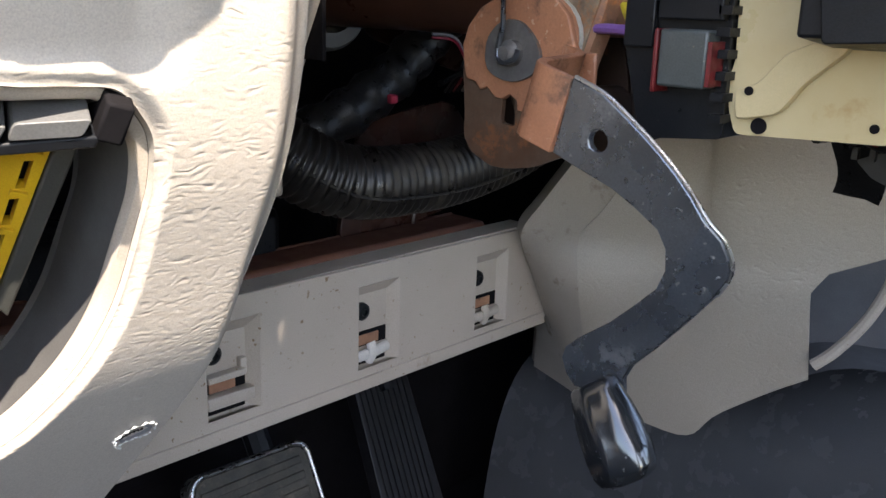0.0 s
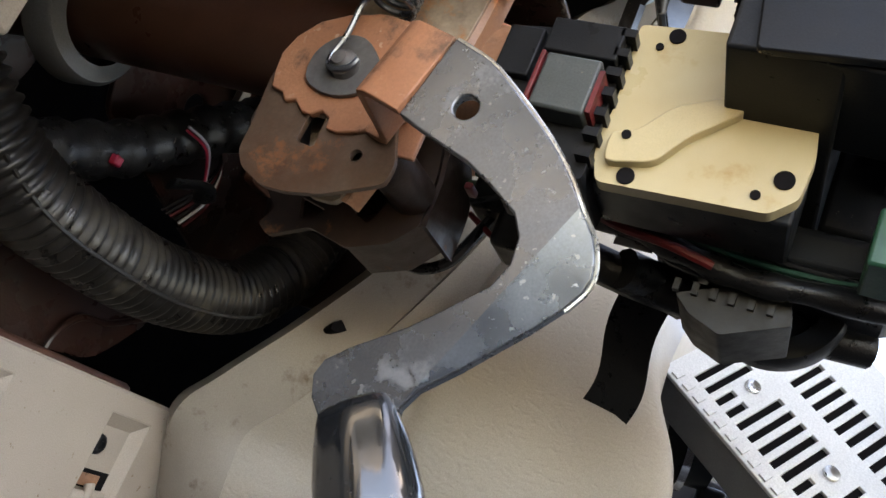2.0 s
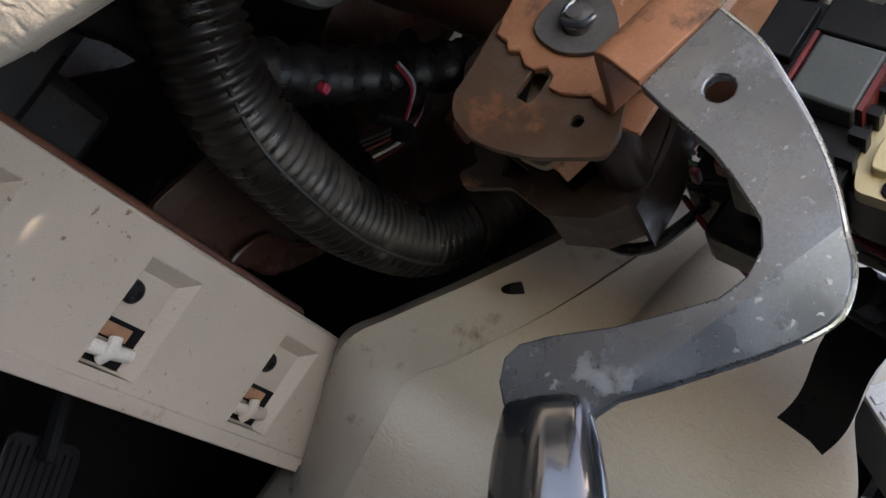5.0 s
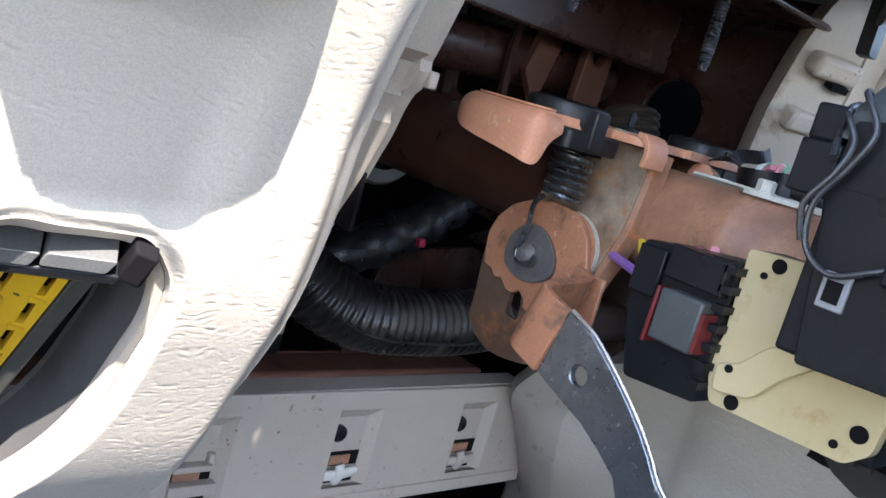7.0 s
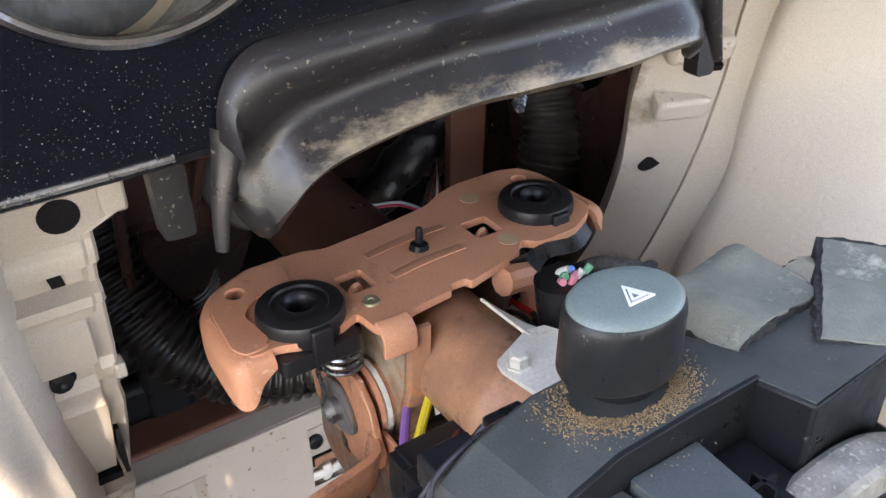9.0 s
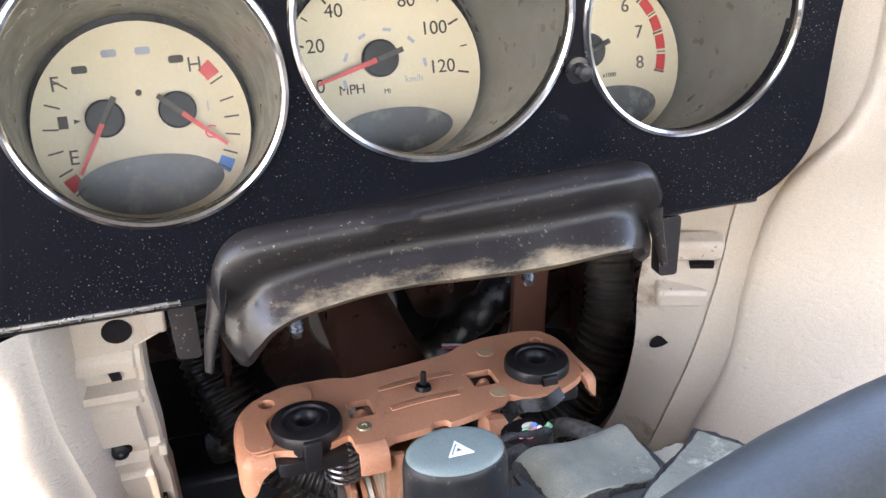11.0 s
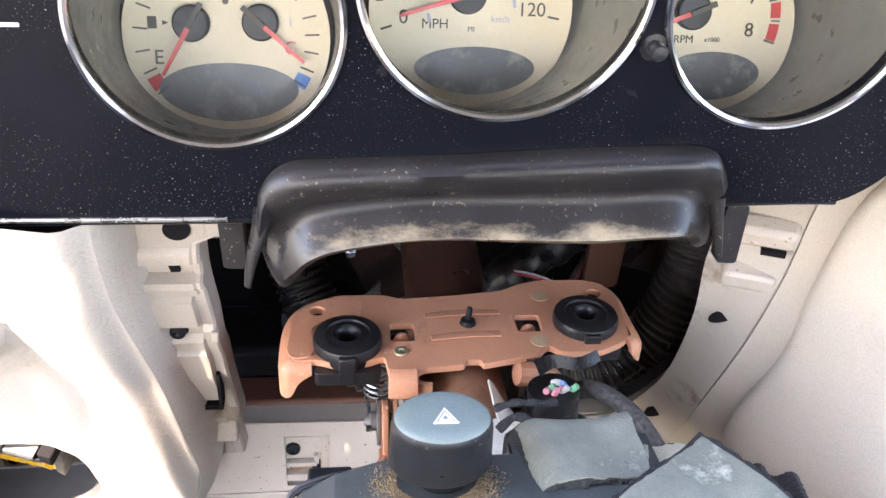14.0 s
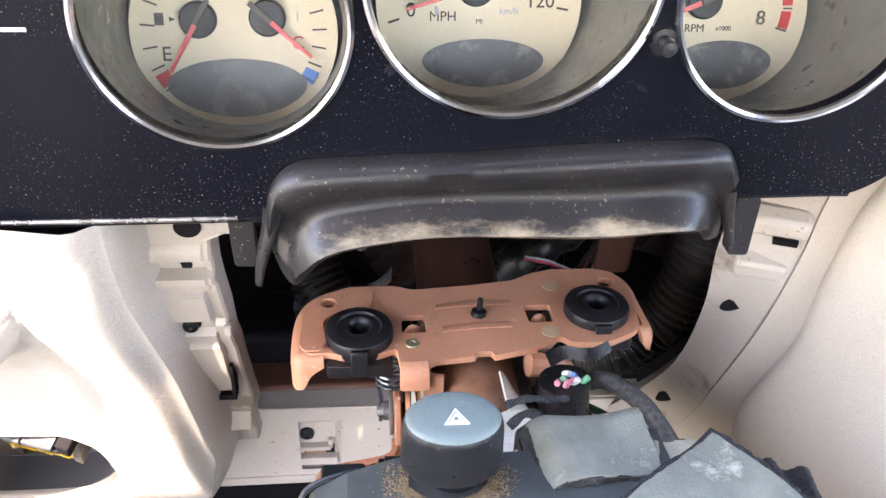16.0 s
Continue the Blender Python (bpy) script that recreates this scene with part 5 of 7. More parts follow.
    for x, y in ((-0.0560, 0.3100), (0.0620, 0.3235)):
        b = part("bushing", lathe([(0.0040, -0.004), (0.0158, -0.004), (0.0163, -0.001), (0.0163, 0.0042), (0.0156, 0.0056), (0.0132, 0.0064), (0.0108, 0.0066), (0.0102, 0.0058), (0.0082, 0.0058), (0.0068, 0.0066), (0.0058, 0.0060), (0.0048, 0.0040), (0.0040, -0.004)], (x, y, 0.7605), (0, 0, 1), 40, False),
                 M_RUBBER, br, "black plastic breakaway bushing")
        part("bore", lathe([(0, 0), (0.0050, 0)], (x, y, 0.7575), (0, 0, 1), 20, False), M_DARKVOID, b)
        part("bushing_flange", plate(rounded([(x - 0.0155, y - 0.0175), (x + 0.0155, y - 0.0175), (x + 0.0150, y), (x - 0.0150, y)], 0.003, 3), "z", 0.7500, 0.7570), M_RUBBER, b, bevel=0.001)
        part("bushing_lip", box(x - 0.0040, x + 0.0040, y - 0.0182, y - 0.012, 0.7510, 0.7655), M_RUBBER, b, bevel=0.0008)
    # side plates of the yoke
    part("side_plate", plate(rounded([(0.287, 0.757), (0.335, 0.757), (0.337, 0.72), (0.334, 0.69), (0.322, 0.660), (0.309, 0.660), (0.300, 0.695), (0.290, 0.725)], 0.004), "x", -0.0265, -0.0235), M_SIDEPLATE, t, "rust-stained steel side plate", bevel=0.0006)
    part("side_plate_flange", sheet([[Vector((x, y, z)) for x, y, z in ring_spline([(-0.0255 + dx, 0.287 + dy, 0.7565), (-0.0255 + dx, 0.2895 + dy, 0.725), (-0.0255 + dx, 0.2995 + dy, 0.695), (-0.0255 + dx, 0.3085 + dy, 0.662)], 6, False)]
                                     for dx, dy in ((0, 0.001), (0.001, -0.0015), (0.004, -0.003), (0.008, -0.0035))], 0.0022), M_RUST, t, "rusty turned edge")
    part("side_plate", plate(rounded([(0.295, 0.757), (0.345, 0.757), (0.347, 0.70), (0.330, 0.668), (0.312, 0.668), (0.305, 0.70)], 0.004), "x", 0.0265, 0.0295), M_RUSTGREY, t, bevel=0.0006)
    part("yoke_shoulder", sweep([(0.024, 0.296, 0.752), (0.038, 0.298, 0.748), (0.046, 0.302, 0.735), (0.046, 0.306, 0.715)], 0.006, 10), M_PRIMER, t)
    # lower guide plate with its notch and hole
    low = rounded([(0.3490, 0.696), (0.3470, 0.676), (0.3470, 0.666), (0.3425, 0.6600), (0.3320, 0.6555), (0.3225, 0.6555), (0.3090, 0.6580), (0.2890, 0.6668), (0.2885, 0.6745), (0.2920, 0.6825), (0.300, 0.705), (0.325, 0.715), (0.345, 0.705)], 0.0025, 3)
    part("guide_plate", plate(low, "x", -0.0375, -0.0350, [circle(0.3030, 0.6740, 0.0022, 14), rounded([(0.3195, 0.673), (0.3272, 0.674), (0.3265, 0.685), (0.3200, 0.685)], 0.001, 1)]), M_RUSTGREY, t, "rust-stained guide plate", bevel=0.0006)
    arm = rounded([(0.3813, 0.7170), (0.3831, 0.6955), (0.3741, 0.6812), (0.3622, 0.6705), (0.3520, 0.6615), (0.3568, 0.6549), (0.3508, 0.6508), (0.3347, 0.6585), (0.3168, 0.6549), (0.3013, 0.6609), (0.2929, 0.6705), (0.2941, 0.6896), (0.2965, 0.7015), (0.3037, 0.7170), (0.3431, 0.7290)], 0.002, 3)
    gf = part("guide_flange", plate(arm, "x", 0.0040, 0.0068, [rounded([(0.3437, 0.6693), (0.3317, 0.6669), (0.3347, 0.6615), (0.3407, 0.6609)], 0.001, 2), rounded([(0.3234, 0.6806), (0.3079, 0.6866), (0.3091, 0.6740), (0.3126, 0.6657), (0.3204, 0.6693)], 0.0015, 2)]), M_GUIDE, t, "dark rust-stained arm under the guide plate", bevel=0.0006)
    part("guide_side", sheet([[Vector((x, y, z)) for y, z in [(0.2927, 0.6711), (0.2935, 0.6896), (0.2959, 0.7015), (0.3031, 0.7158)]] for x in (0.005, 0.013, 0.024, 0.038)], 0.002), M_GUIDE, gf, angle=40)
    part("guide_floor", sheet([[Vector((x, y, z)) for y, z in [(0.2927, 0.6711), (0.3013, 0.6611), (0.3168, 0.6552)]] for x in (0.005, 0.015, 0.030)], 0.002), M_GUIDE, gf, angle=40)
    part("guide_back", box(0.018, 0.021, 0.2977, 0.355, 0.6645, 0.7146), M_DARKRUST, gf, bevel=0.001)
    # tube and lips that close the guide on its column side
    part("guide_tube", sweep([(-0.030, 0.3010, 0.6820), (-0.018, 0.3005, 0.6815), (0.004, 0.3000, 0.6815)], 0.0085, 16, 3), M_GUIDE, t)
    part("guide_lip", box(-0.0345, -0.0325, 0.2850, 0.3000, 0.6785, 0.7040), M_PRIMERDIRTY, t, bevel=0.0006)
    part("spacer", lathe([(0.008, 0), (0.008, 0.05)], (-0.03, 0.323, 0.702), (1, 0, 0), 20), M_DARKRUST, t)
    # tab with the bolt on top of the tube
    tab = rounded([(-0.0092, 0.2515), (-0.0080, 0.2565), (0.0105, 0.2645), (0.0185, 0.2635), (0.0260, 0.2500), (0.0260, 0.200), (-0.002, 0.200), (-0.0070, 0.2370)], 0.0012, 3)
    part("ground_tab", plate(tab, "z", 0.7518, 0.7536), M_GALV, t, "stained galvanised tab", bevel=0.0004)
    part("tab_strip", sheet([[Vector((0.0088, 0.2900, 0.7528)), Vector((0.0098, 0.2900, 0.7520)), Vector((0.0108, 0.2895, 0.7508))], [Vector((0.0090, 0.2820, 0.7530)), Vector((0.0118, 0.2820, 0.7510)), Vector((0.0150, 0.2810, 0.7475))],
                              [Vector((0.0092, 0.2730, 0.7530)), Vector((0.0140, 0.2720, 0.7508)), Vector((0.0200, 0.2710, 0.7455))], [Vector((0.0100, 0.2620, 0.7528)), Vector((0.0160, 0.2610, 0.7512)), Vector((0.0230, 0.2600, 0.7470))]], 0.0012), M_GALV, t, "tapered strip of the tab lying on the tube", angle=50)
    part("bolt", lathe([(0, 0), (0.0046, 0), (0.0046, 0.0008), (0.0036, 0.0009), (0.0036, 0.0046), (0.0028, 0.0052), (0, 0.0052)], (-0.0030, 0.2505, 0.7535), (0, 0, 1), 6, False), M_GALV, t, "hex bolt")
    return t


column()


def tilt_lever():
    t = thing("tilt_lever", (-0.06, 0.27, 0.56), "grey steel column tilt lever with orange bracket and black grip", "lever")
    outline = [(0.3470, 0.6975), (0.3450, 0.6905), (0.3400, 0.6895), (0.3375, 0.6865), (0.3335, 0.6878), (0.3295, 0.6842), (0.3250, 0.6838), (0.3215, 0.6860), (0.3178, 0.6838), (0.3172, 0.6800), (0.3120, 0.6795), (0.3050, 0.6815), (0.2985, 0.6845), (0.2905, 0.6900), (0.2880, 0.699),
           (0.2920, 0.708), (0.2950, 0.717), (0.3045, 0.7255), (0.3165, 0.7268), (0.3290, 0.7240), (0.3385, 0.7195), (0.3450, 0.7120), (0.3478, 0.7040)]
    part("pivot_plate", plate(outline, "x", -0.0395, -0.0363), M_PRIMERDIRTY, t, "orange primed notched plate", bevel=0.0006)
    part("cam_washer", plate(ring_spline([(0.3315, 0.695), (0.3330, 0.7060), (0.3260, 0.7140), (0.3160, 0.7142), (0.3070, 0.7055), (0.3070, 0.6965), (0.3190, 0.6912)], 5), "x", -0.0417, -0.0397), M_WASHER, t, "dull grey steel cam washer", bevel=0.0004)
    for k, (r, x) in enumerate(((0.0165, -0.0375), (0.0165, -0.0345), (0.015, -0.0315))):
        part("friction_leaf", lathe([(0.003, 0), (r, 0), (r, 0.0022), (0.003, 0.0022)], (x + 0.0035, 0.3115, 0.7085), (1, 0, 0), 24, False), M_GALV if k == 1 else M_PRIMER, t)
    part("pivot_bolt", lathe([(0, 0), (0.0052, 0), (0.005, 0.003), (0.0034, 0.0042), (0.0026, 0.0062), (0, 0.0065)], (-0.0417, 0.3190, 0.7025), (-1, 0, 0), 20, False), M_WASHER, t)
    part("pivot_rod", lathe([(0.004, 0), (0.004, 0.085)], (-0.040, 0.3190, 0.7025), (1, 0, 0), 14), M_STEEL, t)
    # return spring: coil and the leg down to the pivot
    coil = []
    N = 6 * 14
    for k in range(N + 1):
        a = 2 * math.pi * k / 14
        coil.append((-0.0405 + 0.0078 * math.cos(a), 0.3135 + 0.0078 * math.sin(a), 0.7485 - 0.0195 * k / N))
    leg = [(-0.0483, 0.3155, 0.7285), (-0.0480, 0.3195, 0.724), (-0.0460, 0.3212, 0.7125), (-0.0455, 0.3235, 0.7035), (-0.0460, 0.3215, 0.6990), (-0.0462, 0.3150, 0.7000), (-0.0460, 0.3130, 0.7040)]
    part("spring", join(sweep(coil, 0.0011, 8, 2), sweep(leg, 0.0011, 8, 6)), M_STEEL, t, "dark wire return spring")
    # blade
    outer = [(0.2640, 0.6982), (0.2520, 0.6936), (0.2425, 0.6870), (0.2362, 0.6822), (0.2305, 0.6775), (0.2245, 0.6720), (0.2190, 0.6660), (0.2160, 0.6620), (0.2130, 0.6580), (0.2095, 0.6538), (0.2076, 0.6490), (0.2070, 0.6445), (0.2080, 0.6405),
             (0.2112, 0.6350), (0.2168, 0.6275), (0.2292, 0.6125), (0.2362, 0.6048), (0.2388, 0.5995), (0.2390, 0.5930)]
    inner = [(0.2580, 0.5905), (0.2620, 0.5945), (0.2640, 0.5997), (0.2625, 0.6045), (0.2575, 0.6092), (0.2450, 0.6185), (0.2370, 0.6260), (0.2288, 0.6342), (0.2260, 0.6410), (0.2264, 0.6480), (0.2297, 0.6537), (0.2390, 0.6597), (0.2470, 0.6640), (0.2570, 0.6675),
             (0.2640, 0.6700), (0.2712, 0.6728)]
    # the elbow is folded back along a crease
    fold_a, fold_b = Vector((0.2142, 0.6597)), Vector((0.2380, 0.6030))
    blade = plate(outer + inner, "x", -0.0770, -0.0738, [circle(0.2532, 0.6788, 0.0036, 24)])
    along = (fold_b - fold_a).normalized()
    out_way = Vector((-along.y, along.x))
    if out_way.x > 0:
        out_way = -out_way
    fold_n = Vector((0, out_way.x, out_way.y))
    bmesh.ops.bisect_plane(blade, geom=[*blade.verts, *blade.edges, *blade.faces], plane_co=(0, fold_a.x, fold_a.y), plane_no=fold_n)
    for v in blade.verts:
        d = (Vector((v.co.y, v.co.z)) - fold_a).dot(out_way)
        v.co.x += 0.05 * (0.679 - v.co.z) + (0.42 * d if d > 1e-5 else 0.0)
    part("blade", blade, M_STEEL, t, "scuffed grey steel blade with a folded elbow", bevel=0.0005, angle=15)
    # Bright strip laid along the blade's rim as its sky highlight.
    edge = [(-0.0757 + 0.05 * (0.679 - p[1]) + 0.42 * max(0.0, (Vector(p) - fold_a).dot(out_way)), p[0], p[1]) for p in outer[:14]]
    part("worn_edge", sweep([(x, y - 0.0002, z + 0.0002) for x, y, z in edge], 0.0008, 8, 3), M_BRIGHT, t, "bright strip for the sky highlight on the outer edge")
    # bent bracket between blade and pivot plate
    a, b = Vector((0.2640, 0.6982)), Vector((0.2712, 0.6728))
    back = Vector((0.962, 0.273))
    rows = []
    for s, x in ((0.0, -0.0754), (0.0095, -0.0754), (0.0125, -0.0750), (0.0148, -0.0735), (0.0160, -0.0705), (0.0172, -0.063), (0.0185, -0.054), (0.0200, -0.045), (0.0225, -0.0400), (0.026, -0.0382), (0.032, -0.0380)):
        rows.append([Vector((x, *(a.lerp(b, k / 4) + back * s))) for k in range(5)])
    part("bent_bracket", sheet(rows, 0.0032), M_PRIMERDIRTY, t, "orange primed bent bracket", bevel=0.0004, angle=50)
    # grip: a ridged wedge that widens downwards
    a, b = Vector((0.2485, 0.5965)), Vector((0.2275, 0.5685))
    along2 = (b - a).normalized()
    across = Vector((along2.y, -along2.x))
    sec = ring_spline([(1, 0, 0), (0.86, 0.62, 0), (0.35, 0.92, 0), (0.0, 1.06, 0), (-0.45, 0.80, 0), (-0.88, 0.50, 0), (-1, 0, 0), (-0.85, -0.6, 0), (0, -0.9, 0), (0.85, -0.6, 0)], 3)
    rows = []
    for s, w, h in ((0.0, 0.0, 0.0), (0.0, 0.0078, 0.0042), (0.03, 0.0092, 0.0055), (0.12, 0.0100, 0.0068), (0.30, 0.0113, 0.0082), (0.50, 0.0122, 0.0090), (0.70, 0.0126, 0.0092), (0.87, 0.0122, 0.0086), (0.95, 0.0110, 0.0074), (0.99, 0.0085, 0.0050), (1.0, 0.0, 0.0)):
        p = a.lerp(b, s)
        rows.append([Vector((-0.0770 - 0.004 * s - h * q.y, *(p + across * (w * q.x)))) for q in sec])
    part("grip", sheet(rows, 0.0, closed=True), M_GLOSSGRIP, t, "glossy black plastic grip", angle=60)
    return t


M_GLOSSGRIP = material("scuffed_black_grip", (0.012, 0.014, 0.016), (0.02, 0.022, 0.025), rough=0.2, coat=0.8, gloss=0.8, grain=900, bump=0.05, patch=60, speck=(0.3, 0.29, 0.26), speck_at=0.7)
tilt_lever()


# ---- switch unit on the column ----
def switch_unit():
    t = thing("column_switch", (-0.01, 0.17, 0.69), "black plastic column switch housing, dusty with chaff", "switch housing")
    # body with sloping shoulder: profile across x and z, along y
    def prism(name, prof, y0, y1, mat, bevel=0.001, label="", holes=()):
        return part(name, plate(prof, "y", y0, y1, holes), mat, t, label, bevel=bevel)
    left = rounded([(0.1385, 0.7905), (0.1945, 0.7812), (0.1955, 0.758), (0.1935, 0.750), (0.1875, 0.7125), (0.128, 0.716), (0.131, 0.742)], 0.0008, 1)
    part("side_wall", plate(left, "x", -0.0745, -0.0715, [[(0.1655, 0.738), (0.1400, 0.736), (0.1410, 0.776), (0.1645, 0.772)]]), M_BLACK, t, bevel=0.0006)
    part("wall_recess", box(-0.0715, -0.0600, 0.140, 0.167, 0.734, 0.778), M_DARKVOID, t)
    part("corner_block", box(-0.0745, -0.045, 0.1950, 0.2075, 0.7575, 0.7730, Matrix.Translation((0, 0, 0.001))), M_BLACK, t, bevel=0.0008)
    part("wall_step", box(-0.0752, -0.0735, 0.176, 0.194, 0.7630, 0.7648), M_BLACK, t)
    part("wall_tab", box(-0.0762, -0.0735, 0.1610, 0.1680, 0.7740, 0.7800), M_BLACK, t, bevel=0.0006)
    part("wall_tab", box(-0.0762, -0.0735, 0.1440, 0.1500, 0.7765, 0.7795), M_BLACK, t, bevel=0.0006)
    prism("body", [(-0.0715, 0.714), (0.045, 0.700), (0.050, 0.78), (0.046, 0.793), (-0.060, 0.788), (-0.0715, 0.777)], 0.166, 0.1955, M_BLACK, 0.001)
    prism("front_wall", [(-0.0735, 0.716), (-0.030, 0.716), (-0.030, 0.793), (-0.066, 0.793), (-0.0735, 0.787)], 0.1375, 0.1405, M_BLACK, 0.001)
    lb = part("front_label", box(-0.0620, -0.0500, 0.1368, 0.1374, 0.7350, 0.7830), M_LABEL, t, "cream printed label")
    for k in range(6):
        part("print_bar", box(-0.0590, -0.0535, 0.1363, 0.1367, 0.7400 + 0.0068 * k, 0.7440 + 0.0068 * k), M_INK, lb)
    # rounded shoulder rising to the raised top, both sloping up towards the wheel
    arch = [(-0.0745, 0.7805), (-0.0738, 0.7840), (-0.0715, 0.7872), (-0.0600, 0.7950), (-0.0440, 0.8008), (-0.0425, 0.8012), (-0.020, 0.8020), (0.003, 0.8020)]
    rows = [[Vector((x, y, z - 0.165 * (y - 0.194) - drop)) for x, z in arch] for y, drop in ((0.1965, 0.004), (0.1960, 0.001), (0.1945, 0.0), (0.185, 0.0), (0.175, 0.0), (0.1645, 0.0))]
    part("shoulder", sheet(rows, -0.0025), M_DUSTY, t, angle=14)
    wall = [(x, z + 0.0050) for x, z in arch[2:]] + [(0.003, 0.785), (-0.0715, 0.785)]
    part("rib_wall", plate(wall, "y", 0.1632, 0.1648), M_BLACK, t, bevel=0.0003)
    part("rib_hole", lathe([(0, 0), (0.0010, 0), (0, 0.0001)], (-0.054, 0.1631, 0.7985), (0, -1, 0), 12, False), M_DARKVOID, t)
    rows = [[Vector((x, y, z + up)) for x, z in ((-0.0745, 0.7860), (-0.0738, 0.7888), (-0.0720, 0.7915), (-0.0685, 0.7938), (-0.064, 0.7945), (-0.0415, 0.7945))] for y, up in ((0.1632, 0.0), (0.152, 0.0018), (0.1400, 0.0035), (0.1386, 0.0032), (0.1378, 0.0010))]
    part("lower_deck", sheet(rows, -0.0020), M_DUSTY, t, angle=50)
    part("deck_slot", plate([(-0.0650, 0.1485), (-0.0580, 0.1485), (-0.0565, 0.1455), (-0.0600, 0.1450), (-0.0605, 0.1462), (-0.0640, 0.1462)], "z", 0.7960, 0.7974), M_DARKVOID, t)
    part("arm", plate(rounded([(-0.0400, 0.1630), (-0.0180, 0.1630), (-0.0200, 0.1260), (-0.0380, 0.1260)], 0.001, 2), "z", 0.7930, 0.7975), M_DUSTY, t, bevel=0.0006)
    part("recess", box(-0.0180, 0.0010, 0.1380, 0.1630, 0.776, 0.7880), M_BLACK, t)
    part("small_hook", join(box(-0.0150, -0.0070, 0.1470, 0.1482, 0.788, 0.7930), box(-0.0115, -0.0105, 0.1440, 0.1510, 0.788, 0.7930)), M_BLACK, t)
    part("pan_screw", lathe([(0, 0), (0.0066, 0), (0.0062, 0.0016), (0.0034, 0.0027), (0.0020, 0.0028), (0.0013, 0.0016), (0, 0.0016)], (-0.0320, 0.1345, 0.7975), (0, 0, 1), 24, False), M_WHITE, t, "white pan head screw")
    dk = plate([(0.0010, 0.2030), (0.0010, 0.1665), (0.0030, 0.1475), (0.040, 0.150), (0.052, 0.160), (0.053, 0.205), (0.02, 0.215)], "z", 0.778, 0.8060)
    for v in dk.verts:
        v.co.z -= 0.165 * (v.co.y - 0.165)
    part("deck", dk, M_BLACK, t, bevel=0.001)
    dt = plate([(0.0016, 0.2020), (0.0016, 0.1667), (0.0036, 0.1483), (0.0397, 0.1507), (0.0514, 0.1605), (0.0522, 0.2045), (0.02, 0.2140)], "z", 0.8061, 0.8066)
    for v in dt.verts:
        v.co.z -= 0.165 * (v.co.y - 0.165)
    part("deck_top", dt, M_DUSTY, t, "dusty flat top, paler for sky sheen")
    # hazard button on its post
    part("button_post", lathe([(0.0090, 0), (0.0090, 0.024)], (-0.0240, 0.1840, 0.794), (0, 0, 1), 24), M_BLACK, t)

    def oval(bm):
        bm.transform(Matrix.Translation((-0.0252, 0.1842, 0.8068)) @ Matrix.Diagonal((0.96, 0.74, 1, 1)))
        return bm
    hb = part("hazard_button", oval(lathe([(0.0140, 0.0050), (0.0172, 0.0045), (0.0177, 0.0055), (0.0173, 0.0190), (0.0171, 0.0208), (0.0166, 0.0224), (0.0158, 0.0234), (0.0146, 0.0240)], (0, 0, 0), (0, 0, 1), 56, False)), M_BUTTON, t, "black hazard button")
    part("button_top", oval(lathe([(0.0161, 0.0231), (0.0155, 0.0238), (0.0143, 0.0243), (0.010, 0.0246), (0.0, 0.0248)], (0, 0, 0), (0, 0, 1), 56, False)), M_HAZ, hb, "grey button top with a white triangle")
    tri = [(0.0047 * math.cos(radians(a)), 0.0047 * math.sin(radians(a))) for a in (90, 210, 330)]
    for s, w in ((1.0, 0.78), (0.58, 0.30)):
        o = [(-0.0245 + x * s, 0.1820 + y * s) for x, y in tri]
        h = [(-0.0245 + x * w, 0.1820 + y * w) for x, y in tri]
        part("triangle", plate(o, "z", 0.8312, 0.8319, [h]), M_WHITE, hb)
    # harness plug block with red latch
    c = part("plug_block", plate(rounded([(0.2655, 0.727), (0.2655, 0.706), (0.2570, 0.677), (0.2265, 0.680), (0.2275, 0.731)], 0.002, 2), "x", -0.0455, -0.012), M_BLACK, t, bevel=0.001)
    part("plug", box(-0.054, -0.045, 0.2305, 0.2478, 0.6960, 0.7145), M_DUSTY, c, "grey-black plug", bevel=0.001)
    part("latch", box(-0.0546, -0.045, 0.2480, 0.2495, 0.6940, 0.7145), M_LATCH, c, "red latch", bevel=0.0004)
    part("latch", box(-0.0540, -0.045, 0.2288, 0.2303, 0.6970, 0.7110), M_LATCH, c, "dull red seal")
    part("step", box(-0.0485, -0.045, 0.2535, 0.265, 0.7080, 0.7255), M_BLACK, c, bevel=0.0006)
    part("step", box(-0.050, -0.045, 0.2285, 0.2515, 0.7175, 0.7295), M_BLACK, c, bevel=0.0006)
    for k in range(7):
        part("fin", box(-0.050, -0.0425, 0.2255, 0.2300, 0.6855 + 0.0068 * k, 0.6882 + 0.0068 * k), M_BLACK, c)
    # cream cover
    cream = [(0.2275, 0.736), (0.2260, 0.705), (0.2275, 0.700), (0.2265, 0.690), (0.2235, 0.682), (0.176, 0.684), (0.1695, 0.690), (0.1685, 0.703), (0.171, 0.717), (0.190, 0.718), (0.196, 0.738)]
    cv = part("cream_cover", plate(rounded(cream, 0.002, 3), "x", -0.0430, -0.0375), M_CREAM, t, "yellowed cream plastic cover", bevel=0.0012)
    ridge = [(0.2235, 0.697), (0.2165, 0.6985), (0.2085, 0.7085), (0.191, 0.7165), (0.189, 0.711), (0.2015, 0.7000), (0.2085, 0.6900), (0.2225, 0.6870)]
    part("raised_web", plate(rounded(ridge, 0.003, 3), "x", -0.0465, -0.042), M_CREAM, cv, bevel=0.0018)
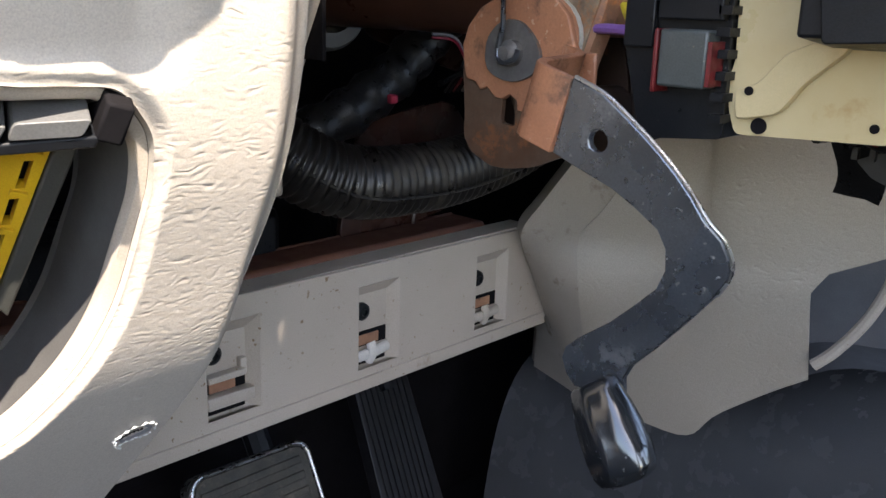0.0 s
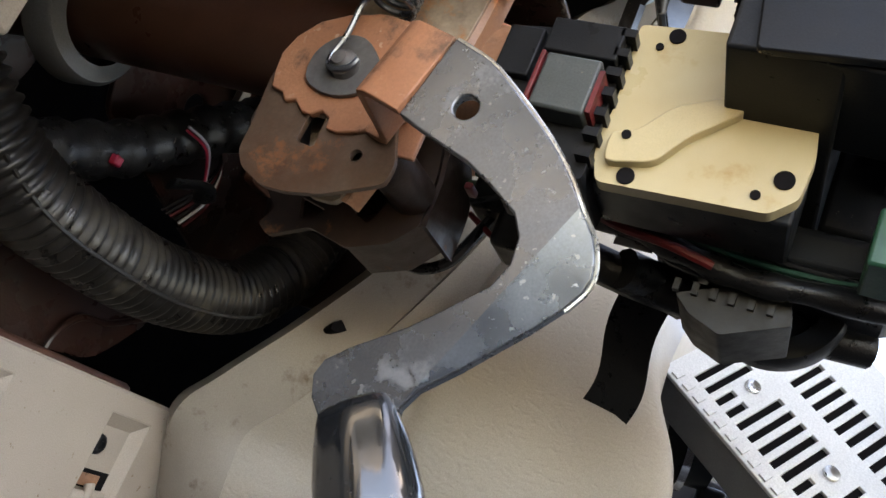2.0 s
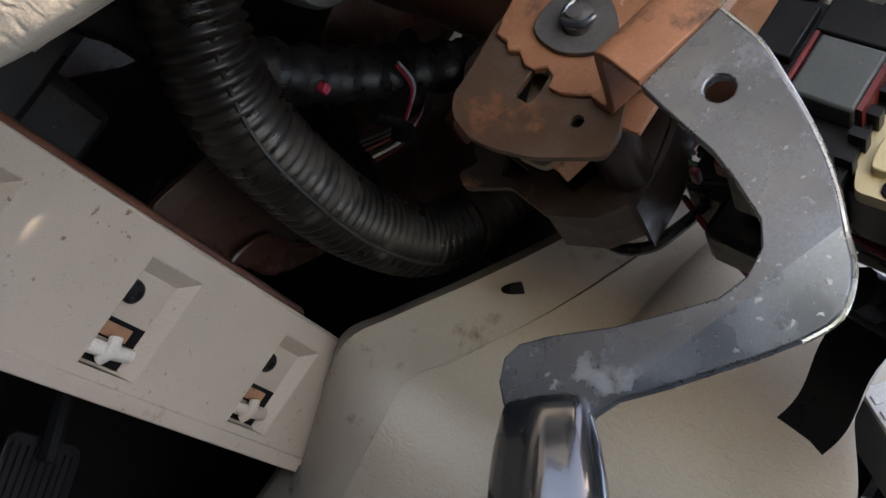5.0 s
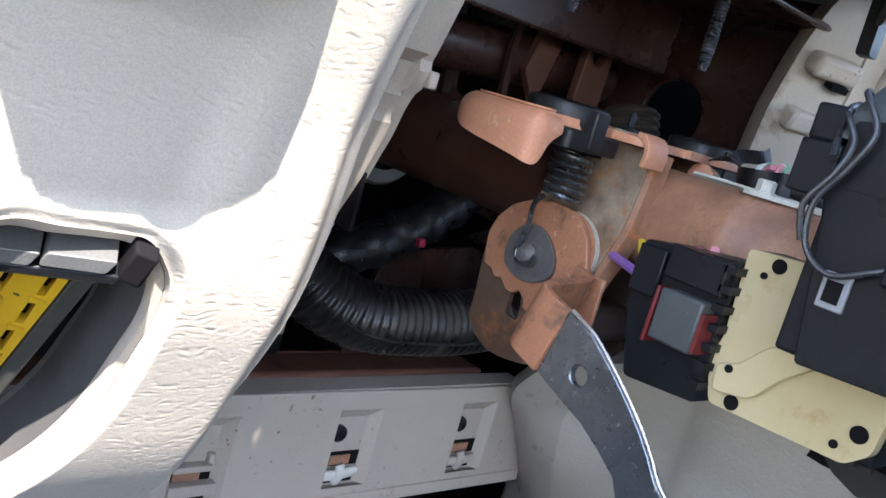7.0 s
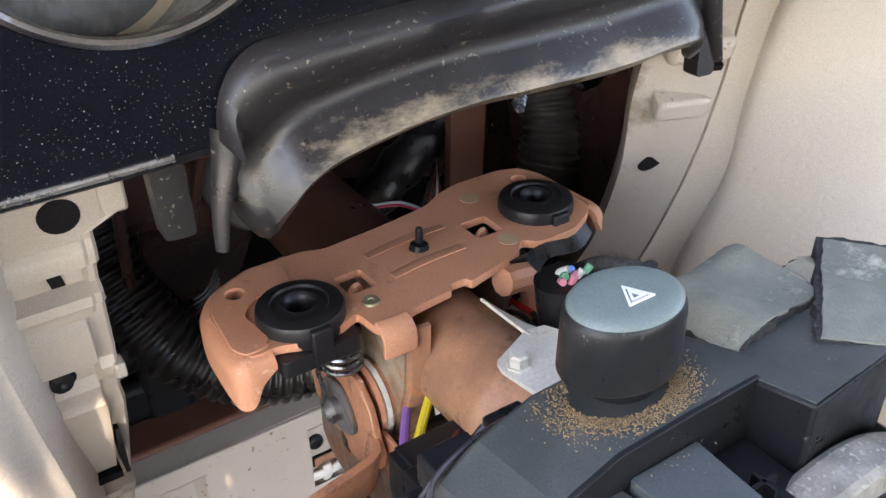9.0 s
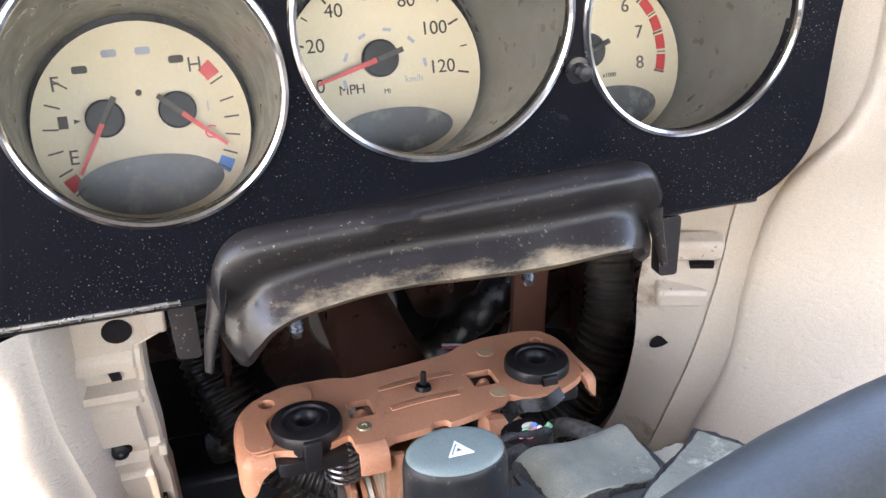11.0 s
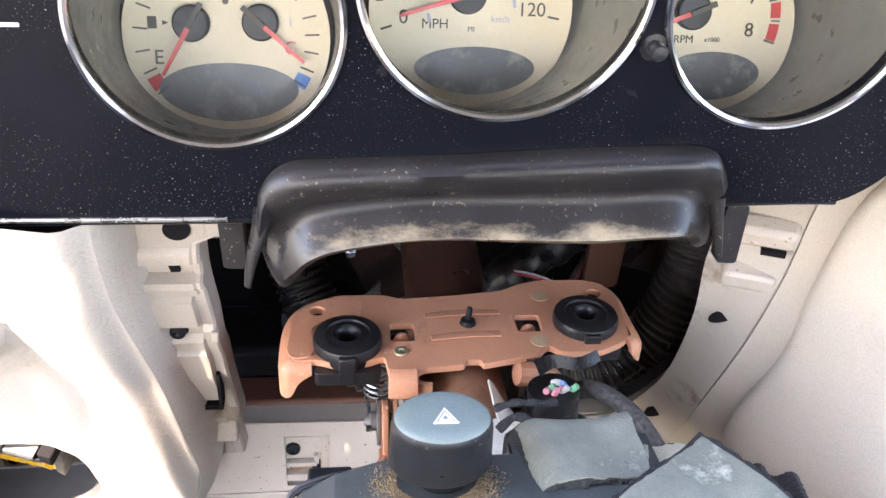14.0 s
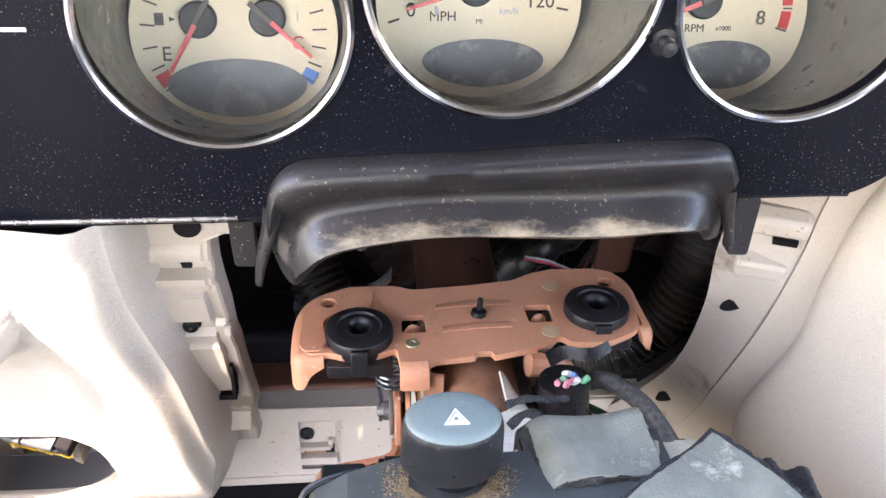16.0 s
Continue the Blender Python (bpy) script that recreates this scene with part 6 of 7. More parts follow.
    for y, z, r in ((0.2155, 0.7335, 0.0025), (0.2195, 0.729, 0.0012), (0.2185, 0.6965, 0.0014), (0.2155, 0.6855, 0.0026), (0.1745, 0.6945, 0.0028), (0.1805, 0.6885, 0.0014)):
        part("screw_hole", lathe([(0, 0), (r, 0), (r, 0.0006), (0, 0.0006)], (-0.0431 if z < 0.69 or y < 0.2 or z > 0.72 else -0.0466, y, z), (-1, 0, 0), 18, False), M_DARKVOID, cv)
    # black body over the cream cover
    part("side_block", plate(rounded([(0.193, 0.742), (0.193, 0.7145), (0.130, 0.7125), (0.130, 0.742)], 0.002, 2), "x", -0.0710, -0.03), M_BLACK, t, bevel=0.0012)
    part("clip_window", box(-0.0756, -0.0740, 0.1795, 0.1875, 0.7300, 0.7405), M_GREYIN, t, bevel=0.0005)
    part("clip_window", box(-0.0762, -0.0745, 0.1812, 0.1858, 0.7320, 0.7382), M_DARKVOID, t)
    part("cover_backing", box(-0.0373, -0.010, 0.170, 0.2270, 0.6845, 0.736), M_BLACK, t, bevel=0.001)
    # Added block that shuts off the sky showing past the cover.
    part("inner_body", box(0.008, 0.050, 0.138, 0.1655, 0.7065, 0.7750), M_BLACK, t, bevel=0.002)
    part("under_body", box(0.004, 0.05, 0.135, 0.215, 0.690, 0.706), M_BLACK, t, bevel=0.004)
    part("lock_barrel", lathe([(0.021, 0), (0.023, 0.004), (0.023, 0.045), (0.020, 0.05)], (0.078, 0.200, 0.712), (0, -1, 0.0), 28), M_BLACK, t)
    # stalk: neck, ribbed collar, wide sleeve
    s0, s1 = Vector((-0.066, 0.161, 0.757)), Vector((-0.115, 0.112, 0.751))
    d = (s1 - s0).normalized()
    side = Vector((d.y, -d.x, 0)).normalized()
    up = side.cross(d)
    neck = []
    for u, w, h in ((-0.004, 0.0, 0.0), (-0.004, 0.0090, 0.0075), (-0.0025, 0.0108, 0.0094), (0.002, 0.0114, 0.0102), (0.012, 0.0112, 0.0104), (0.022, 0.0116, 0.0108), (0.030, 0.0128, 0.0120), (0.036, 0.0132, 0.0126)):
        neck.append([s0 + d * u + side * (w * math.copysign(abs(math.cos(a)) ** 0.75, math.cos(a))) + up * (h * math.copysign(abs(math.sin(a)) ** 0.75, math.sin(a))) for a in [2 * math.pi * k / 28 for k in range(28)]])
    st = part("stalk", sheet(neck, 0.0, closed=True), M_STALK, t, "dusty grey turn signal stalk", angle=60)
    # knurled twist collar and the plain barrel behind it
    knurl = []
    for u in (0.0315, 0.0325, 0.0395, 0.0405):
        deep = 0.0 if u in (0.0325, 0.0395) else 0.0010
        knurl.append([s0 + d * u + (side * math.cos(a) + up * math.sin(a)) * (0.0150 - deep - (0.0009 if k % 4 in (2, 3) else 0.0)) for k, a in enumerate([2 * math.pi * k / 208 for k in range(208)])])
    part("knurled_collar", sheet(knurl, 0.0, closed=True), M_COLLAR, st, "ribbed grey twist collar", angle=30)
    part("barrel", lathe([(0.012, -0.001), (0.0146, 0), (0.0158, 0.003), (0.0166, 0.010), (0.0166, 0.028), (0.0150, 0.032), (0.0, 0.033)], s0 + d * 0.0400, d, 36, False), M_COLLAR, st, "scuffed grey barrel")
    part("clock_ring", lathe([(0.040, 0), (0.0475, 0), (0.049, 0.002), (0.049, 0.011), (0.0475, 0.013), (0.040, 0.013), (0.040, 0)], (0.012, 0.1475, 0.742), (0, -1, 0.0), 64, False), M_STALK, t, "pale grey ring round the steering shaft")
    part("shaft", lathe([(0.012, 0), (0.012, 0.16)], (0.005, 0.15, 0.735), (0.03, -1, 0.02), 20), M_STEEL, t)
    return t


switch_unit()


FOAM = random.Random(8)


def foam_pad(corners, z, thick, rise, label, facing=M_FOAM):
    """A limp quilt of foam: corners in order, rise(u, v) gives the drape."""
    a, b, c, d = (Vector(p) for p in corners)
    n = 18
    mid = (a + b + c + d) / 4
    t = thing("foam_pad", (mid.x, mid.y, z), label, "foam pad", "foam pads on the switch")

    def slab(shrink, low, high, rag, bare=0.0):
        bm = bmesh.new()
        top, bottom = [], []
        for i in range(n + 1):
            for k in range(n + 1):
                u, v = bare + (1 - bare) * i / n, (1 - 1.2 * bare) * k / n
                p = a.lerp(b, u).lerp(d.lerp(c, u), v)
                p = mid + (p - mid) * shrink
                rim = i in (0, n) or k in (0, n)
                if rim:
                    p = p + Vector((FOAM.uniform(-rag, rag), FOAM.uniform(-rag, rag)))
                h = z + rise(u, v)
                top.append(bm.verts.new((p.x, p.y, h + high)))
                bottom.append(bm.verts.new((p.x + FOAM.uniform(-rag, rag), p.y + FOAM.uniform(-rag, rag), h + low)))
        at = lambda i, k: i * (n + 1) + k
        for i in range(n):
            for k in range(n):
                q = [at(i, k), at(i + 1, k), at(i + 1, k + 1), at(i, k + 1)]
                bm.faces.new([top[w] for w in q])
                bm.faces.new([bottom[w] for w in reversed(q)])
        for i in range(n):
            for e in (((at(i, 0)), at(i + 1, 0)), (at(n, i), at(n, i + 1)), (at(i + 1, n), at(i, n)), (at(0, i + 1), at(0, i))):
                bm.faces.new([top[e[1]], top[e[0]], bottom[e[0]], bottom[e[1]]])
        bmesh.ops.recalc_face_normals(bm, faces=bm.faces)
        return bm
    part("core", slab(1.0, 0.0, thick, 0.0007), M_FOAMEDGE, t, "ragged black foam edge", angle=50)
    part("facing", slab(0.99, thick - 0.0004, thick + 0.0007, 0.0003, 0.03), facing, t, "scuffed grey facing" if facing is M_FOAM else "", angle=50)
    return t


torn_pad = foam_pad([(0.0055, 0.1740), (0.0465, 0.1780), (0.0455, 0.2155), (0.0020, 0.2130)], 0.7975, 0.0100, lambda u, v: -0.007 * max(0, 0.22 - u) ** 2 / 0.05 - 0.010 * max(0, v - 0.7) ** 2 / 0.09 + 0.0015 * math.sin(5 * u + 2 * v), "grey foam pad with ragged black edge on the switch")
for roll in ([(-0.0020, 0.2165, 0.8030), (0.006, 0.2180, 0.8045), (0.014, 0.2178, 0.8040), (0.022, 0.2185, 0.8035)], [(-0.0015, 0.2085, 0.8000), (0.004, 0.2110, 0.8035), (0.0085, 0.2085, 0.8045), (0.0090, 0.200, 0.8030), (0.0095, 0.188, 0.8010), (0.0105, 0.178, 0.7990)]):
    part("curled_edge", sweep(roll, lambda u: 0.0019 + 0.0003 * math.sin(23 * u), 9, 8, flat=0.55), M_FOAMEDGE, torn_pad, "curled black foam edge")
foam_pad([(0.0445, 0.183), (0.060, 0.185), (0.067, 0.1965), (0.0490, 0.1985)], 0.7930, 0.0080, lambda u, v: 0.001 * math.sin(7 * u + 3 * v), "pale scrap of foam between the pads", M_PALEFOAM)
foam_pad([(0.0250, 0.1650), (0.060, 0.126), (0.0950, 0.161), (0.0690, 0.1970)], 0.7992, 0.0085, lambda u, v: 0.0012 * math.sin(6 * v + 3 * u) - 0.004 * u * u, "torn grey foam pad lying on the switch")
foam_pad([(0.0890, 0.178), (0.103, 0.170), (0.1060, 0.190), (0.0905, 0.1965)], 0.781, 0.012, lambda u, v: 0.002 * math.sin(9 * u) - 0.003 * v, "crumbling lump of black foam beside the switch", M_FOAMEDGE)


def steering_wheel():
    t = thing("steering_wheel", (0.0344, -0.008, 0.74), "dark grey leather steering wheel on the column", "steering wheel")
    m = Matrix.Translation((0.0344, -0.008, 0.74)) @ pose(0, 0, 0, -17.5, 0, 0)
    pts = [m @ Vector((0.1872 * math.cos(a), 0, 0.1872 * math.sin(a))) for a in [2 * math.pi * k / 48 for k in range(48)]]
    part("rim", sweep(pts, 0.0145, 20, 2, closed=True), M_WHEEL, t, angle=70)
    part("hub", lathe([(0, 0), (0.045, 0.0), (0.055, 0.015), (0.05, 0.035), (0.02, 0.045)], m @ Vector((0, -0.03, 0)), (0, 1, 0.2), 32), M_BLACK, t)
    for a in (200, 340, 270):
        e = m @ Vector((0.18 * math.cos(radians(a)), 0, 0.18 * math.sin(radians(a))))
        part("spoke", sweep([m @ Vector((0.04 * math.cos(radians(a)), -0.01, 0.04 * math.sin(radians(a)))), e], 0.014, 12, 4, flat=0.6), M_WHEEL, t)


steering_wheel()


# ---- hose and wiring ----
def corrugated(name, pts, r, pitch, label, mat=M_HOSE):
    line = ring_spline(pts, 24, False)
    length = sum((b - a).length for a, b in zip(line, line[1:]))
    n = int(length / pitch) * 6
    # even steps along the line
    acc, out, i = 0.0, [line[0]], 0
    step = length / n
    cur = line[0].copy()
    k = 1
    while len(out) <= n and k < len(line):
        d = (line[k] - cur).length
        if d < step - acc:
            acc += d
            cur = line[k].copy()
            k += 1
        else:
            cur = cur.lerp(line[k], (step - acc) / d)
            acc = 0.0
            out.append(cur.copy())
    wave = [0.0, 0.55, 1.0, 1.0, 0.55, 0.0]
    m = len(out)
    bm = sweep(out, lambda s: r - 0.0022 + 0.0022 * wave[int(round(s * (m - 1))) % 6], 22, 1)
    t = thing(name, out[m // 2], label, "hose")
    part("tube", bm, mat, t, angle=80)
    # the moulded seam along the tube's flank
    part("seam", sweep([p + Vector((0, -0.92 * r, -0.30 * r)) for p in out[6:-6:6]], 0.0011, 6, 1), mat, t, "thin moulded seam")
    return t


# Paler copy of the hose: dust plus sunlight painted into its base colour.
M_HOSELIT = material("sunlit_dusty_hose", (0.042, 0.035, 0.028), (0.085, 0.070, 0.054), rough=0.5, grain=900, bump=0.15, patch=40, dirt=(0.15, 0.122, 0.088), dirt_at=0.55, dirt_scale=30, gloss=0.35)
corrugated("corrugated_hose", [(-0.10, 0.50, 0.735), (-0.088, 0.475, 0.690), (-0.068, 0.452, 0.655), (-0.030, 0.440, 0.632), (0.020, 0.437, 0.627), (0.070, 0.436, 0.630), (0.116, 0.432, 0.643), (0.140, 0.4290, 0.6665)],
           0.0195, 0.0056, "black corrugated plastic hose, dusty, across the opening")
corrugated("corrugated_hose", [(0.140, 0.4290, 0.6665), (0.148, 0.428, 0.678), (0.163, 0.432, 0.725), (0.168, 0.45, 0.775)],
           0.0195, 0.0056, "dusty corrugated hose beside the panel, paler copy for its sunlit stretch", M_HOSELIT)


M_PINKRED = material("crimson_plastic", (0.45, 0.02, 0.06), rough=0.4)


def harness():
    t = thing("wiring_harness", (0.02, 0.47, 0.66), "taped black wiring harness behind the column", "wiring")
    part("loom", sweep([(-0.10, 0.51, 0.625), (-0.02, 0.482, 0.648), (0.03, 0.472, 0.674), (0.07, 0.470, 0.706), (0.115, 0.470, 0.742), (0.16, 0.49, 0.77)], lambda s: 0.0135 + 0.0012 * math.sin(s * 90), 14, 12), M_TAPE, t, "taped loom")
    for k, (mat, off) in enumerate(((M_TAPE, 0), (M_TAPE, 0.003), (M_LATCH, -0.003), (M_TAPE, 0.006))):
        part("wire", sweep([(-0.09, 0.49 + off, 0.655), (-0.05, 0.475, 0.663 + off), (-0.035, 0.478, 0.675 + off)], 0.0012, 6, 5), mat, t)
    part("red_tip", box(0.022, 0.027, 0.455, 0.462, 0.666, 0.671), M_PINKRED, t, "red connector tip", bevel=0.001)
    part("stray_tape", sweep([(0.06, 0.455, 0.676), (0.075, 0.450, 0.683), (0.088, 0.455, 0.680)], 0.006, 8, 4, flat=0.3), M_TAPE, t)
    for k in range(6):
        part("fine_wire", sweep([(0.085 + 0.004 * k, 0.475, 0.668), (0.090 + 0.003 * k, 0.466, 0.684), (0.100 + 0.001 * k, 0.468, 0.702), (0.112, 0.48, 0.715)], 0.0009, 6, 5), (M_TAPE, M_TAPE, M_LATCH, M_TAPE, M_WWIRE, M_LATCH)[k], t)
    for k, mat in enumerate((M_PINKRED, M_FADED)):
        part("wire", sweep([(0.052, 0.455, 0.702 + 0.002 * k), (0.068, 0.452, 0.700 + 0.002 * k), (0.085, 0.458, 0.688 + 0.002 * k)], 0.0008, 6, 5), mat, t)
    return t


harness()


M_LEAD = material("black_lead", (0.03, 0.03, 0.033), (0.05, 0.05, 0.055), rough=0.3, grain=900, bump=0.05)


def small_wires():
    t = thing("switch_wiring", (-0.03, 0.27, 0.69), "short coloured wires entering the switch plug", "wiring")
    for mat, pts in ((M_VIOLET, [(-0.014, 0.305, 0.712), (-0.028, 0.287, 0.7130), (-0.042, 0.266, 0.7130)]), (M_YWIRE, [(-0.018, 0.285, 0.722), (-0.030, 0.274, 0.7165), (-0.042, 0.2605, 0.7145)]),
                     (M_LATCH, [(0.004, 0.282, 0.712), (-0.012, 0.268, 0.722), (-0.028, 0.254, 0.7275)]), (M_PINK, [(0.006, 0.278, 0.710), (-0.010, 0.264, 0.723), (-0.024, 0.250, 0.7290)]), (M_WWIRE, [(0.008, 0.272, 0.710), (-0.006, 0.259, 0.7245), (-0.020, 0.246, 0.7305)])):
        part("wire", sweep(pts, 0.0019, 8, 6), mat, t)
    part("lead", sweep([(-0.045, 0.205, 0.785), (-0.060, 0.199, 0.790), (-0.0745, 0.1935, 0.7885), (-0.0775, 0.1865, 0.779), (-0.0785, 0.190, 0.768), (-0.0790, 0.1955, 0.757), (-0.0790, 0.1935, 0.745), (-0.0790, 0.185, 0.7395), (-0.0780, 0.175, 0.7435), (-0.0765, 0.169, 0.747)], 0.00095, 8, 8), M_LEAD, t, "black lead looped over the housing")
    part("lead", sweep([(-0.042, 0.207, 0.783), (-0.058, 0.2015, 0.787), (-0.0755, 0.1965, 0.783), (-0.0780, 0.1910, 0.775), (-0.0795, 0.1925, 0.766), (-0.0805, 0.1975, 0.756), (-0.0800, 0.1950, 0.746)], 0.00095, 8, 8), M_LEAD, t, "black lead")
    part("lead_plug", box(-0.0380, -0.0240, 0.2110, 0.2240, 0.7590, 0.7690), M_BLACK, t, "small black plug on the tab", bevel=0.0012)
    part("lead_plug", box(-0.0700, -0.0540, 0.1985, 0.2085, 0.7740, 0.7850), M_BLACK, t, "small black plug on the leads", bevel=0.0012)
    part("tie", sweep([(-0.050, 0.206, 0.785), (-0.066, 0.201, 0.780), (-0.0765, 0.196, 0.770)], 0.0013, 8, 6), M_LEAD, t)
    part("plug", box(-0.0790, -0.0715, 0.166, 0.172, 0.741, 0.752), M_BLACK, t, bevel=0.001)
    part("loop", sweep([(0.045, 0.355, 0.688), (0.042, 0.336, 0.674), (0.040, 0.3285, 0.670), (0.040, 0.317, 0.667), (0.040, 0.303, 0.6655), (0.040, 0.293, 0.671), (0.040, 0.288, 0.681), (0.042, 0.282, 0.70)], 0.0024, 8, 8), M_TAPE, t, "black cable loop under the column")
    return t


small_wires()


def cut_cable():
    t = thing("cut_cable", (0.036, 0.273, 0.735), "black sleeved cable cut off, coloured wire ends showing", "cable")
    part("sleeve", sweep([(0.052, 0.262, 0.690), (0.044, 0.266, 0.715), (0.038, 0.271, 0.740), (0.036, 0.2735, 0.762)], lambda s: 0.0105 + 0.0012 * s, 18, 8), M_TAPE, t)
    flap = []
    for k in range(9):
        u = k / 8
        c = Vector((0.030 + 0.028 * u, 0.290 - 0.004 * u + 0.002 * math.sin(7 * u), 0.762 + 0.007 * u))
        w = 0.0065 * (1 - 0.72 * u) * (0.8 + 0.2 * math.cos(9 * u))
        flap.append([c + Vector((0.002, -w, -0.002)), c + Vector((0, 0, 0.0016)), c + Vector((-0.002, w, -0.003))])
    part("torn_tape", sheet(flap, 0.0008), M_TAPE, t, "torn flap of black tape")
    rnd = random.Random(4)
    mats = (M_PINK, M_GREEN, M_WWIRE, M_BLUE, M_PINK, M_GREEN, M_WWIRE, M_PINK)
    for k, wire_mat in enumerate(mats):
        a, r = k * 2.4, 0.0062 * math.sqrt((k + 0.5) / len(mats))
        x, y = 0.0385 + 1.1 * r * math.cos(a), 0.2740 + 0.8 * r * math.sin(a)
        part("wire_end", sweep([(x, y, 0.757), (x, y - 0.001, 0.762), (x + rnd.uniform(-0.003, 0.003), y - 0.003 + rnd.uniform(-0.002, 0.002), 0.7635 + rnd.uniform(0, 0.003))], 0.0015, 8, 3), wire_mat, t)
    part("braid", sweep([(0.046, 0.283, 0.750), (0.054, 0.278, 0.757), (0.062, 0.272, 0.7575), (0.070, 0.262, 0.756), (0.076, 0.250, 0.752), (0.080, 0.236, 0.748)], 0.0043, 12, 8), M_BRAID, t, "dusty braided sleeve")
    for dx, dz, wire_mat in ((-0.002, 0.001, M_RED), (0.0005, 0.002, M_WWIRE), (0.002, -0.001, M_TAPE)):
        part("wire_end", sweep([(0.080 + dx, 0.238, 0.748 + dz), (0.0808 + dx, 0.233, 0.747 + dz), (0.0812 + 1.4 * dx, 0.2295, 0.7465 + dz)], 0.0012, 8, 3), wire_mat, t)
    part("pale_plug", box(0.0500, 0.0640, 0.1900, 0.2030, 0.780, 0.7935), M_TAN, t, "dull tan plug", bevel=0.0012)
    return t


cut_cable()


def under_harness():
    t = thing("lower_harness", (0.0, 0.20, 0.665), "black taped harness under the column switch", "wiring")
    part("loom", sweep([(0.01, 0.262, 0.690), (0.0, 0.225, 0.689), (-0.003, 0.200, 0.683), (-0.002, 0.180, 0.680), (0.0, 0.155, 0.682), (0.02, 0.11, 0.69)], lambda s: 0.0040 + 0.0005 * math.sin(40 * s), 12, 8), M_TAPE, t)
    part("loom", sweep([(0.02, 0.250, 0.684), (0.03, 0.215, 0.681), (0.045, 0.18, 0.684), (0.06, 0.14, 0.69)], 0.007, 12, 6), M_TAPE, t)
    part("red_wire", sweep([(0.0, 0.240, 0.692), (-0.004, 0.222, 0.6860), (-0.007, 0.205, 0.6830), (-0.006, 0.190, 0.680)], 0.0016, 8, 6), M_LATCH, t)
    part("green_plug", box(-0.034, -0.010, 0.128, 0.150, 0.681, 0.698), M_PCB, t, bevel=0.001)
    tag = part("tag", box(0.001, 0.0018, 0.2105, 0.2235, 0.682, 0.700), M_TAG, t, "dull white printed tag")
    turn = Matrix(((0, 0, -1, 0), (-1, 0, 0, 0), (0, 1, 0, 0), (0, 0, 0, 1)))
    lettering("CE", 0.0036, (0.0006, 0.2150, 0.6845), turn, M_INK, tag)
    ring = plate(circle(0.2140, 0.6935, 0.0034, 24), "x", 0.0004, 0.0010, [circle(0.2140, 0.6935, 0.0027, 24)])
    part("mark", join(ring, box(0.0004, 0.0010, 0.2136, 0.2144, 0.6915, 0.6955)), M_INK, tag)
    f = part("finned_block", plate(rounded([(0.2000, 0.6720), (0.1680, 0.6860), (0.1640, 0.6715), (0.1835, 0.6625), (0.1940, 0.6665)], 0.0012, 2), "x", 0.0035, 0.036), M_FINS, t, "grey-brown finned plastic block", bevel=0.001)
    for k in range(6):
        part("fin", box(0.0016, 0.0040, 0.1700 + 0.0058 * k, 0.1720 + 0.0058 * k, 0.6725, 0.6765), M_FINS, f)
    part("cable_ring", lathe([(0.0160, 0), (0.0235, 0.0), (0.0245, 0.002), (0.0245, 0.012), (0.0235, 0.014), (0.0160, 0.014), (0.0160, 0)], (0.040, 0.1730, 0.6940), (1, 0, 0), 48, False), M_BLACK, t, "black plastic ring")
    for k, mat in enumerate((M_TAPE, M_PCB, M_TAPE, M_WWIRE, M_TAPE)):
        part("thin_wire", sweep([(0.004 + 0.002 * k, 0.236 - 0.004 * k, 0.700 - 0.001 * k), (-0.001 + 0.002 * k, 0.205, 0.693 - 0.0025 * k), (0.0 + 0.002 * k, 0.180 - 0.002 * k, 0.690 - 0.002 * k), (0.003, 0.150, 0.690 - 0.001 * k), (0.02, 0.115, 0.70)], 0.0013, 7, 6), mat, t)
    for y, z, w in ((0.280, 0.699, 0.0026), (0.268, 0.690, 0.003), (0.274, 0.684, 0.0022)):
        part("red_connector", box(-0.012, -0.004, y - w * 0.7, y + w * 0.7, z - 0.6 * w, z + 0.6 * w), M_LATCH, t, "dull red connector", bevel=0.0008)
    part("black_connector", box(0.030, 0.062, 0.252, 0.292, 0.694, 0.716), M_BLACK, t, bevel=0.003)
    part("black_connector", box(0.016, 0.040, 0.246, 0.272, 0.676, 0.694), M_BLACK, t, bevel=0.003)
    tangle = random.Random(21)
    for k in range(26):
        p = Vector((0.040 + tangle.uniform(-0.012, 0.016), 0.300 + tangle.uniform(-0.012, 0.010), 0.708 + tangle.uniform(-0.014, 0.022)))
        q = p + Vector((tangle.uniform(-0.012, 0.012), -0.018 + tangle.uniform(-0.010, 0.006), tangle.uniform(-0.012, 0.012)))
        e = q + Vector((tangle.uniform(-0.008, 0.012), -0.016, tangle.uniform(-0.010, 0.010)))
        part("thin_wire", sweep([p, q, e], 0.0013 if k % 5 else 0.0020, 7, 6), (M_TAPE, M_LATCH, M_TAPE, M_RED, M_TAPE, M_PCB, M_TAPE, M_TAPE)[k % 8], t)
    tp = thing("tape_strip", (0.05, 0.216, 0.64), "strip of black vinyl tape hanging from the harness", "tape")
    rows = []
    for k in range(13):
        s = k / 12
        c = Vector((0.047 + 0.040 * s + 0.003 * math.sin(s * 4), 0.216 + 0.009 * s + 0.002 * math.sin(s * 6), 0.683 - 0.0385 * s))
        w = Vector((0.002, -0.0094, -0.0010))
        rows.append([c - w, c - w * 0.3 + Vector((-0.0008, 0, 0)), c + w * 0.4, c + w + Vector((0, 0, -0.0015 * s))])
    part("strip", sheet(rows, 0.0006), M_TAPE, tp)
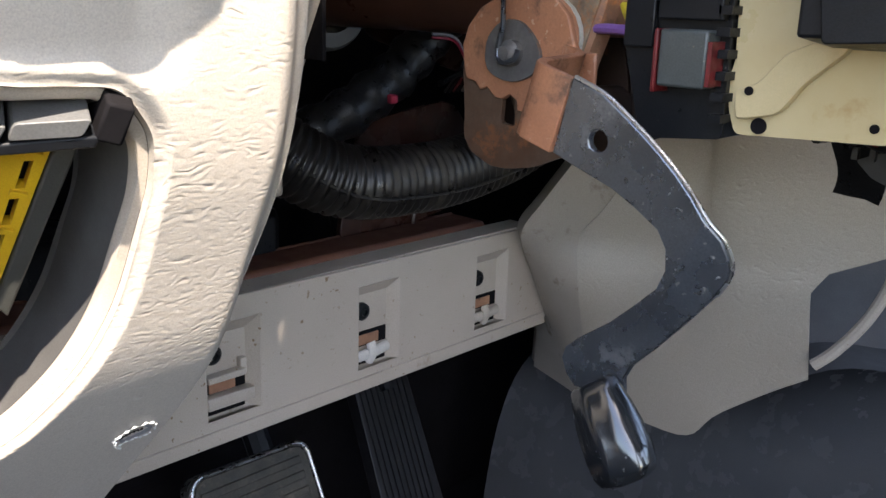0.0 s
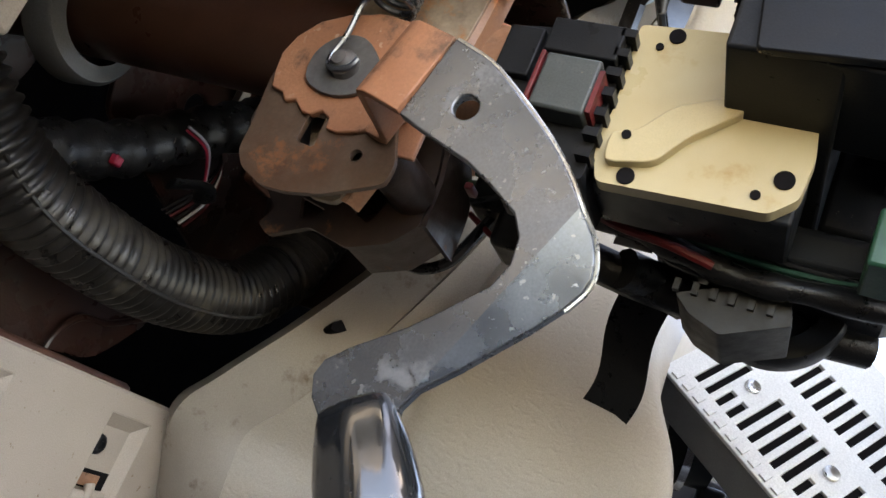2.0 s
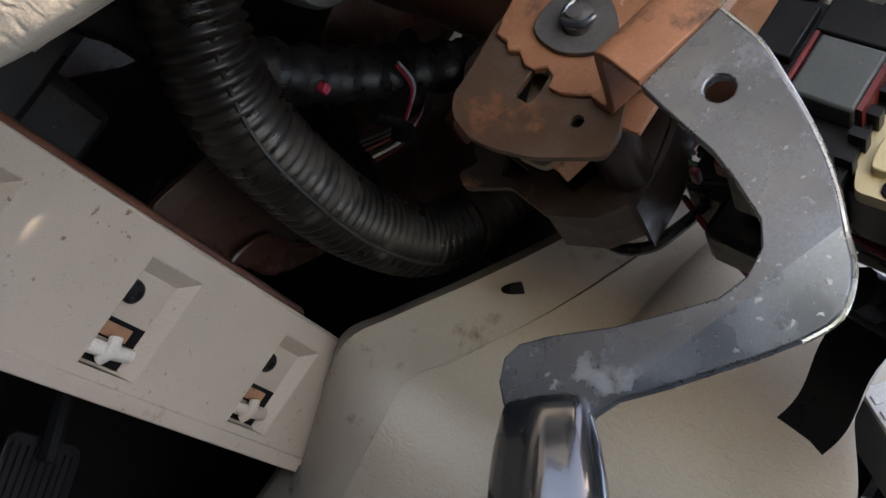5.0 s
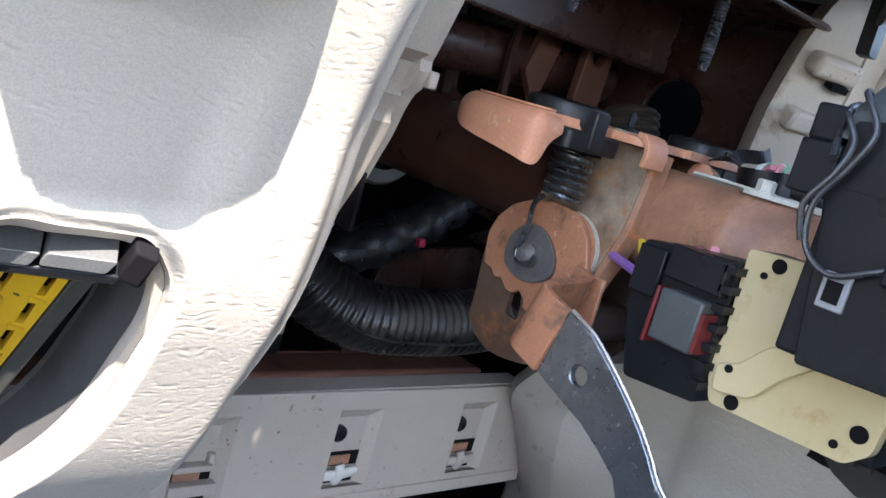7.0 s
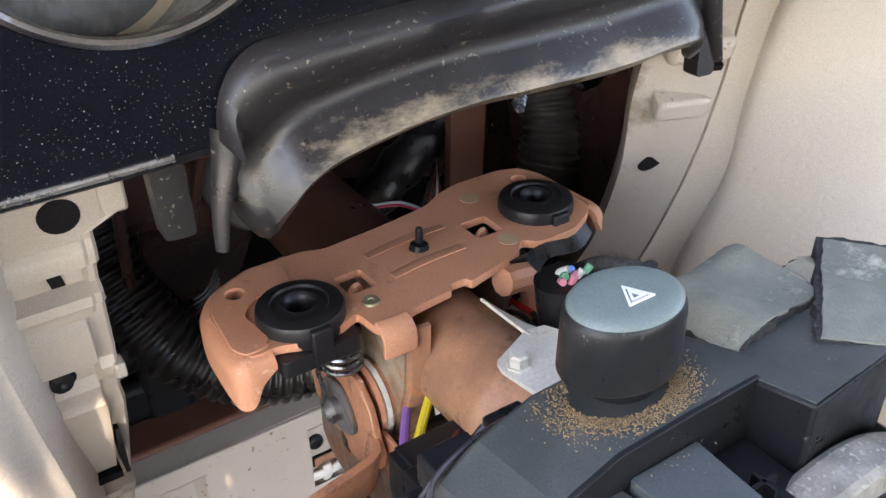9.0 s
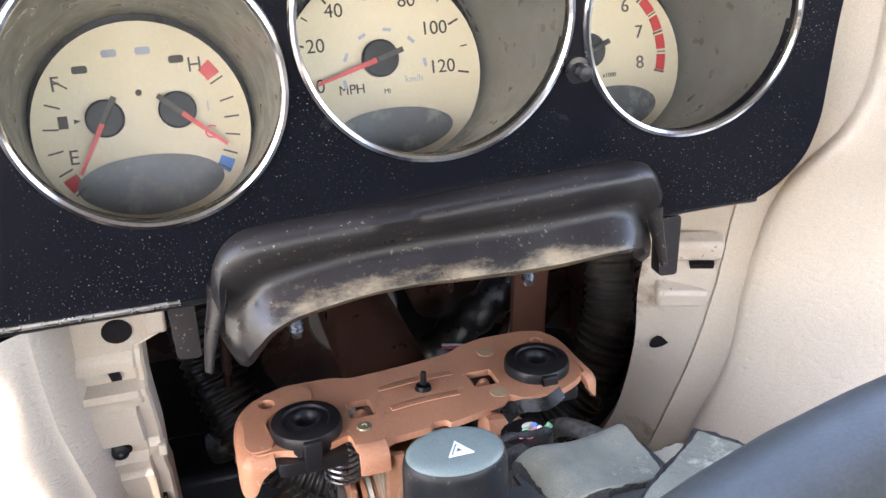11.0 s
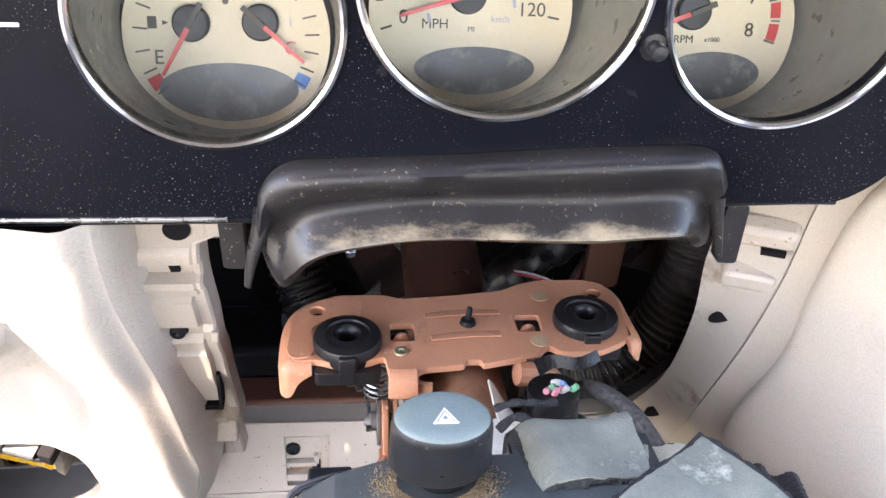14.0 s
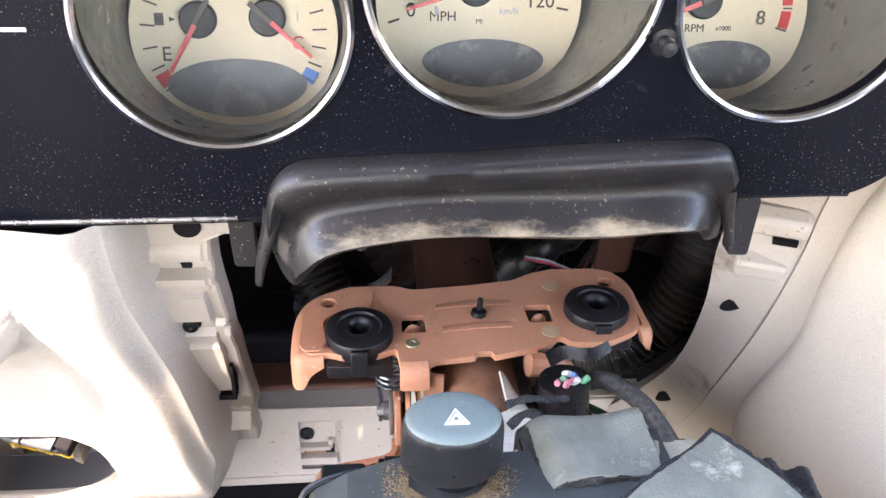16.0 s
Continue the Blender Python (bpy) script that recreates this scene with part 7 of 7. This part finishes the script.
    part("wrap", sweep([(0.020, 0.222, 0.681), (0.032, 0.212, 0.683), (0.042, 0.202, 0.683)], 0.0075, 12, 4), M_TAPE, tp, "turns of tape round the loom")


under_harness()


# ---- behind the opening ----
def behind():
    t = thing("dash_brace", (0.05, 0.48, 0.60), "dark brown pressed steel brace under the dashboard", "bracket")
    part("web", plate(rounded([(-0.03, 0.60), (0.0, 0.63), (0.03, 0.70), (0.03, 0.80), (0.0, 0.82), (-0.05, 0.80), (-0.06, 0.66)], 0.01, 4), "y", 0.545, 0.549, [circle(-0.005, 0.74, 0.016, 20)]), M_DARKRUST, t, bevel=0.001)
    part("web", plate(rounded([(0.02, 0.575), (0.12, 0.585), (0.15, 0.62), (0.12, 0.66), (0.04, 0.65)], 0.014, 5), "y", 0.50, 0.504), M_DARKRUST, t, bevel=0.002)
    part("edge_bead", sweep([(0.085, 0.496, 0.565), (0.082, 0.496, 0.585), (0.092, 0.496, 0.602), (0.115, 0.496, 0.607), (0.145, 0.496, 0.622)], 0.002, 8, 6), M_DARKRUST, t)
    part("upright", plate(rounded([(0.095, 0.70), (0.118, 0.70), (0.125, 0.88), (0.100, 0.88)], 0.004, 3), "y", 0.44, 0.446, [circle(0.109, 0.80, 0.006, 16)]), M_BROWNBAR, t, bevel=0.001)
    part("upright", plate(rounded([(0.06, 0.78), (0.075, 0.76), (0.105, 0.88), (0.09, 0.88)], 0.003, 3), "y", 0.45, 0.455), M_BROWNBAR, t, bevel=0.001)
    b = thing("column_support", (0, 0.36, 0.80), "dark steel support with two hanging studs above the column", "bracket")
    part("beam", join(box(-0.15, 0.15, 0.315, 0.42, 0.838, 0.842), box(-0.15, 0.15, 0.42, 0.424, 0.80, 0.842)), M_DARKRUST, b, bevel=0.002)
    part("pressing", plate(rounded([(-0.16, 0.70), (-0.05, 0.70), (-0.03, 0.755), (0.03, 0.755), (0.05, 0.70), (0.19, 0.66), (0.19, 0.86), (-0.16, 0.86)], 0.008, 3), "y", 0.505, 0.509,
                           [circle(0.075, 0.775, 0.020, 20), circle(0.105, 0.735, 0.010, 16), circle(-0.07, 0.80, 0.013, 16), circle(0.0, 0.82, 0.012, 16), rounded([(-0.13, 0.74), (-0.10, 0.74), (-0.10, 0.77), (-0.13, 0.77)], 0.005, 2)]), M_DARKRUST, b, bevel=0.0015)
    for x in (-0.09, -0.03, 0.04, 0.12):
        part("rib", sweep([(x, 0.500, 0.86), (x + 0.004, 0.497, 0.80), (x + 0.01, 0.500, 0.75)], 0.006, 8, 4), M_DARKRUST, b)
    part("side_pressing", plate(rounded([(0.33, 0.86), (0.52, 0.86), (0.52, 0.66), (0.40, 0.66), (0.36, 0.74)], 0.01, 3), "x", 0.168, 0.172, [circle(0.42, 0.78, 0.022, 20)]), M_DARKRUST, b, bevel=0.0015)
    for x, y in ((-0.054, 0.326), (0.063, 0.338)):
        prof = [(0.004, 0.0)]
        for k in range(18):
            prof += [(0.0035, 0.002 * k + 0.0004), (0.0028, 0.002 * k + 0.0012)]
        part("stud", lathe(prof + [(0.002, 0.038)], (x, y, 0.838), (0, 0, -1), 12), M_STEEL, b, "threaded steel stud")
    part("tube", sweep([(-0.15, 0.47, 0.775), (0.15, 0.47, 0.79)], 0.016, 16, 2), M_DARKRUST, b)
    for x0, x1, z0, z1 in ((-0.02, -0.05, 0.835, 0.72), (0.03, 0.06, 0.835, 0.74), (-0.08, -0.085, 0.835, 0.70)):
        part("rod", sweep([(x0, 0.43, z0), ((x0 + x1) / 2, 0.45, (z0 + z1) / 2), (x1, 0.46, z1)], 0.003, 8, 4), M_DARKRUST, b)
    d = thing("air_duct", (-0.09, 0.52, 0.56), "dark grey moulded air duct behind the rail", "duct")
    part("duct", box(-0.17, -0.02, 0.50, 0.56, 0.56, 0.606), M_BLACK, d, bevel=0.006)
    part("outlet", box(-0.085, -0.055, 0.495, 0.56, 0.57, 0.63), M_BLACK, d, bevel=0.006)


behind()


# ---- footwell ----
M_PEDAL = material("worn_pedal_rubber", (0.045, 0.042, 0.036), (0.10, 0.09, 0.07), rough=0.7, grain=500, bump=0.6, patch=60, dirt=(0.16, 0.14, 0.11), dirt_at=0.56, dirt_scale=90)


def pedals():
    b = thing("brake_pedal", (-0.015, 0.53, 0.40), "worn rubber brake pedal with a bright metal rim", "pedal")
    m = Matrix.Translation((-0.021, 0.528, 0.405)) @ pose(0, 0, 0, -28, 0, 0)
    pad = rounded([(-0.052, -0.030), (0.046, -0.034), (0.046, 0.028), (-0.046, 0.030)], 0.012, 5)
    rim = plate(pad, "y", -0.004, 0.010, [[(x * 0.93, y * 0.90) for x, y in pad]])
    rim.transform(m)
    part("rim", rim, M_BRIGHT, b, "dull bright metal rim", bevel=0.0015)
    rub = plate([(x * 0.92, y * 0.89) for x, y in pad], "y", -0.003, 0.008)
    rub.transform(m)
    part("rubber", rub, M_PEDAL, b, "worn dusty rubber pad", bevel=0.001)
    for k in range(4):
        part("rib", box(-0.040, 0.036, -0.0046, 0.0, -0.0185 + 0.0105 * k, -0.0130 + 0.0105 * k, m), M_PEDAL, b, bevel=0.0008)
    part("arm", sweep([(-0.005, 0.545, 0.42), (-0.005, 0.60, 0.52), (0.0, 0.62, 0.62)], 0.009, 10), M_BLACK, b)
    a = thing("accelerator_pedal", (0.12, 0.55, 0.30), "ribbed black rubber accelerator pedal", "pedal")
    m = Matrix.Translation((0.118, 0.545, 0.385)) @ pose(0, 0, 0, -24, 0, 0)
    bm = plate(rounded([(-0.028, -0.085), (0.034, -0.085), (0.030, 0.060), (-0.024, 0.060)], 0.008, 4), "y", 0.0, 0.012)
    bm.transform(m)
    part("pad", bm, M_RUBBER, a, bevel=0.002)
    for k in range(9):
        part("rib", box(-0.021 + 0.0055 * k, -0.0185 + 0.0055 * k, -0.002, 0.002, -0.078, 0.054, m), M_RUBBER, a)
    part("arm", sweep([(0.12, 0.56, 0.43), (0.12, 0.61, 0.52), (0.12, 0.63, 0.60)], 0.006, 8), M_BLACK, a)


pedals()


# ---- beyond the side panel ----
def far_right():
    c = thing("centre_console", (0.42, 0.28, 0.14), "glossy dark grey plastic centre console with moulded curves", "console")
    rows = []
    for y in (0.52, 0.42, 0.30, 0.18, 0.05, -0.10, -0.3):
        rows.append([Vector((x, y + 0.02 * math.sin(x * 9), z - 0.03 + 0.075 * ease((0.37 - y) / 0.16))) for x, z in ((0.20, 0.14), (0.215, 0.28), (0.235, 0.40), (0.27, 0.455), (0.34, 0.475), (0.44, 0.478), (0.52, 0.46), (0.56, 0.38), (0.58, 0.14))])
    part("moulding", sheet([ring_spline(r, 5, False) for r in rows], 0.004), M_CONSOLE, c, angle=70)
    part("cup_ring", lathe([(0.036, 0), (0.042, 0), (0.044, 0.004), (0.042, 0.008), (0.036, 0.008), (0.036, 0)], (0.40, 0.20, 0.482), (0, 0, 1), 36, False), M_BLACK, c)
    pad = part("side_pad", plate(circle(0.205, 0.562, 0.080, 48), "x", 0.3980, 0.4060), M_PADGREY, c, "pale grey round pad on the flank", bevel=0.003)
    part("pad_seam", plate(circle(0.205, 0.562, 0.0865, 48), "x", 0.4020, 0.4060, [circle(0.205, 0.562, 0.0805, 48)]), M_DARKVOID, pad)
    part("flank", plate(circle(0.205, 0.562, 0.118, 48), "x", 0.4062, 0.4120), M_GREYFAR, c, bevel=0.002)
    r = thing("slotted_unit", (0.30, 0.17, 0.64), "white cast metal unit with cooling slots and screws", "electronic unit")
    e1, e2 = Vector((0, -0.837, -0.548)), Vector((0.5, -0.475, 0.725))
    into = e2.cross(e1).normalized()
    m = Matrix(((e1.x, -e2.x, into.x, 0.250), (e1.y, -e2.y, into.y, 0.229), (e1.z, -e2.z, into.z, 0.710), (0, 0, 0, 1)))
    # own axes: x along the slots' row, y down the face, z into the unit
    slots = []
    for k in range(20):
        x = 0.010 + 0.0088 * k
        far = -0.046 if k % 7 not in (2, 3) else -0.024
        slots.append([(x, far), (x + 0.0045, far), (x + 0.0045, -0.009), (x, -0.009)])
    for k in range(12):
        x = 0.040 + 0.0088 * k
        slots.append([(x, -0.088), (x + 0.0045, -0.088), (x + 0.0045, -0.060), (x, -0.060)])
    f = plate(rounded([(-0.004, 0.004), (0.19, 0.004), (0.19, -0.12), (-0.004, -0.12)], 0.003, 2), "z", 0.0, 0.003, slots)
    f.transform(m)
    part("face", f, M_ALU, r, bevel=0.0005)
    part("casing", box(-0.003, 0.188, -0.118, 0.003, 0.0045, 0.034, m), M_GREYIN, r, bevel=0.002)
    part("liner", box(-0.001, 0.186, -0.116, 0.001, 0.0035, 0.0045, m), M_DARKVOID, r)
    for x, y in ((0.0320, -0.036), (0.094, -0.036), (0.022, -0.072), (0.155, -0.053)):
        bm = lathe([(0, 0.0005), (0.0048, 0.0005), (0.0046, 0.002), (0.003, 0.003), (0, 0.003)], (0, 0, 0), (0, 0, -1), 18, False)
        bm.transform(m @ Matrix.Translation((x, y, 0)))
        part("screw", bm, M_BRIGHT, r, "bright screw")
    for k in range(20):
        bm = box(0.002 + 0.009 * k, 0.007 + 0.009 * k, -0.004, 0.002, -0.0015, 0.001, m)
        part("rib", bm, M_ALU, r)
    k = thing("heater_control", (0.345, 0.21, 0.64), "black rotary control unit beyond the side panel", "control")
    part("body", lathe([(0.014, 0), (0.030, 0.0), (0.032, 0.008), (0.029, 0.016), (0.029, 0.034), (0.018, 0.038)], (0.335, 0.235, 0.688), (0.25, -0.95, 0.1), 32), M_BLACK, k)
    part("ring", lathe([(0.0285, 0), (0.034, 0), (0.034, 0.005), (0.0285, 0.005), (0.0285, 0)], (0.338, 0.222, 0.6895), (0.25, -0.95, 0.1), 32, False), M_CHROME, k, "bright ring")
    part("pointer", box(0.350, 0.395, 0.185, 0.205, 0.645, 0.668), M_BLACK, k, bevel=0.004)


M_CONSOLE = material("glossy_console_plastic", (0.085, 0.087, 0.092), (0.10, 0.102, 0.108), rough=0.26, rough_var=0.05, grain=1600, bump=0.06, patch=20)
M_PADGREY = material("pale_grey_pad", (0.42, 0.42, 0.41), (0.36, 0.36, 0.35), rough=0.6, grain=1500, bump=0.15, patch=20)
far_right()


# ---- chaff and dust ----
def chaff():
    rnd = random.Random(11)
    bm = bmesh.new()
    for k in range(4200):
        a = rnd.choice((rnd.gauss(3.75, 0.55), rnd.gauss(5.5, 0.5), rnd.uniform(0, 2 * math.pi)))
        rr = 0.0120 + abs(rnd.gauss(0, 0.0036))
        x, y = -0.0262 + 1.12 * rr * math.cos(a), 0.1825 + 0.92 * rr * math.sin(a)
        if y > 0.194 or x > 0.002:
            continue
        if y < 0.1655:
            # the rib stops it, a little has fallen to the lower deck
            if rnd.random() < 0.75:
                y = 0.1656 + rnd.uniform(0, 0.003)
            else:
                y -= rnd.uniform(0, 0.006)
        slope = 0.165 * (0.194 - y)
        z = lerp([(-0.0690, 0.7895), (-0.0635, 0.7935), (-0.0565, 0.7972), (-0.048, 0.8000), (-0.040, 0.8012), (-0.020, 0.8020)], x) + slope if y > 0.1645 else (0.7962 if x < -0.041 else 0.7978)
        z += rnd.uniform(-0.0002, 0.0007)
        ln = rnd.uniform(0.0003, 0.0009) if k % 9 == 0 else rnd.uniform(0.00012, 0.0004)
        w = rnd.uniform(0.00008, 0.00022)
        m = Matrix.Translation((x, y, z)) @ Euler((rnd.gauss(0, 0.5), rnd.gauss(0, 0.5), rnd.uniform(0, 3.1))).to_matrix().to_4x4() @ Matrix.Diagonal((ln, w, w, 1))
        vs = [bm.verts.new(m @ Vector(p)) for p in ((-1, -1, 0), (1, -1, 0), (1, 1, 0), (-1, 1, 0), (0, 0, 1.2))]
        for f in ((0, 1, 4), (1, 2, 4), (2, 3, 4), (3, 0, 4), (3, 2, 1, 0)):
            bm.faces.new([vs[i] for i in f])
    solid("chaff", bm, M_STRAW, "dry straw-coloured chaff and dust on the switch housing", "debris", kind="stuff")


chaff()
